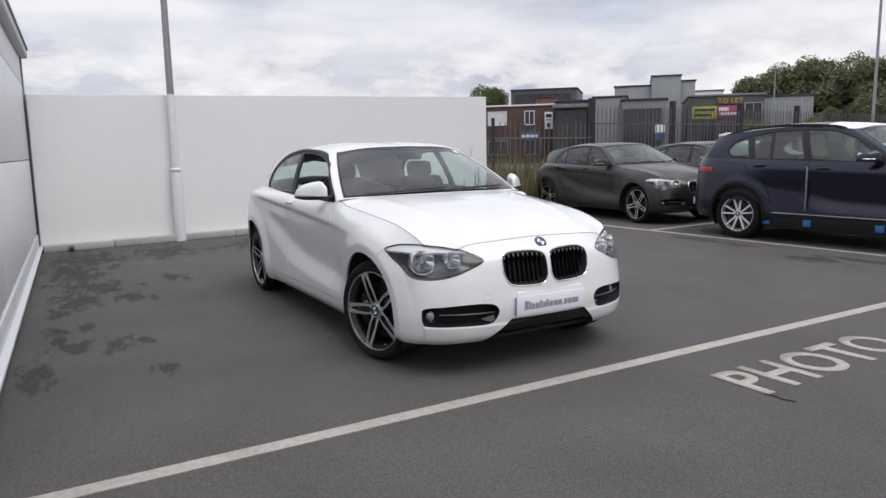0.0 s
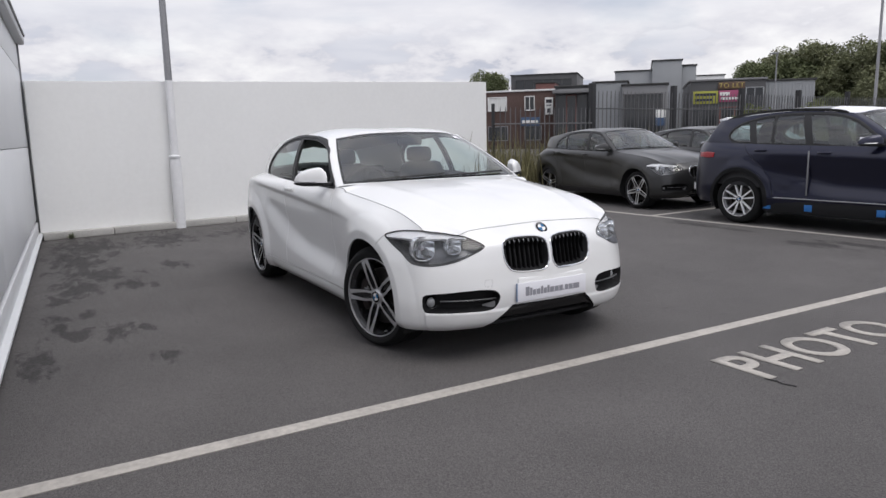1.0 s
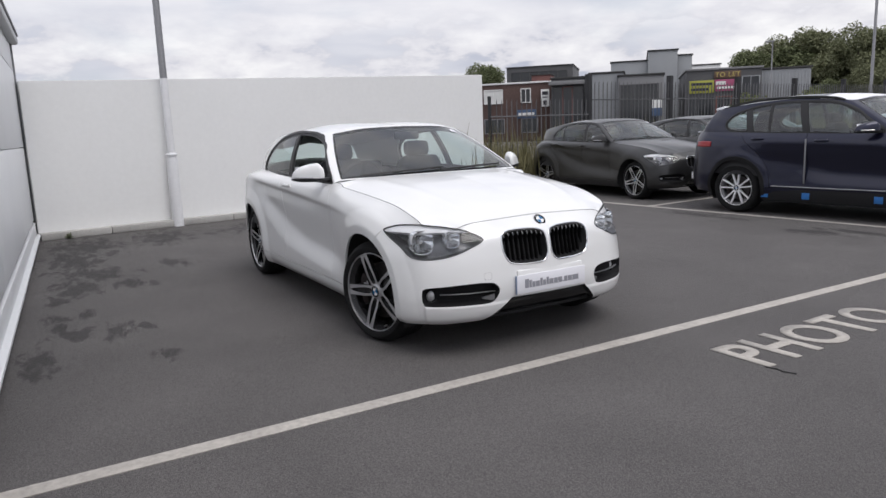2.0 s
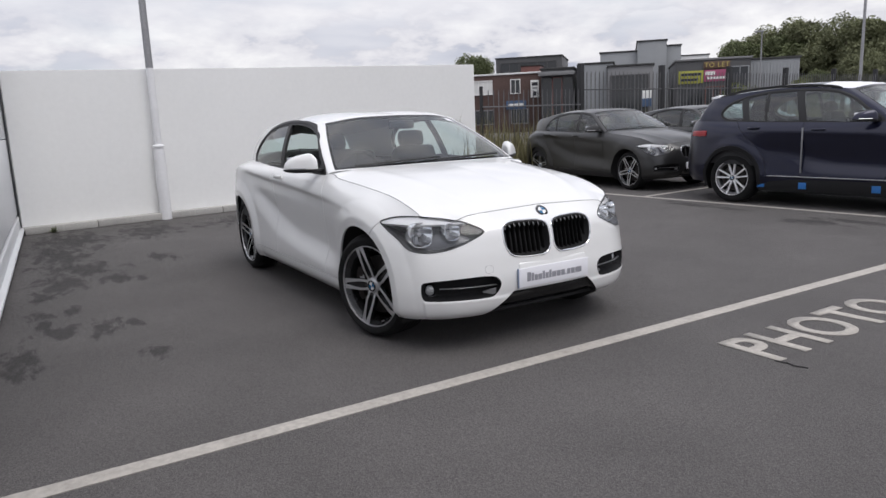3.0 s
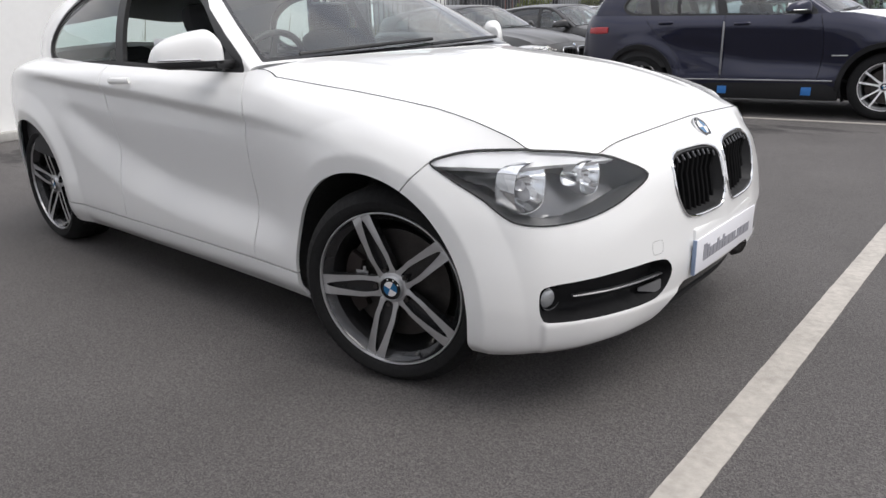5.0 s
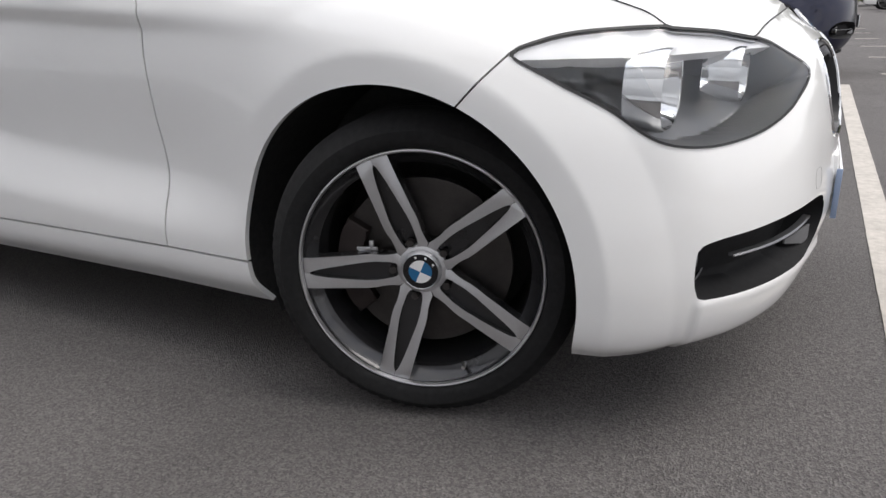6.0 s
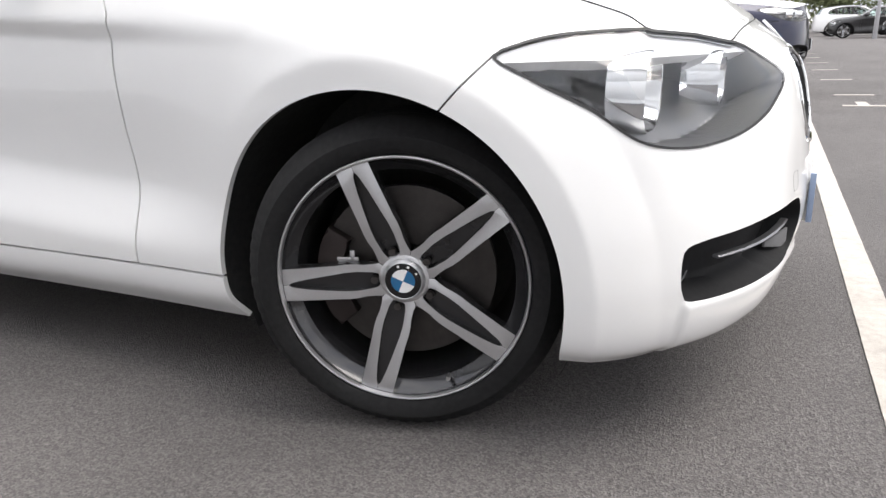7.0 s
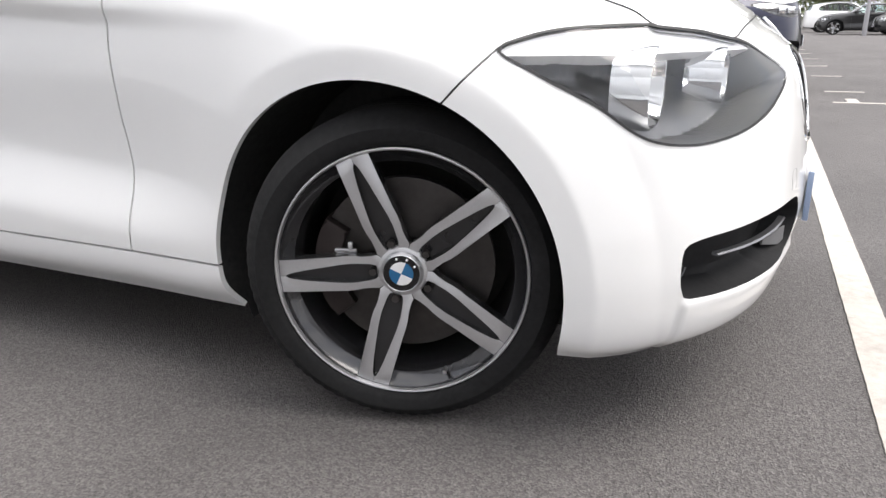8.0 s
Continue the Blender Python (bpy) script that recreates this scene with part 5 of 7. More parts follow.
def cabin(car, spec):
    """Dashboard, steering wheel, seats, floor."""
    z0, lift = .27, spec.get("lift", 0.0)
    cx = spec["cowl_mid"][0]
    rear = spec["arches"][1][0]
    part("cabin_floor", box_bm((abs(rear - cx) + .3, 1.45, .03), ((cx + rear) / 2 - .1, 0, z0 + lift), .005), INTERIOR, car)
    part("bulkhead", box_bm((.03, 1.5, .60), (cx - .10, 0, z0 + .32 + lift), .005), INTERIOR, car)
    bm = bmesh.new()
    out = [(cx - .16, .985 + lift), (cx - .34, 1.005 + lift), (cx - .47, .995 + lift), (cx - .52, .94 + lift), (cx - .50, .82 + lift), (cx - .42, .66 + lift), (cx - .12, .62 + lift)]
    out[0] = (cx - .14, spec["cowl_mid"][1] - .05)
    prism_bm(out, -.70, .70, bm, lambda a, b, h: (a, h, b), .0)
    part("dashboard", bm, INTERIOR, car, "dark dashboard")
    part("parcel_shelf", box_bm((.36, .86, .02), (rear - .30, 0, .96 + lift), .005), INTERIOR, car)
    ring = bmesh.new()
    for i in range(36):
        a = 2 * math.pi * i / 36
        c = (.185 * math.cos(a), .185 * math.sin(a))
        for j in range(8):
            b = 2 * math.pi * j / 8
            r = .185 + .015 * math.cos(b)
            ring.verts.new((r * math.cos(a), r * math.sin(a), .015 * math.sin(b)))
    ring.verts.ensure_lookup_table()
    for i in range(36):
        for j in range(8):
            ring.faces.new([ring.verts[(i % 36) * 8 + j], ring.verts[((i + 1) % 36) * 8 + j], ring.verts[((i + 1) % 36) * 8 + (j + 1) % 8], ring.verts[(i % 36) * 8 + (j + 1) % 8]])
    lathe_bm([(.001, .012), (.06, .008), (.065, -.02)], 20, "Z", ring)
    box_bm((.36, .035, .012), (0, 0, 0), .004, None, ring)
    sw = part("steering_wheel", ring, BLACK, car, "black steering wheel")
    sw.matrix_basis = Matrix.Translation((cx - .68, -.37, .93 + lift)) @ Matrix.Rotation(radians(-65), 4, "Y")
    for k, sx in enumerate(spec["seats"]):
        for sy in ((-.37, .37) if k == 0 else (-.33, .33)):
            lift = spec.get("lift", 0.0) - .13 * k
            bm = bmesh.new()
            box_bm((.50, .50, .16), (sx + .12, sy, .50 + lift), .05, None, bm)
            box_bm((.14, .48, .60), (sx - .155, sy, .81 + lift), .05, Matrix.Rotation(radians(-14), 4, "Y"), bm)
            for e in (-.21, .21):
                box_bm((.16, .08, .46), (sx - .13, sy + e, .77 + lift), .03, Matrix.Rotation(radians(-14), 4, "Y"), bm)
            for q in bm.verts:
                # the backrest narrows to rounded shoulders
                q.co.y = sy + (q.co.y - sy) * (1 - .22 * max(0, min(1, (q.co.z - .88 - lift) / .20)) ** 1.6)
            part("seat", bm, SEAT, car, "dark cloth seat")
            part("headrest", box_bm((.10, .24, .14), (sx - .255, sy, 1.165 + lift - .06 * k), .045, Matrix.Rotation(radians(-12), 4, "Y")), SEAT, car)
            for e in (-.05, .05):
                part("headrest_post", tube_bm([(sx - .235, sy + e, 1.05 + lift - .06 * k), (sx - .255, sy + e, 1.13 + lift - .06 * k)], .006, 8), CHROME, car, "chrome headrest post")
    part("interior_mirror", box_bm((.03, .22, .065), (spec["green"][0][1][0] + .06, 0, spec["green"][0][1][2] - .085), .015), BLACK, car)


def chassis(car, spec, body):
    """Wheel housings, underside, and a dark core behind the bumpers."""
    for ax, az, r in spec["arches"]:
        for sd in (1, -1):
            bm = bmesh.new()
            n = 40
            angles = [math.radians(-25 + 230 * i / n) for i in range(n + 1)]
            rows = []
            skin = []
            for a in angles:
                x, z = ax + (r + .012) * math.cos(a), az + (r + .012) * math.sin(a)
                g = body.grid[:, :, :3].reshape(-1, 3)
                g = g[np.abs(g[:, 0] - x) < .06]
                skin.append(g[np.argmin(np.hypot(g[:, 0] - x, g[:, 2] - z)), 1] - .022)
            for k, y in enumerate((0, .80, .58)):
                rows.append([bm.verts.new((ax + (r + .012) * math.cos(a), sd * (min(w, y) if k else w), az + (r + .012) * math.sin(a))) for a, w in zip(angles, skin)])
            for p, q in zip(rows, rows[1:]):
                for i in range(n):
                    bm.faces.new((p[i], p[i + 1], q[i + 1], q[i]))
            bm.faces.new(rows[-1])
            part("arch_liner", bm, LINER, car)
    x0, x1 = spec["plan"][0][0] - .14, spec["plan"][-1][0] + .14
    a, b = spec["arches"]
    zf = spec["stations"][0][1][0][1] + .01
    bm = bmesh.new()
    for lo, hi, w in ((a[0] + a[2] + .03, x0 - .06, .50), (b[0] + b[2] + .02, a[0] - a[2] - .02, .80), (x1, b[0] - b[2] - .02, .62), (x1 + .2, x0 - .2, .56)):
        box_bm((hi - lo, 2 * w, .10), ((hi + lo) / 2, 0, zf + .06), .01, None, bm)
    part("underside", bm, LINER, car)


def lamps(car, spec, body, lamp, lamp_f, extras):
    """Headlamps: lens, housing, light strip, two reflector bowls."""
    depth = lambda v, d: -d * np.clip(-lamp_f(v) / .03, 0, 1) ** .7
    for sd in (-1, 1):
        hl = new("headlight")
        hl.parent = car
        hl.empty_display_size = .05
        tagged(hl, "clear headlamp with grey housing and bright upper strip")
        flip = (lambda s: s.mirrored()) if sd < 0 else (lambda s: s)
        sheet_part("lens", flip(lamp.push(.001)), LENS, hl, "clear curved lens")
        pan = Sheet(lamp.v, lamp.f)
        pan.v = lamp.push(depth(lamp.v, .10)).v
        keep = lamp.v.copy()
        pan.v = np.column_stack([pan.v, keep[:, 2]]) if pan.v.shape[1] == 4 else pan.v
        if extras:
            house = pan
            strip = Sheet(lamp.v, lamp.f).split(lambda v: spec["lamp_top"] - v[:, 2])[0]
            strip = strip.split(lambda v: lamp_f(v) + .004)[0].push(-.006)
            sheet_part("light_strip", flip(strip), LAMP_WHITE, hl, "bright strip along the top of the lamp", .030)
        else:
            house = pan
        sheet_part("housing", flip(house), LAMP_GREY, hl, "grey lamp housing")
        edge = Sheet(lamp.v, lamp.f).split(lambda v: -lamp_f(v) - .0042)[0]
        sheet_part("lamp_seal", flip(edge.push(.0025)), BLACK, hl, "black seal round the lens")
        for (bx, by, bz), r in spec["beams"]:
            aim = Vector((1, sd * .06, -.02)).normalized()
            m = Matrix.Translation((bx, sd * by, bz)) @ aim.to_track_quat("Z", "Y").to_matrix().to_4x4()
            bowl = lathe_bm([(.008, -r * .95), (r * .30, -r * .88), (r * .55, -r * .68), (r * .76, -r * .38), (r * .90, -r * .05), (r * .96, .010)], 40, "Z")
            rim = lathe_bm([(r * .96, .008), (r * .985, .015), (r * 1.04, .016), (r * 1.08, .004), (r * 1.02, -.05)], 40, "Z")
            for q in list(bowl.verts) + list(rim.verts):
                k = (abs(q.co.x) ** 4 + abs(q.co.y) ** 4) ** .25 / max(1e-9, math.hypot(q.co.x, q.co.y))
                q.co.x, q.co.y = q.co.x / (k * .55 + .45), q.co.y / (k * .55 + .45)
            # flutes run up the bowl, as pressed reflectors have
            for i, q in enumerate(bowl.verts):
                if i % 40 % 4 == 0:
                    q.co.z += .004 * min(1, math.hypot(q.co.x, q.co.y) / r)
            o = part("reflector_bowl", bowl, REFLECTOR, hl, "fluted chrome reflector bowl", 60.0)
            o.matrix_basis = m
            o = part("reflector_rim", rim, CHROME, hl, "bright rim of the reflector")
            o.matrix_basis = m
            bulb = lathe_bm([(.0005, -.006), (r * .16, -.009), (r * .2, -.02), (r * .18, -r * .75)], 16, "Z")
            o = part("bulb_cap", bulb, SATIN, hl)
            o.matrix_basis = m


def nose(car, spec, body, kidney, kid_f, fog, fog_f, intake, intake_f, extras, plate_kind):
    """Kidney grilles, lower grilles with lamps, plate and badge."""
    for sd in (-1, 1):
        flip = (lambda s: s.mirrored()) if sd < 0 else (lambda s: s)
        gr = new("grille")
        gr.parent = car
        gr.empty_display_size = .05
        tagged(gr, "black slatted grille in a chrome frame")
        hole, frame_ = Sheet(kidney.v, kidney.f).split(lambda v: kid_f(v) + .009)
        lift = .007 * np.sin(np.pi * np.clip(-kid_f(frame_.v) / .009, 0, 1))
        sheet_part("grille_surround", flip(frame_.push(-.002)), BLACK, gr)
        ring = []
        for y, z in spline(spec["kidney"], 64, True):
            ring.append((body.front_x(y, z) + .0005, sd * y, z))
        part("grille_frame", tube_bm(ring, .0048, 8, True), CHROME, gr, "slim chrome grille frame")
        pan = hole.push(-.055 * np.clip(-(kid_f(hole.v) + .009) / .01, 0, 1))
        sheet_part("grille_back", flip(pan), BLACK, gr)
        y0, y1 = hole.v[:, 1].min(), hole.v[:, 1].max()
        n = spec["slats"]
        for k in range(n):
            y = y0 + (y1 - y0) * (k + .5) / n
            near = hole.v[np.abs(hole.v[:, 1] - y) < .014]
            if not len(near):
                continue
            za, zb = near[:, 2].min() + .001, near[:, 2].max() - .001
            bm = bmesh.new()
            rows = []
            for z in np.linspace(za, zb, 9):
                x = body.front_x(y, z) - .007 - .024 * min(1, max(0, (zb - z - .012) / .05))
                rows.append([bm.verts.new(p) for p in ((x, sd * (y - .003), z), (x + .004, sd * y, z), (x, sd * (y + .003), z), (x - .04, sd * (y + .003), z), (x - .04, sd * (y - .003), z))])
            for p, q in zip(rows, rows[1:]):
                for i in range(5):
                    bm.faces.new((p[i], p[(i + 1) % 5], q[(i + 1) % 5], q[i]))
            bm.faces.new(rows[0])
            bm.faces.new(rows[-1])
            part("slat", bm, SLAT, gr, "upright glossy black slat")
            # a silver sliver imitates the sky's highlight on the slat's upper end
            tip = zb - .004
            lean = body.front_x(y, tip - .018) - body.front_x(y, tip)
            part("slat_tip", box_bm((.005, .0045, .020), (body.front_x(y, tip - .009) - .006, sd * y, tip - .009), .001, Matrix.Rotation(math.atan2(-lean, .018), 4, "Y")), BLADE, gr, "silver sliver standing in for the highlight atop a slat")
        lg = new("lower_grille")
        lg.parent = car
        lg.empty_display_size = .05
        tagged(lg, "black lower grille with a silver blade")
        pan = fog.push(-.065 * np.clip(-fog_f(fog.v) / .012, 0, 1))
        sheet_part("grille_recess", flip(pan), CLADDING, lg)
        if extras:
            s0, s1 = fog.v[:, 3].min(), fog.v[:, 3].max()
            zmid = (fog.v[:, 2].min() + fog.v[:, 2].max()) / 2
            bm = bmesh.new()
            rows = []
            ts = np.linspace(.05, .78, 18)
            spots = [body.point(s0 + (s1 - s0) * t, zmid) for t in ts]
            fits = [np.polyfit(ts, [p[0][k] for p in spots], 3) for k in (0, 1)]
            for t, (c, nn) in zip(ts, spots):
                c = np.array([np.polyval(fits[0], t), np.polyval(fits[1], t), zmid + .002])
                c = c - nn * .020
                h = .0030 * (1 - .4 * abs(t - .5))
                rows.append([bm.verts.new((c[0] + o * nn[0], sd * (c[1] + o * nn[1]), c[2] + dz)) for o, dz in ((0, -h), (.003, 0), (0, h), (-.012, h), (-.012, -h))])
            for p, q in zip(rows, rows[1:]):
                for i in range(5):
                    bm.faces.new((p[i], p[(i + 1) % 5], q[(i + 1) % 5], q[i]))
            bm.faces.new(rows[0])
            bm.faces.new(rows[-1])
            part("blade", bm, BLADE, lg, "silver trim blade")
            # a pale fin closes the inner end below the blade
            (c0, n0), (c1, n1) = (body.point(s0 + (s1 - s0) * t, zmid) for t in (.055, .20))
            bm = bmesh.new()
            face = [c0 + np.array([0, 0, -.012]) - n0 * .016, c1 + np.array([0, 0, -.034]) - n1 * .045, c1 + np.array([0, 0, -.044]) - n1 * .045, c0 + np.array([0, 0, -.054]) - n0 * .016]
            vs = [[bm.verts.new((q[0] - o * n0[0], sd * (q[1] - o * n0[1]), q[2])) for q in face] for o in (0, .004)]
            bm.faces.new(vs[0])
            bm.faces.new(vs[1][::-1])
            for i in range(4):
                bm.faces.new((vs[0][i], vs[1][i], vs[1][(i + 1) % 4], vs[0][(i + 1) % 4]))
            bmesh.ops.recalc_face_normals(bm, faces=bm.faces)
            part("fin", bm, FIN, lg, "pale grey duct fin")
        fx, fy, fz = spec["fog_lamp"]
        aim = Vector((1, sd * .35, 0)).normalized()
        m = Matrix.Translation((fx - .004, sd * (fy - .002), fz)) @ aim.to_track_quat("Z", "Y").to_matrix().to_4x4()
        o = part("fog_lamp", lathe_bm([(.0005, .004), (.012, .003), (.024, -.002), (.031, -.008), (.031, -.03)], 24, "Z"), FOG_LENS, lg, "round clear fog lamp")
        o.matrix_basis = m
        o = part("fog_bezel", lathe_bm([(.031, -.012), (.0325, .003), (.036, .005), (.040, -.004), (.041, -.04)], 24, "Z"), GLOSS_BLACK, lg, "dark ring round the fog lamp")
        o.matrix_basis = m
    if extras and spec["res"] > .8:
        sq = []
        for a in range(20):
            q = math.pi * 2 * a / 20
            c, d = math.cos(q), math.sin(q)
            y, z = -.43 + .024 * math.copysign(abs(c) ** .5, c), .482 + .020 * math.copysign(abs(d) ** .5, d)
            sq.append((body.front_x(-y, z) - .0002, y, z))
        part("towing_eye_cover", tube_bm(sq, .0007, 6, True), SEAM, car, "thin seam of the square towing eye cover")
    deep = intake.push(-.035 * np.clip(-intake_f(intake.v) / .02, 0, 1))
    sheet_part("lower_intake", deep.both(), GLOSS_BLACK, car, "deep black lower intake")
    low = body.grid[:, 0, :3]
    low = low[(low[:, 0] > 0) & (low[:, 1] < spec["lip"] - .015)]
    for sd in (-1, 1):
        part("intake_lip", tube_bm([(x - .022, sd * y, z + .013) for x, y, z in low], .011, 8), CLADDING, car, "black lower lip")
    z0, z1 = spec["plate_z"]
    px = spec["plate_x"]
    if extras and spec["res"] > .8:
        part("plate_plinth", box_bm((.050, .50, z1 - z0 + .040), (px - .026, 0, (z0 + z1) / 2 + .012), .016), WHITE, car, "white plinth behind the plate")
    else:
        part("plate_holder", box_bm((.022, .536, z1 - z0 + .012), (px - .012, 0, (z0 + z1) / 2), .004), BLACK, car)
    pl = part("number_plate", box_bm((.006, .52, z1 - z0), (px + .003, 0, (z0 + z1) / 2), .002), PLATE_WHITE, car, "white show plate with a dark line of lettering bars")
    if plate_kind == "bars":
        y = -.22
        for k in range(7):
            w = .055
            part("lettering_bar", box_bm((.002, w, .07), (px + .0065, y + w / 2 + (.03 if k > 3 else 0), (z0 + z1) / 2), .0), INK, pl)
            y += w + .006
    else:
        y = -.203
        for k, (w, h) in enumerate(((22, 42), (13, 36), (18, 26), (22, 26), (13, 36), (18, 26), (13, 36), (24, 26), (24, 26), (22, 26), (6, 7), (20, 26), (24, 26), (38, 26))):
            w, h = w * .00126, h * .00125
            part("lettering_bar", box_bm((.0016, w, h), (px + .0066, y + w / 2, (z0 + z1) / 2 - .024 + h / 2), .0), PLATE_INK, pl)
            y += w + .0046
        part("plate_edge", box_bm((.012, .006, z1 - z0), (px, -.262, (z0 + z1) / 2), .001), PLATE_BLUE, pl)
    c, n = body.point(0.0, spec.get("badge_z", .764))
    m = Matrix.Translation(Vector(c) + Vector((.0015, 0, .001))) @ Vector((.72, 0, .69)).to_track_quat("Z", "Y").to_matrix().to_4x4()
    roundel(car, m, .041)


def mirrors(car, spec, paint, extras):
    mx, my, mz = spec["mirror"]
    for sd in (-1, 1):
        mi = new("door_mirror")
        mi.parent = car
        mi.empty_display_size = .05
        tagged(mi, "painted door mirror with a black lower half")

        def shell(name, mat, lab, mode, mi=mi, sd=sd):
            """Sections from the door outward: a domed cap over a flat base."""
            bm = bmesh.new()
            rows = []
            for t in np.linspace(0, 1, 17):
                e = 1 - abs(2 * t - 1) ** 3.2
                h = .110 * min(1, .66 + 2.2 * t) * (1 - .40 * t ** 1.7) * max(.02, 1 - t ** 7) ** .5
                dx = .072 * (.55 + .45 * e ** .6) * (1 - .18 * t)
                cx, y = mx + .055 - .135 * t, my - .085 + .180 * t
                ring = []
                for a in np.linspace(0, math.pi, 15):
                    ca, sa = math.cos(a), math.sin(a)
                    x = cx + dx * math.copysign(abs(ca) ** .7, ca)
                    if mode == "cap":
                        z = mz - .043 + h * sa ** .75
                    elif mode == "base":
                        z = mz - .046 - .026 * sa ** .6 * (.5 + .5 * e)
                        x = cx + dx * .97 * math.copysign(abs(ca) ** .7, ca)
                    ring.append(bm.verts.new((x, sd * y, z)))
                rows.append(ring)
            for p, q in zip(rows, rows[1:]):
                for i in range(14):
                    bm.faces.new((p[i], p[i + 1], q[i + 1], q[i]))
                bm.faces.new((p[0], q[0], q[-1], p[-1]))
            bm.faces.new(rows[0])
            bm.faces.new(rows[-1])
            return part(name, bm, mat, mi, lab)

        shell("mirror_cap", paint, "", "cap")
        shell("mirror_base", BLACK, "black lower mirror shell", "base")
        if extras:
            pts = []
            for t in np.linspace(.42, .99, 14):
                e = 1 - abs(2 * t - 1) ** 3.2
                pts.append((mx + .055 - .135 * t + .072 * (.55 + .45 * e ** .6) * (1 - .18 * t) * 1.0, sd * (my - .085 + .180 * t), mz - .037))
            part("indicator", tube_bm(pts, .0048, 6), SATIN, mi, "thin indicator strip")
        bm = box_bm((.085, .13, .030), (mx + .055, sd * (my - .115), mz - .058), .010)
        part("mirror_stalk", bm, BLACK, mi)
        g = box_bm((.004, .15, .075), (mx - .060, sd * (my + .005), mz + .0), .002, Matrix.Rotation(radians(sd * 38), 4, "Z"))
        part("mirror_glass", g, CHROME, mi, "mirror glass")


DOUBLE = dict(tyre=.324, rim=.252, width=.225, hub=.044, lip=.241, spokes=5, kind="double", face=MACHINED, dark=RIM_DARK)
HATCH["wheel"] = DOUBLE
HATCH["spoke_turn"] = (38.5, 20.0)
white_car, white_body = build_car("white_hatchback", "white three-door hatchback with front wheels turned and driver window open", HATCH, WHITE, Matrix.Identity(4), steer=16.0)

# ---- the other cars ----
def variant(base, **changes):
    out = dict(base)
    out.update(changes)
    return out


FIVE = variant(HATCH, res=.45, open_window=False, spoke_turn=(50.0, 10.0), handles=[(-1.45, .915), (-2.30, .935)],
               pillars=[(-1.42, -1.49, .07), (-2.12, -2.25, .05)],
               door_lines=[HATCH["door_lines"][0], [(-1.50, 1.15), (-1.49, .95), (-1.47, .7), (-1.47, .5), (-1.47, .15)],
                           [(-2.62, 1.15), (-2.52, .95), (-2.36, .80), (-2.22, .62), (-2.15, .45), (-2.15, .15)]])
grey_car, _ = build_car("grey_hatchback", "dark grey five-door hatchback parked behind a white line", FIVE, GREY_PAINT, pose(-4.69, 7.17, 0, 0, 0, -4.3), plate_kind="bars", glass_mats=(PARKED_SCREEN, PARKED_SIDE))
second_grey = build_car("grey_hatchback", "dark grey hatchback parked beyond the nearer grey car", FIVE, GREY_PAINT, pose(-4.45, 9.75, 0, 0, 0, -4.0), plate_kind="bars", extras=False, glass_mats=(PARKED_SCREEN, PARKED_SIDE))[0]

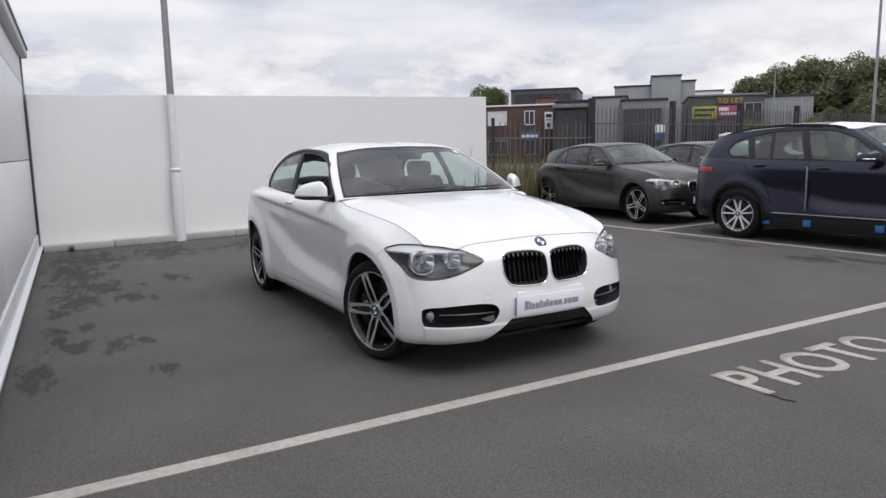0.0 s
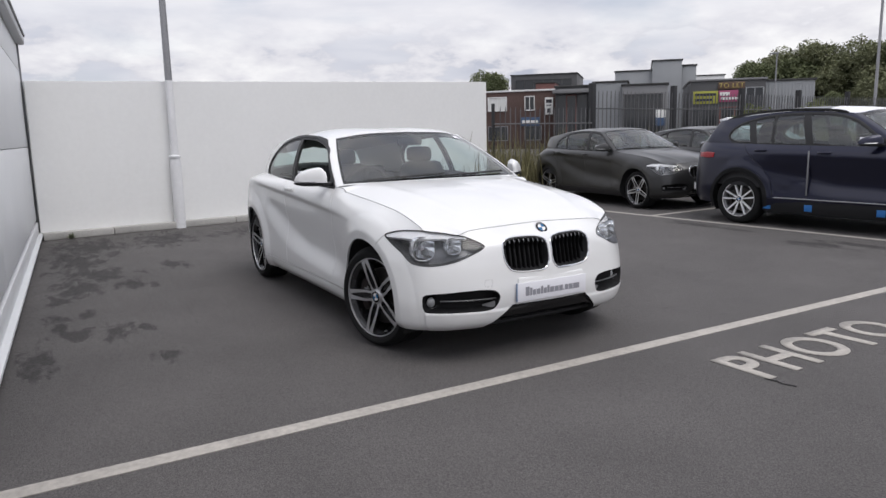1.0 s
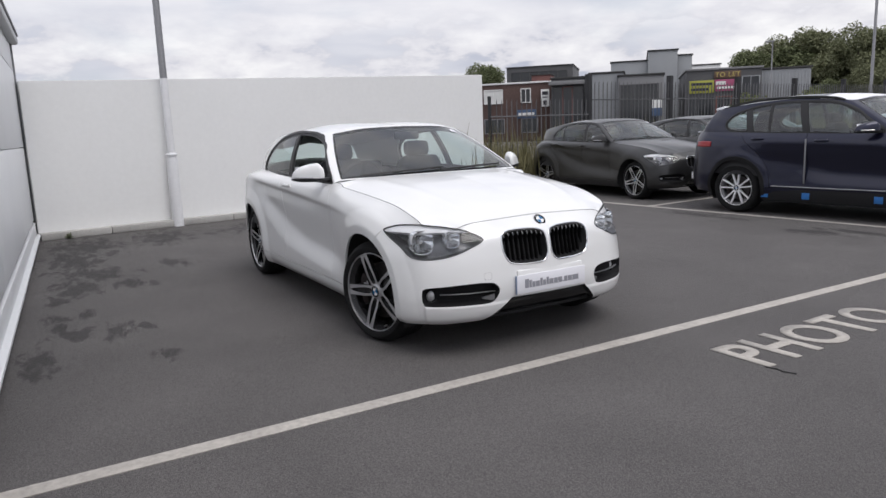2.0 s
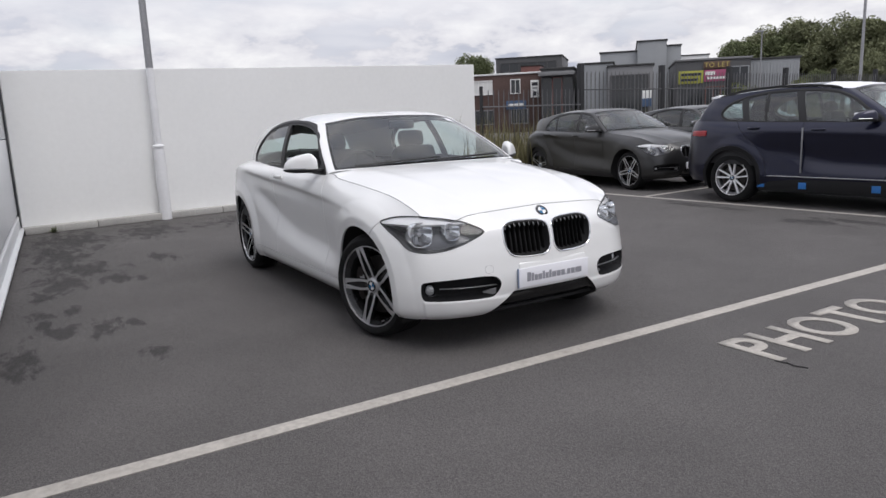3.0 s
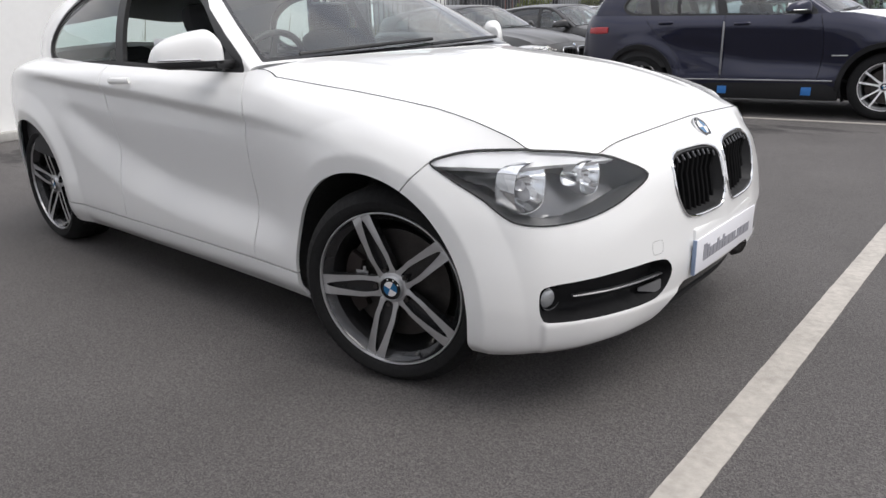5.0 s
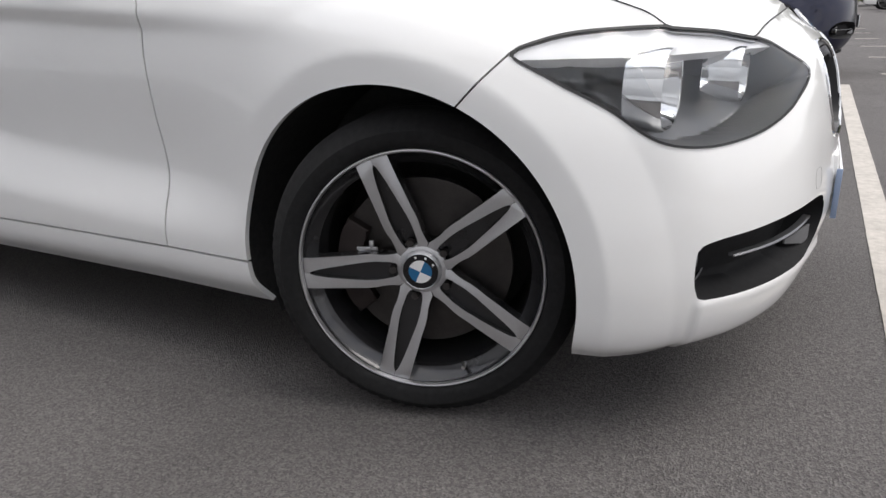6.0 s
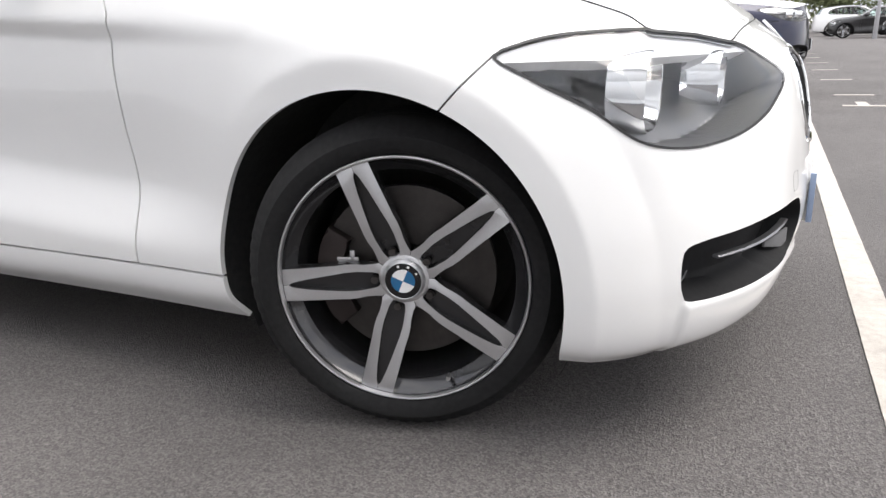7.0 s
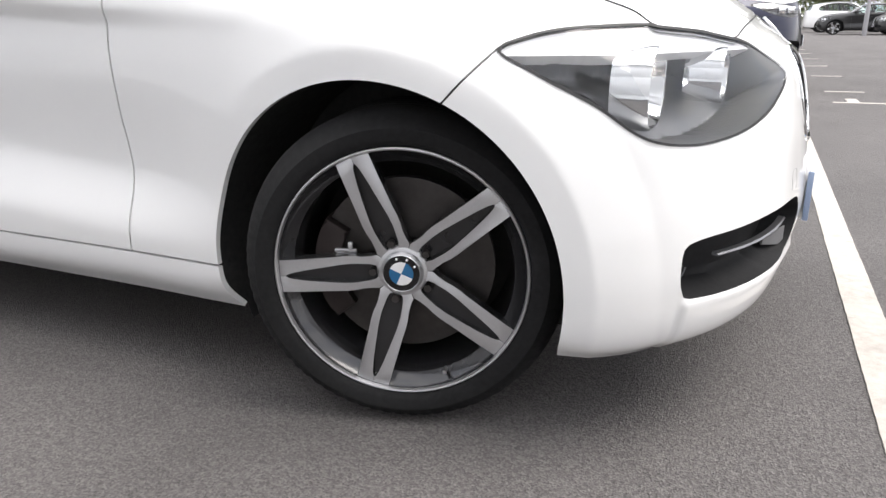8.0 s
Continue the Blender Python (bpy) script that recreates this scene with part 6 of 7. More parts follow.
SUV_WHEEL = dict(tyre=.345, rim=.245, width=.225, hub=.045, lip=.235, spokes=10, kind="plain", face=RIM_SILVER, dark=RIM_SHADE)
SUV = dict(
    plan=[(.89, 0), (.885, .2), (.855, .40), (.79, .58), (.68, .73), (.52, .835), (.32, .88), (.12, .902), (-.05, .910), (-.4, .905), (-.8, .895), (-1.4, .893), (-2.0, .898), (-2.4, .907),
          (-2.7, .910), (-3.05, .89), (-3.3, .83), (-3.48, .70), (-3.58, .45), (-3.61, 0)],
    stations=[
        ((.89, 0), [(.09, .24), (.05, .29), (.015, .38), (0, .48), (.006, .60), (.02, .72), (.04, .86), (.075, .985)]),
        ((.855, .40), [(.09, .24), (.05, .29), (.01, .38), (0, .48), (.006, .60), (.02, .72), (.045, .85), (.085, .965)]),
        ((.68, .73), [(.08, .24), (.03, .29), (.004, .38), (0, .48), (.008, .60), (.025, .71), (.055, .82), (.11, .935)]),
        ((.32, .88), [(.05, .25), (.012, .30), (0, .40), (0, .52), (.005, .64), (.014, .76), (.04, .87), (.115, .975)]),
        ((-.05, .910), [(.03, .25), (.004, .32), (0, .44), (0, .58), (.002, .70), (.010, .81), (.04, .92), (.125, 1.015)]),
        ((-.56, .90), [(.06, .24), (.014, .30), (.005, .38), (.016, .52), (.014, .72), (.002, .90), (.03, 1.01), (.088, 1.095)]),
        ((-.80, .895), [(.06, .24), (.012, .30), (.004, .38), (.020, .52), (.017, .74), (0, .93), (.022, 1.02), (.055, 1.085)]),
        ((-2.0, .898), [(.06, .24), (.012, .30), (0, .38), (.020, .52), (.016, .76), (0, .98), (.026, 1.05), (.065, 1.105)]),
        ((-2.7, .910), [(.03, .26), (.01, .34), (0, .46), (0, .60), (.002, .76), (.010, .95), (.05, 1.06), (.10, 1.125)]),
        ((-3.3, .83), [(.06, .28), (.02, .36), (0, .48), (0, .62), (.01, .80), (.03, .97), (.06, 1.07), (.10, 1.14)]),
        ((-3.61, 0), [(.08, .30), (.02, .36), (0, .48), (0, .62), (.02, .80), (.04, .97), (.06, 1.07), (.075, 1.15)])],
    arches=((-.06, .345, .405), (-2.67, .345, .405)), axles=(-.06, -2.67), wheel_z=.345, track=(.868, .868),
    bonnet_corner=(.72, .69), cowl=(-.56, .90), cowl_mid=(-.42, 1.11), bonnet_mid=[(.81, .985), (.5, 1.035), (.2, 1.07), (-.1, 1.09), (-.42, 1.11)],
    green=[((-.44, 0, 1.10), (-1.12, 0, 1.545)), ((-.49, .42, 1.095), (-1.15, .36, 1.535)), ((-.60, .77, 1.08), (-1.25, .60, 1.50)),
           ((-.74, .825, 1.065), (-1.36, .655, 1.51)), ((-1.4, .825, 1.065), (-1.78, .675, 1.545)), ((-2.1, .82, 1.08), (-2.25, .67, 1.54)),
           ((-2.75, .80, 1.10), (-2.75, .645, 1.50)), ((-3.2, .70, 1.11), (-3.1, .60, 1.46)), ((-3.45, .55, 1.12), (-3.2, .50, 1.45)), ((-3.54, 0, 1.13), (-3.26, 0, 1.47))],
    roof_mid=[(-1.12, 1.545), (-1.45, 1.58), (-1.9, 1.598), (-2.5, 1.585), (-3.0, 1.53), (-3.26, 1.47)],
    windows=[(-.78, 1.095), (-.98, 1.24), (-1.18, 1.385), (-1.42, 1.475), (-1.8, 1.505), (-2.3, 1.492), (-2.62, 1.435), (-2.84, 1.35), (-2.93, 1.24), (-2.86, 1.165), (-2.4, 1.118), (-1.7, 1.105)],
    pillars=[(-1.64, -1.74, .10), (-2.20, -2.23, .045), (-2.42, -2.52, .10)],
    door_lines=[[(-.76, 1.2), (-.72, 1.05), (-.68, .92), (-.66, .72), (-.68, .5), (-.70, .38), (-.70, .15)], [(-1.70, 1.2), (-1.70, .9), (-1.70, .15)],
                [(-2.70, 1.2), (-2.55, 1.0), (-2.34, .82), (-2.20, .62), (-2.16, .45), (-2.16, .15)]],
    wing_seam=(.150, .72), sill=.385, open_window=False, lamp_top=.90,
    lamp=[(.30, .86, .93), (.47, .80, .945), (.65, .71, .935), (.77, .58, .91), (.82, .46, .885), (.825, .44, .84), (.77, .60, .80), (.67, .73, .80), (.52, .82, .83), (.38, .87, .885)],
    fog=[(.58, .80, .42), (.58, .80, .50), (.67, .73, .56), (.77, .62, .56), (.85, .42, .52), (.85, .42, .44), (.77, .62, .40), (.67, .73, .40)],
    lip=.55, kidney=[(.02, .85), (.03, .905), (.10, .925), (.22, .925), (.32, .91), (.345, .87), (.33, .76), (.30, .715), (.20, .70), (.10, .70), (.04, .71), (.022, .75)],
    hollow=([(-.4, .46), (-1.4, .50), (-2.2, .60), (-2.4, .75)], [(-.35, .90), (-.80, .93), (-2.0, .98), (-2.6, 1.0)], (.010, .022)),
    slats=9, beams=[((.62, .70, .868), .040), ((.72, .57, .868), .034)], fog_lamp=(.65, .74, .48), plate_z=(.50, .611), plate_x=.896, badge_z=.955, lift=.12,
    mirror=(-.92, .96, 1.165), handles=[(-1.50, 1.005), (-2.36, 1.035)], seats=(-1.35, -2.2), wheel=SUV_WHEEL, spoke_turn=(12.0, 22.0), res=.5, roof_paint=BLUE_PAINT)
FILM = material("white_transport_film", (0.78, 0.78, 0.80), rough=0.42, stain=.05, stain_scale=2.5, bump=.12, bump_scale=14)
suv, suv_body = build_car("blue_suv", "dark blue SUV with white protective film on bonnet and roof", SUV, BLUE_PAINT, pose(.12, 7.07, 0, 0, 0, 5.0), category="car", plate_kind="bars", glass_mats=(PARKED_SCREEN, PARKED_SIDE))


def suv_details(car):
    # film on the bonnet and the front of the roof, film on the spoiler
    for o in list(car.children):
        if o.name.startswith("bonnet") and "gap" not in o.name:
            sh = o.data.copy()
            f = new("bonnet_film", sh)
            sh.materials.clear()
            sh.materials.append(FILM)
            n = [v.normal.copy() for v in sh.vertices]
            for v, k in zip(sh.vertices, n):
                v.co += k * .003
            f.parent = car
            tagged(f, "white protective film over the bonnet")
        if o.name.startswith("roof"):
            sh = o.data.copy()
            bm = bmesh.new()
            bm.from_mesh(sh)
            bmesh.ops.delete(bm, geom=[q for q in bm.faces if q.calc_center_median().x < -1.62 and q.calc_center_median().x > -3.05], context="FACES")
            bm.normal_update()
            for v in bm.verts:
                v.co += v.normal * .003
            bm.to_mesh(sh)
            bm.free()
            sh.materials.clear()
            sh.materials.append(FILM)
            f = new("roof_film", sh)
            f.parent = car
            tagged(f, "white protective film on the roof ends")
    for sd in (-1, 1):
        bm = bmesh.new()
        pts = [(-1.34, .655, 1.515), (-1.42, .66, 1.545), (-1.8, .672, 1.58), (-2.3, .665, 1.578), (-2.75, .64, 1.54), (-3.05, .60, 1.475)]
        c = spline(pts, 30)
        rows = []
        for x, y, z in c:
            rows.append([bm.verts.new((x, sd * (y + a), z + b)) for a, b in ((-.010, -.034), (.012, -.034), (.012, .000), (-.010, .000))])
        for p, q in zip(rows, rows[1:]):
            for i in range(4):
                bm.faces.new((p[i], p[(i + 1) % 4], q[(i + 1) % 4], q[i]))
        bm.faces.new(rows[0])
        bm.faces.new(rows[-1])
        part("roof_rail", bm, GLOSS_BLACK, car, "black roof rail")
        part("sill_cladding", box_bm((1.78, .06, .19), (-1.36, sd * .866, .285), .02), CLADDING, car, "black plastic sill cladding")
        part("sill_trim", box_bm((1.6, .012, .012), (-1.34, sd * .899, .40), .003), SATIN, car, "thin satin sill trim")
        skin = suv_body.grid[:, :, :3].reshape(-1, 3)
        for ax, az, r in SUV["arches"]:
            bm = bmesh.new()
            rows = []
            for k in range(41):
                a = radians(-18 + 216 * k / 40)
                ring = []
                for rr, o in ((r - .006, -.03), (r - .006, .010), (r + .044, .011), (r + .050, -.004)):
                    x, z = ax + rr * math.cos(a), az + rr * math.sin(a)
                    q = skin[np.argsort(np.hypot(skin[:, 0] - x, skin[:, 2] - z))[:4]]
                    ring.append(bm.verts.new((x, sd * (max(.5, q[:, 1].mean()) + o), z)))
                rows.append(ring)
            for p, q in zip(rows, rows[1:]):
                for i in range(3):
                    bm.faces.new((p[i], p[i + 1], q[i + 1], q[i]))
            part("arch_cladding", bm, CLADDING, car, "black plastic wheel arch trim")
        bm = bmesh.new()
        # tail lamp wraps the rear corner
        rows = []
        for k in range(13):
            run = suv_body.along(-3.10, .88) + .30 * k / 12
            h = .048 - .0012 * abs(k - 5)
            ring = []
            for z, o in ((.965 - h, -.01), (.965 - h + .012, .010), (.965, .014), (.965 + h - .012, .010), (.965 + h, -.01)):
                c, n = suv_body.point(run, z)
                q = c + n * o
                ring.append(bm.verts.new((q[0], sd * q[1], z)))
            rows.append(ring)
        for p, q in zip(rows, rows[1:]):
            for i in range(4):
                bm.faces.new((p[i], p[i + 1], q[i + 1], q[i]))
        bm.faces.new(rows[0])
        bm.faces.new(rows[-1])
        part("tail_lamp", bm, RED_LENS, car, "red tail lamp")
        for k in range(3):
            x = (-2.22, -1.66, -.78)[k]
            part("blue_tape", box_bm((.10, .006, .085), (x, sd * .896, .285), .002), TAPE, car, "square of blue masking tape")
    part("spoiler_film", box_bm((.15, 1.06, .035), (-3.17, 0, 1.472), .015, Matrix.Rotation(radians(-12), 4, "Y")), FILM, car, "white film on the roof spoiler")
    part("door_edge_strip", box_bm((.022, .004, .58), (-1.695, -.893, .74), .001), GREY_TRIM, car, "pale protective strip on the door edge")
    part("side_badge", box_bm((.15, .003, .012), (-.50, -.903, .66), .001), SATIN, car, "small silver lettering bar")


suv_details(suv)

# ---- bay lines and cars further off ----
for k in range(9):
    y = 7.0 + 2.4 * k
    paint_line("bay_line", (1.33, y), (1.72, y), .09)
paint_line("bay_line", (1.32, 5.84), (4.6, 5.78), .09)
paint_line("bay_mark", (1.51, 5.88), (1.51, 6.22), .10, "short worn white mark on asphalt")

FAR_WHITE = build_car("white_estate", "white estate car parked at the far side of the car park", variant(SUV, res=.28), WHITE, pose(6.3, 43.5, 0, 0, 0, 2), group="cars at the far edge", extras=False, plate_kind="bars")[0]
FAR_BLACK = build_car("black_saloon", "black car parked at the far side of the car park", variant(FIVE, res=.28), BLACK_PAINT, pose(3.8, 37.8, 0, 0, 0, 178), group="cars at the far edge", extras=False, plate_kind="bars")[0]
copy_thing(FAR_BLACK, pose(6.0, 36.2, 0, 0, 0, 182))
tagged(copy_thing(FAR_WHITE, pose(.5, 26.0, 0, 0, 0, 4)), "white car in the row beyond the blue one", group="cars in the middle row")
FAR_SILVER = build_car("silver_hatchback", "silver hatchback in the row beyond the blue car", variant(FIVE, res=.28), SILVER_PAINT, pose(-.6, 12.4, 0, 0, 0, 4), group="cars in the middle row", extras=False, plate_kind="bars")[0]
tagged(copy_thing(FAR_WHITE, pose(.35, 16.5, 0, 0, 0, 3)), "white car in the row beyond the blue one", group="cars in the middle row")
tagged(copy_thing(FAR_SILVER, pose(.7, 21.5, 0, 0, 0, 3)), "silver car in the row beyond the blue one", group="cars in the middle row")
tagged(copy_thing(FAR_SILVER, pose(-5.5, 12.6, 0, 0, 0, -3)), "silver hatchback behind the grey cars", group="cars in the middle row")

# ---- fence, grass, trees ----
FENCE = material("dark_painted_steel", (0.016, 0.016, 0.018), rough=0.55, metal=.2, grain=.1, island=.15)
GRASS = material("dry_tall_grass", (0.17, 0.155, 0.075), rough=0.9, grain=.3, grain_scale=3, stain=.3, stain_scale=.8)
LEAF = material("tree_leaves", (0.125, 0.145, 0.065), rough=0.75, grain=.45, grain_scale=1.2, stain=.3, stain_scale=.25)
LEAF2 = material("willow_leaves", (0.155, 0.165, 0.085), rough=0.75, grain=.45, grain_scale=1.2, stain=.3, stain_scale=.25)
BUSH = material("light_shrub_leaves", (0.11, 0.13, 0.03), rough=0.75, grain=.4, grain_scale=2, stain=.2)
PALE = material("weathered_steel_pale", (0.13, 0.13, 0.135), rough=0.6, metal=.2, grain=.15, island=.25)
BARK = material("tree_bark", (0.09, 0.07, 0.055), rough=0.95, grain=.3, grain_scale=12, bump=.4, bump_scale=30)


def fence():
    f = thing("palisade_fence", "dark steel palisade fence in front of long grass", "fence", None)
    a, step = Vector((-8.86, 3.17, 0)), Vector((-.218, 3.117, 0))
    n = step.normalized()
    ang = math.degrees(math.atan2(step.y, step.x))
    pale_mesh = post_mesh = rail_mesh = None
    for k in range(1, 13):
        p = a + step * k
        if post_mesh is None:
            o = part("post", box_bm((.06, .06, 2.0), (0, 0, 1.0), .006), FENCE, f)
            post_mesh = False
        elif post_mesh is False:
            o = part("post", box_bm((.13, .13, 2.52), (0, 0, 1.26), .006), FENCE, f)
            post_mesh = o.data
        else:
            o = new("post", post_mesh)
            o.parent = f
        o.matrix_basis = pose(p.x, p.y, 0, 0, 0, ang)
        if k == 12:
            break
        for z in ((.45, 1.90) if k > 1 else (.45, 1.55)):
            if rail_mesh is None:
                o = part("rail", box_bm((3.12, .045, .028), (1.56, -.04, 0), .004), PALE, f)
                rail_mesh = o.data
            else:
                o = new("rail", rail_mesh)
                o.parent = f
            o.matrix_basis = pose(p.x, p.y, z, 0, 0, ang)
        for j in range(1, 21):
            q = p + step * (j / 21)
            if pale_mesh is None:
                bm = prism_bm([(-.008, 0), (.008, 0), (.008, 2.17), (.005, 2.23), (0, 2.29), (-.005, 2.23), (-.008, 2.17)], -.008, .008, None, lambda a_, b_, h: (a_, h - .065 - (.010 if abs(a_) < .001 else 0), b_ + .05))
                o = part("pale", bm, PALE, f)
                pale_mesh = o.data
            else:
                o = new("pale", pale_mesh)
                o.parent = f
            o.matrix_basis = pose(q.x, q.y, 0 if k > 1 else -.42, 0, 0, ang)


fence()


def grass():
    rnd = random.Random(5)
    verts, faces = [], []
    for _ in range(15000):
        s = rnd.uniform(-.5, 11.5)
        off = rnd.gauss(.1, .55)
        x, y = -8.78 - .17 * s - off, 3.5 + 2.42 * s + off * .1
        h = rnd.uniform(.45, 1.25) * (1.0 if rnd.random() < .8 else 1.25)
        a = rnd.uniform(0, 6.28)
        w = rnd.uniform(.006, .016)
        lx, ly = rnd.gauss(0, .16), rnd.gauss(0, .16)
        c, d = math.cos(a) * w, math.sin(a) * w
        i = len(verts)
        verts += [(x - c, y - d, 0), (x + c, y + d, 0), (x + c * .8 + lx * .4, y + d * .8 + ly * .4, h * .6), (x - c * .8 + lx * .4, y - d * .8 + ly * .4, h * .6), (x + lx, y + ly, h)]
        faces += [(i, i + 1, i + 2, i + 3), (i + 3, i + 2, i + 4)]
    o = link_mesh("long_grass", verts, faces, GRASS, None, smooth=False)
    tagged(o, "long dry yellow-green grass along the fence", "grass", kind="stuff")


grass()


def leaf_cloud(rnd, blobs, count, size):
    verts, faces = [], []
    total = sum(b[3] ** 2 for b in blobs)
    for cx, cy, cz, r in blobs:
        for _ in range(int(count * r * r / total)):
            d = Vector((rnd.gauss(0, 1), rnd.gauss(0, 1), rnd.gauss(0, 1))).normalized()
            k = r * rnd.uniform(.55, 1.06) * (1 + .25 * noise.noise(d * 2.2 + Vector((cx, cy, cz))))
            p = Vector((cx, cy, cz)) + Vector((d.x * k, d.y * k, d.z * k * .9))
            if p.z < .3:
                continue
            s = size * rnd.uniform(.5, 1.2)
            u = Vector((rnd.gauss(0, 1), rnd.gauss(0, 1), rnd.gauss(0, .7))).normalized()
            w = u.cross(Vector((rnd.gauss(0, 1), rnd.gauss(0, 1), rnd.gauss(0, 1)))).normalized()
            i = len(verts)
            verts += [tuple(p - u * s), tuple(p + w * s * .45), tuple(p + u * s), tuple(p - w * s * .45)]
            faces += [(i, i + 1, i + 2, i + 3)]
    return verts, faces


def far_hedge():
    rnd = random.Random(11)
    blobs = [(-14 + 1.9 * k + rnd.uniform(-.6, .6), 56.5 + rnd.uniform(-.8, .8) + .05 * k, rnd.uniform(.9, 3.4), rnd.uniform(1.2, 1.9)) for k in range(34)]
    blobs += [(-14 + 1.9 * k + rnd.uniform(-.6, .6), 57.5, rnd.uniform(.6, 1.2), 1.6) for k in range(34)]
    v, f = leaf_cloud(rnd, blobs, 42000, .17)
    o = link_mesh("far_hedge", v, f, LEAF, None, smooth=False)
    tagged(o, "dark green hedge along the far edge of the car park", "hedge", kind="stuff")


far_hedge()


def tree(name, at, height, spread, mat, seed, label, count=5200, leaf=.17):
    rnd = random.Random(seed)
    t = thing(name, label, "tree", pose(*at, 0, 0, rnd.uniform(0, 360)), group="")
    bm = bmesh.new()

    def limb(p, d, r, length, depth):
        rows = []
        n = 5
        for i in range(n + 1):
            q = p + d * (length * i / n) + Vector((rnd.gauss(0, .02), rnd.gauss(0, .02), 0)) * length * (i / n)
            rr = r * (1 - .55 * i / n)
            sx = d.orthogonal().normalized()
            sy = d.cross(sx).normalized()
            rows.append([bm.verts.new(q + (sx * math.cos(a) + sy * math.sin(a)) * rr) for a in (0, 1.047, 2.094, 3.142, 4.189, 5.236)])
        for a, b in zip(rows, rows[1:]):
            for i in range(6):
                bm.faces.new((a[i], a[(i + 1) % 6], b[(i + 1) % 6], b[i]))
        end = p + d * length
        if depth:
            for _ in range(3):
                nd = (d + Vector((rnd.gauss(0, .5), rnd.gauss(0, .5), rnd.uniform(-.1, .4)))).normalized()
                limb(p + d * length * rnd.uniform(.6, .98), nd, r * .5, length * .7, depth - 1)

    limb(Vector((0, 0, 0)), Vector((0, 0, 1)), height * .028, height * .42, 2)
    part("trunk", bm, BARK, t, "rough brown trunk and limbs")
    blobs = []
    for _ in range(30):
        a, k = rnd.uniform(0, 6.28), rnd.uniform(0, 1) ** .6
        z = height * rnd.uniform(.32, .88)
        lim = spread * (1 - abs(z / height - .52) * 1.1)
        blobs.append((lim * .75 * k * math.cos(a), lim * .75 * k * math.sin(a), z, spread * rnd.uniform(.20, .36)))
    v, f = leaf_cloud(rnd, blobs, count, leaf)
    link_mesh("crown", v, f, mat, t, "uneven leafy crown", smooth=False)
    return t


# ---- town beyond the fence: places along and across the view from the car park ----
TOWN_EYE, TOWN_AZ = Vector((3.961, -2.612, 0)), radians(134.0)
TOWN_D, TOWN_R = Vector((math.cos(TOWN_AZ), math.sin(TOWN_AZ), 0)), Vector((math.sin(TOWN_AZ), -math.cos(TOWN_AZ), 0))


def town_pose(u, d, z=0.0):
    """A place whose x runs across the view, y away from the car park."""
    p = TOWN_EYE + TOWN_R * u + TOWN_D * d
    return pose(p.x, p.y, z, 0, 0, math.degrees(TOWN_AZ) - 90)


BRICK = material("dark_red_brick", (0.085, 0.053, 0.046), rough=0.9, grain=.25, grain_scale=9, stain=.15, stain_scale=.6)
PALE_CLAD = material("pale_grey_cladding", (0.29, 0.30, 0.31), rough=0.5, metal=.2, stain=.06, stain_scale=.5, grain=.04)
MID_CLAD = material("mid_grey_cladding", (0.20, 0.20, 0.205), rough=0.6, stain=.08, stain_scale=.5, grain=.05)
DARK_CLAD = material("dark_grey_cladding", (0.07, 0.07, 0.073), rough=0.6, stain=.1, stain_scale=.5, grain=.08)
ROOF_FELT = material("dark_roof", (0.05, 0.05, 0.05), rough=0.9, grain=.15)
WINDOW_DARK = material("dark_window_glass", (0.03, 0.033, 0.037), rough=0.08, stain=.1)
FRAME_WHITE = material("white_window_frame", (0.75, 0.75, 0.74), rough=0.5, stain=.05)
SIGN_WHITE = material("white_sign_board", (0.72, 0.72, 0.70), rough=0.5, stain=.05)
SIGN_BLUE = material("blue_shop_fascia", (0.05, 0.09, 0.17), rough=0.5, stain=.1)
SIGN_LIME = material("yellow_green_banner", (0.33, 0.33, 0.05), rough=0.6, stain=.15)
SIGN_MAGENTA = material("magenta_banner", (0.34, 0.07, 0.15), rough=0.6, stain=.15)
SIGN_LETTER = material("gold_letters", (0.50, 0.40, 0.12), rough=0.5, stain=.05)
SIGN_GOLD = material("dark_gold_banner", (0.12, 0.075, 0.05), rough=0.6, stain=.15)
RED_BROWN = material("red_brown_frame", (0.17, 0.07, 0.06), rough=0.6, stain=.1)


def block(name, label, d, u0, u1, z1, deep, wall, roof=ROOF_FELT, parapet=None):
    b = thing(name, label, "building", town_pose((u0 + u1) / 2, d))
    w = u1 - u0
    part("wall", box_bm((w, deep, z1), (0, deep / 2, z1 / 2), .02), wall, b)
    part("roof", box_bm((w + .2, deep + .2, .14), (0, deep / 2, z1 + .07), .02), parapet or roof, b)
    b["mid"] = (u0 + u1) / 2
    return b


def pane_on(b, mid, u0, u1, z0, z1, bars=1, frame_mat=FRAME_WHITE, glass_mat=WINDOW_DARK):
    w = new("window")
    w.parent = b
    w.empty_display_size = .1
    x0, x1 = u0 - mid, u1 - mid
    part("pane", box_bm((x1 - x0 - .05, .03, z1 - z0 - .05), ((x0 + x1) / 2, -.012, (z0 + z1) / 2), .0), glass_mat, w)
    bm = bmesh.new()
    t = .07
    for q in (x0, x1):
        box_bm((t, .14, z1 - z0 + t), (q, -.02, (z0 + z1) / 2), .008, None, bm)
    for q in (z0, z1):
        box_bm((x1 - x0, .13, t), ((x0 + x1) / 2, -.02, q), .008, None, bm)
    for k in range(1, bars + 1):
        box_bm((t * .7, .11, z1 - z0), (x0 + (x1 - x0) * k / (bars + 1), -.02, (z0 + z1) / 2), .006, None, bm)
    part("frame", bm, frame_mat, w)
    return w


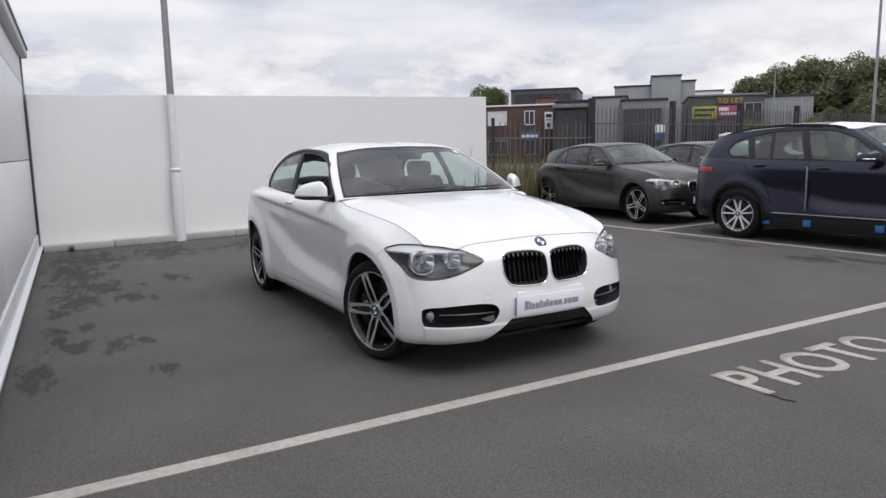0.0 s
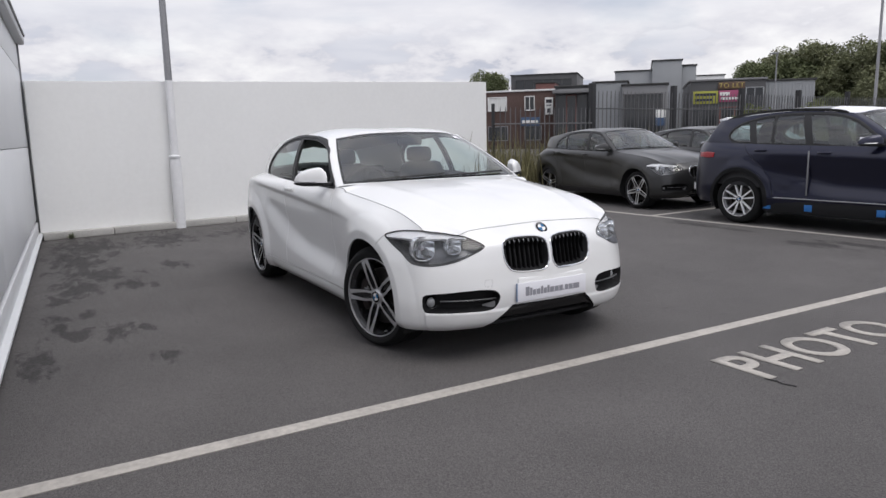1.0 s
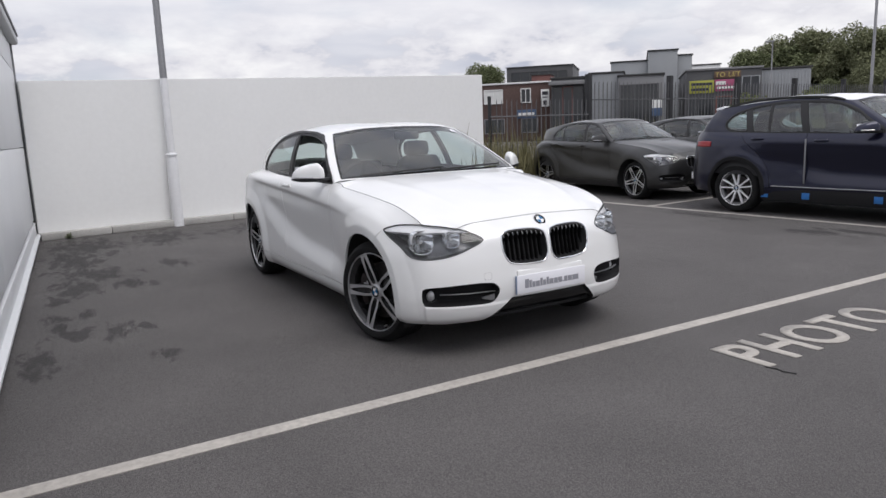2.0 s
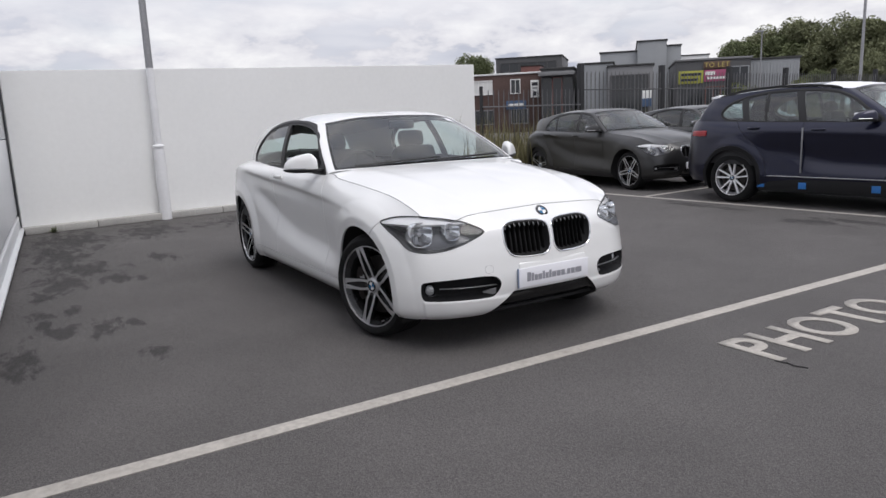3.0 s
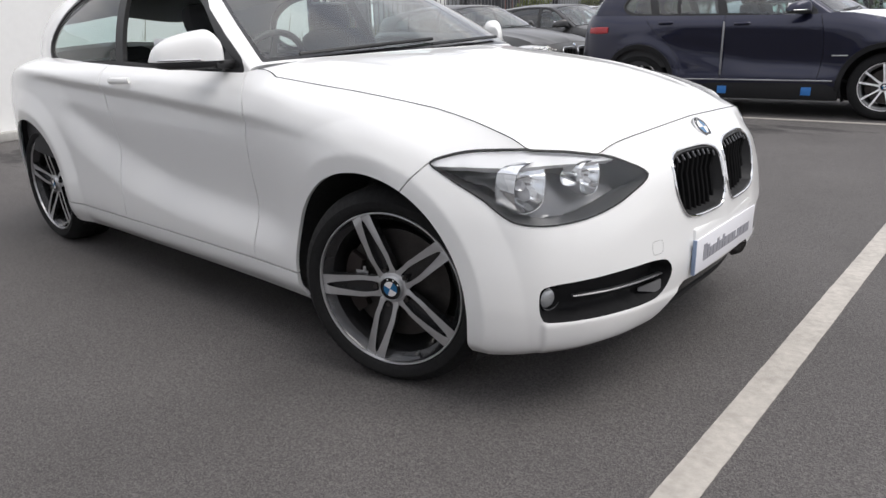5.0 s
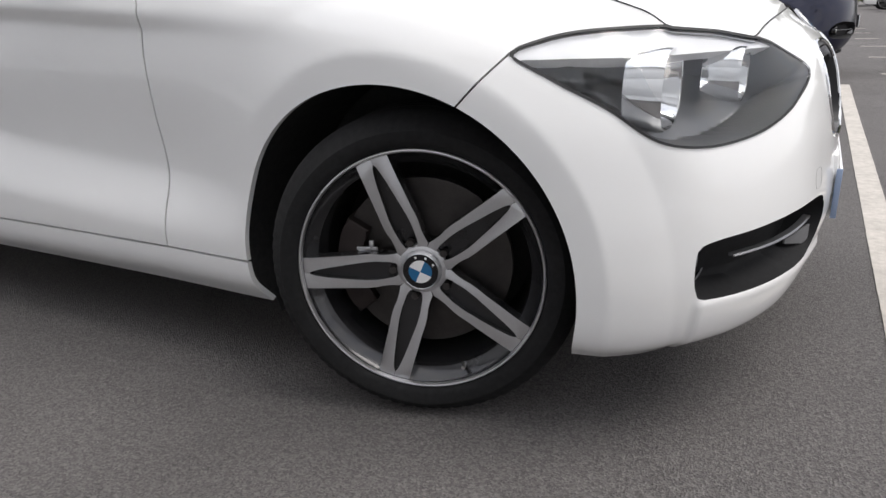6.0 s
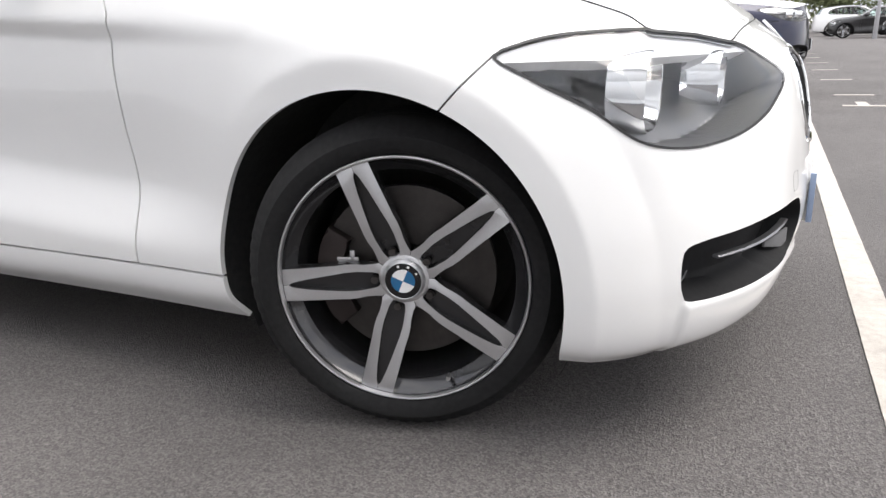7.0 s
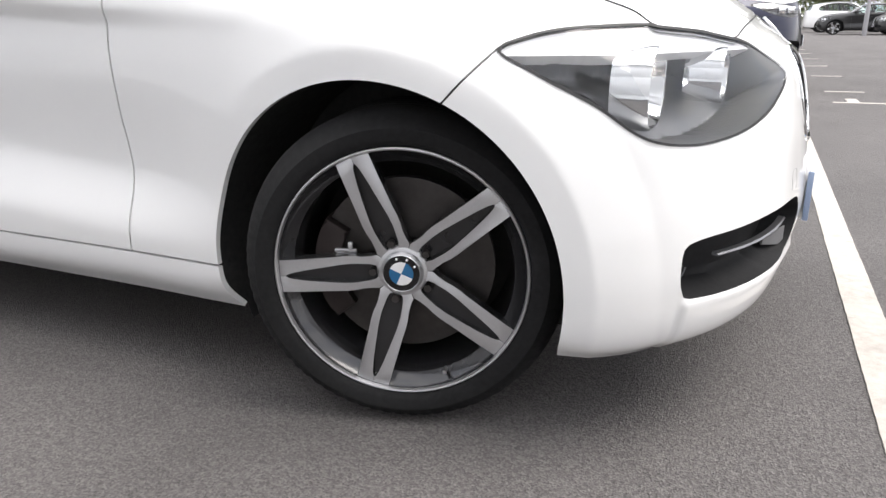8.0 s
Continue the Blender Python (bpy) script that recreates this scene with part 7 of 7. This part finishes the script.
def board(b, name, mid, u0, u1, z0, z1, mat, label, bars=()):
    s = part(name, box_bm((u1 - u0, .12, z1 - z0), ((u0 + u1) / 2 - mid, -.07, (z0 + z1) / 2), .01), mat, b, label)
    for x0, x1, q0, q1, m in bars:
        part("lettering_bar", box_bm(((u1 - u0) * (x1 - x0), .02, (z1 - z0) * (q1 - q0)), (u0 + (u1 - u0) * (x0 + x1) / 2 - mid, -.138, z0 + (z1 - z0) * (q0 + q1) / 2), .0), m, s)
    return s


def town():
    b = block("brick_building", "two-storey dark brick shop with white parapet and white windows", 60, -22, -6.9, 4.85, 9, BRICK, parapet=FRAME_WHITE)
    m = -14.45
    for u0, u1, n in ((-20.4, -18.7, 3), (-17.0, -15.5, 2), (-12.8, -11.2, 3), (-9.6, -8.8, 1)):
        pane_on(b, m, u0, u1, 3.28, 4.42, n, glass_mat=SIGN_WHITE if n == 3 else WINDOW_DARK)
    for u0, u1 in ((-20.5, -18.5), (-12.8, -11.1), (-9.6, -8.2)):
        pane_on(b, m, u0, u1, .75, 1.95, 2, GREY_TRIM)
    board(b, "hanging_sign", m, -7.9, -7.2, 2.87, 4.29, SIGN_WHITE, "white sign board with dark bars", ((.15, .85, .68, .88, INK), (.2, .8, .5, .58, GREY_TRIM), (.3, .7, .1, .35, INK)))
    board(b, "shop_sign", m, -10.0, -8.3, 1.95, 2.68, SIGN_BLUE, "blue shop sign with pale bars", ((.1, .9, .35, .65, SIGN_WHITE),))
    b = block("dark_block", "dark flat-roofed block behind the shops", 95, -17.1, -8.3, 9.0, 10, DARK_CLAD)
    pane_on(b, -12.7, -16.5, -9.0, 7.2, 8.4, 5, DARK_CLAD)
    block("plant_room", "small pale rooftop plant room building", 85, -12.3, -10.0, 7.2, 4, RED_BROWN)
    b = block("glass_shop", "glass-fronted shop with dark frames and red-brown posts", 58, -6.8, -4.2, 4.95, 8, DARK_CLAD)
    for k in range(3):
        pane_on(b, -5.5, -6.7 + .83 * k, -5.95 + .83 * k, .5, 4.3, 0, RED_BROWN if k == 1 else DARK_CLAD)
    part("canopy", box_bm((2.9, .8, .3), (0, -.3, 4.6), .02), MID_CLAD, b)
    b = block("ribbed_shed", "pale grey shed with upright ribbed cladding", 57, -3.7, -1.1, 5.1, 9, PALE_CLAD)
    for k in range(12):
        part("rib", box_bm((.05, .05, 4.9), (-1.22 + .222 * k, -.02, 2.5), .01), PALE_CLAD, b)
    b = block("open_store", "grey store with a wide dark opening", 56, -1.45, 1.85, 4.75, 9, MID_CLAD)
    pane_on(b, .2, -1.3, 1.5, .3, 4.1, 2, DARK_CLAD)
    board(b, "poster", .2, 1.05, 1.75, 1.7, 2.9, SIGN_WHITE, "blue and white poster", ((.0, 1.0, .0, .5, SIGN_BLUE),))
    block("clad_hall", "pale grey metal-clad hall, low end", 78, -2.8, 1.2, 7.55, 10, PALE_CLAD)
    block("clad_hall", "pale grey metal-clad hall, tall middle", 77.5, 1.0, 3.9, 8.45, 10, PALE_CLAD)
    block("clad_hall", "pale grey metal-clad hall, stepped end", 78, 3.8, 5.35, 7.9, 10, PALE_CLAD)
    block("white_block", "pale block far behind the shops", 95, 6.5, 9.9, 8.0, 8, FRAME_WHITE)
    b = block("banner_shop", "dark shop front with yellow-green, gold and magenta banners", 55, 3.4, 8.5, 4.8, 9, DARK_CLAD, MID_CLAD)
    m = 5.95
    board(b, "banner", m, 3.6, 5.3, 3.19, 4.09, SIGN_LIME, "yellow-green banner with dark bars", ((.08, .92, .62, .82, INK), (.08, .8, .2, .4, INK)))
    board(b, "banner", m, 5.35, 7.0, 3.28, 4.10, SIGN_MAGENTA, "magenta banner with pale bars", ((.05, .45, .55, .85, SIGN_WHITE), (.1, .9, .2, .4, SIGN_WHITE)))
    gold = board(b, "banner", m, 5.3, 7.1, 4.19, 4.70, SIGN_GOLD, "dark gold banner reading TO LET")
    cu = bpy.data.curves.new("lettering", "FONT")
    cu.body, cu.size, cu.align_x, cu.extrude, cu.space_character = "TO LET", .46, "CENTER", .008, 1.15
    text = new("lettering", cu)
    bpy.context.view_layer.update()
    me = bpy.data.meshes.new_from_object(text.evaluated_get(bpy.context.evaluated_depsgraph_get()))
    bpy.data.objects.remove(text)
    me.materials.clear()
    me.materials.append(SIGN_LETTER)
    letters = new("lettering", me)
    letters.parent = gold
    letters.matrix_basis = pose(6.2 - m, -.142, 4.29, 90, 0, 0)
    pane_on(b, m, 3.6, 5.3, .4, 2.9, 2, DARK_CLAD)
    pane_on(b, m, 5.5, 7.0, .4, 2.9, 2, RED_BROWN)
    pane_on(b, m, 7.2, 8.35, .5, 4.25, 1, PALE_CLAD)
    b = block("ribbed_shed", "grey ribbed shed at the end of the shops", 57, 8.5, 12.1, 4.75, 9, PALE_CLAD)
    for k in range(16):
        part("rib", box_bm((.05, .05, 4.5), (-1.7 + .225 * k, -.02, 2.3), .01), PALE_CLAD, b)
    for u, d, top, r in ((7.45, 45, 5.6, .05), (9.55, 34, 7.5, .07)):
        p = thing("street_lamp", "slim grey street lamp on a steel column", "street lamp", town_pose(u, d))
        part("column", lathe_bm([(r * 1.5, 0), (r * 1.4, 1.2), (r, 1.3), (r * .7, top), (.001, top)], 14, "Z"), GALV, p)
        part("lantern", box_bm((.5, .16, .09), (-.15, 0, top), .03), GALV, p)
    p = thing("street_lamp", "slim grey street lamp on a steel column", "street lamp", pose(4.78, 34.5, 0))
    part("column", lathe_bm([(.10, 0), (.09, 1.2), (.07, 1.3), (.05, 7), (.001, 7)], 14, "Z"), GALV, p)
    part("lantern", box_bm((.5, .16, .09), (-.2, 0, 7), .03), GALV, p)


town()
first = tree("tree", (0, 0, 0), 7.6, 3.4, LEAF, 3, "broad leafy tree behind the car park", 30000, .13)
second = tree("tree", (0, 0, 0), 8.6, 3.8, LEAF2, 8, "tall grey-green willow-like tree behind the car park", 32000, .13)


def put(src, u, d, scale, turn, label=""):
    p = TOWN_EYE + TOWN_R * u + TOWN_D * d
    t = copy_thing(src, pose(p.x, p.y, 0, 0, 0, turn))
    t.scale = (scale, scale, scale * 1.0)
    if label:
        tagged(t, label)


first.matrix_world = town_pose(-15.8, 75) @ Matrix.Diagonal((1.05, 1.05, 1.08, 1))
second.matrix_world = town_pose(17.5, 66) @ Matrix.Diagonal((1, 1, .97, 1))
for u, d, s, turn, which in ((9.7, 70, .98, 40, 0), (11.4, 72, .98, 110, 1), (13.4, 70, 1.12, 200, 0), (15.4, 70, 1.04, 300, 1), (19.5, 68, 1.12, 20, 0), (22, 66, 1.02, 80, 1), (25, 64, 1.1, 150, 0), (28, 66, 1.1, 250, 1),
                             (32, 64, 1.1, 10, 0), (36, 62, 1.15, 70, 1), (14, 62, .55, 75, 0), (17, 60, .6, 190, 1), (20, 58, .6, 310, 0)):
    put((first, second)[which], u, d, s, turn)
for k in range(14):
    t = copy_thing((first, second)[k % 2], pose(-16 + 3.4 * k + (k * 37 % 5) * .3, 58 + (k * 53 % 7) * .8, 0, 0, 0, k * 67))
    t.scale = (.95 + (k * 29 % 10) * .03,) * 3


def shrub(u, d, seed, label):
    rnd = random.Random(seed)
    s = thing("shrub", label, "shrub", town_pose(u, d))
    blobs = [(rnd.uniform(-.8, .8), rnd.uniform(-.5, .5), rnd.uniform(.7, 2.4), rnd.uniform(.6, .9)) for _ in range(8)]
    v, f = leaf_cloud(rnd, blobs, 2200, .12)
    link_mesh("leaves", v, f, BUSH, s, smooth=False)
    part("stem", lathe_bm([(.06, 0), (.04, 1.2), (.02, 2.0)], 8, "Z"), BARK, s)


shrub(10.4, 45, 1, "pale yellow-green shrub by the fence")
shrub(6.2, 44, 2, "small green shrub in front of the shops")
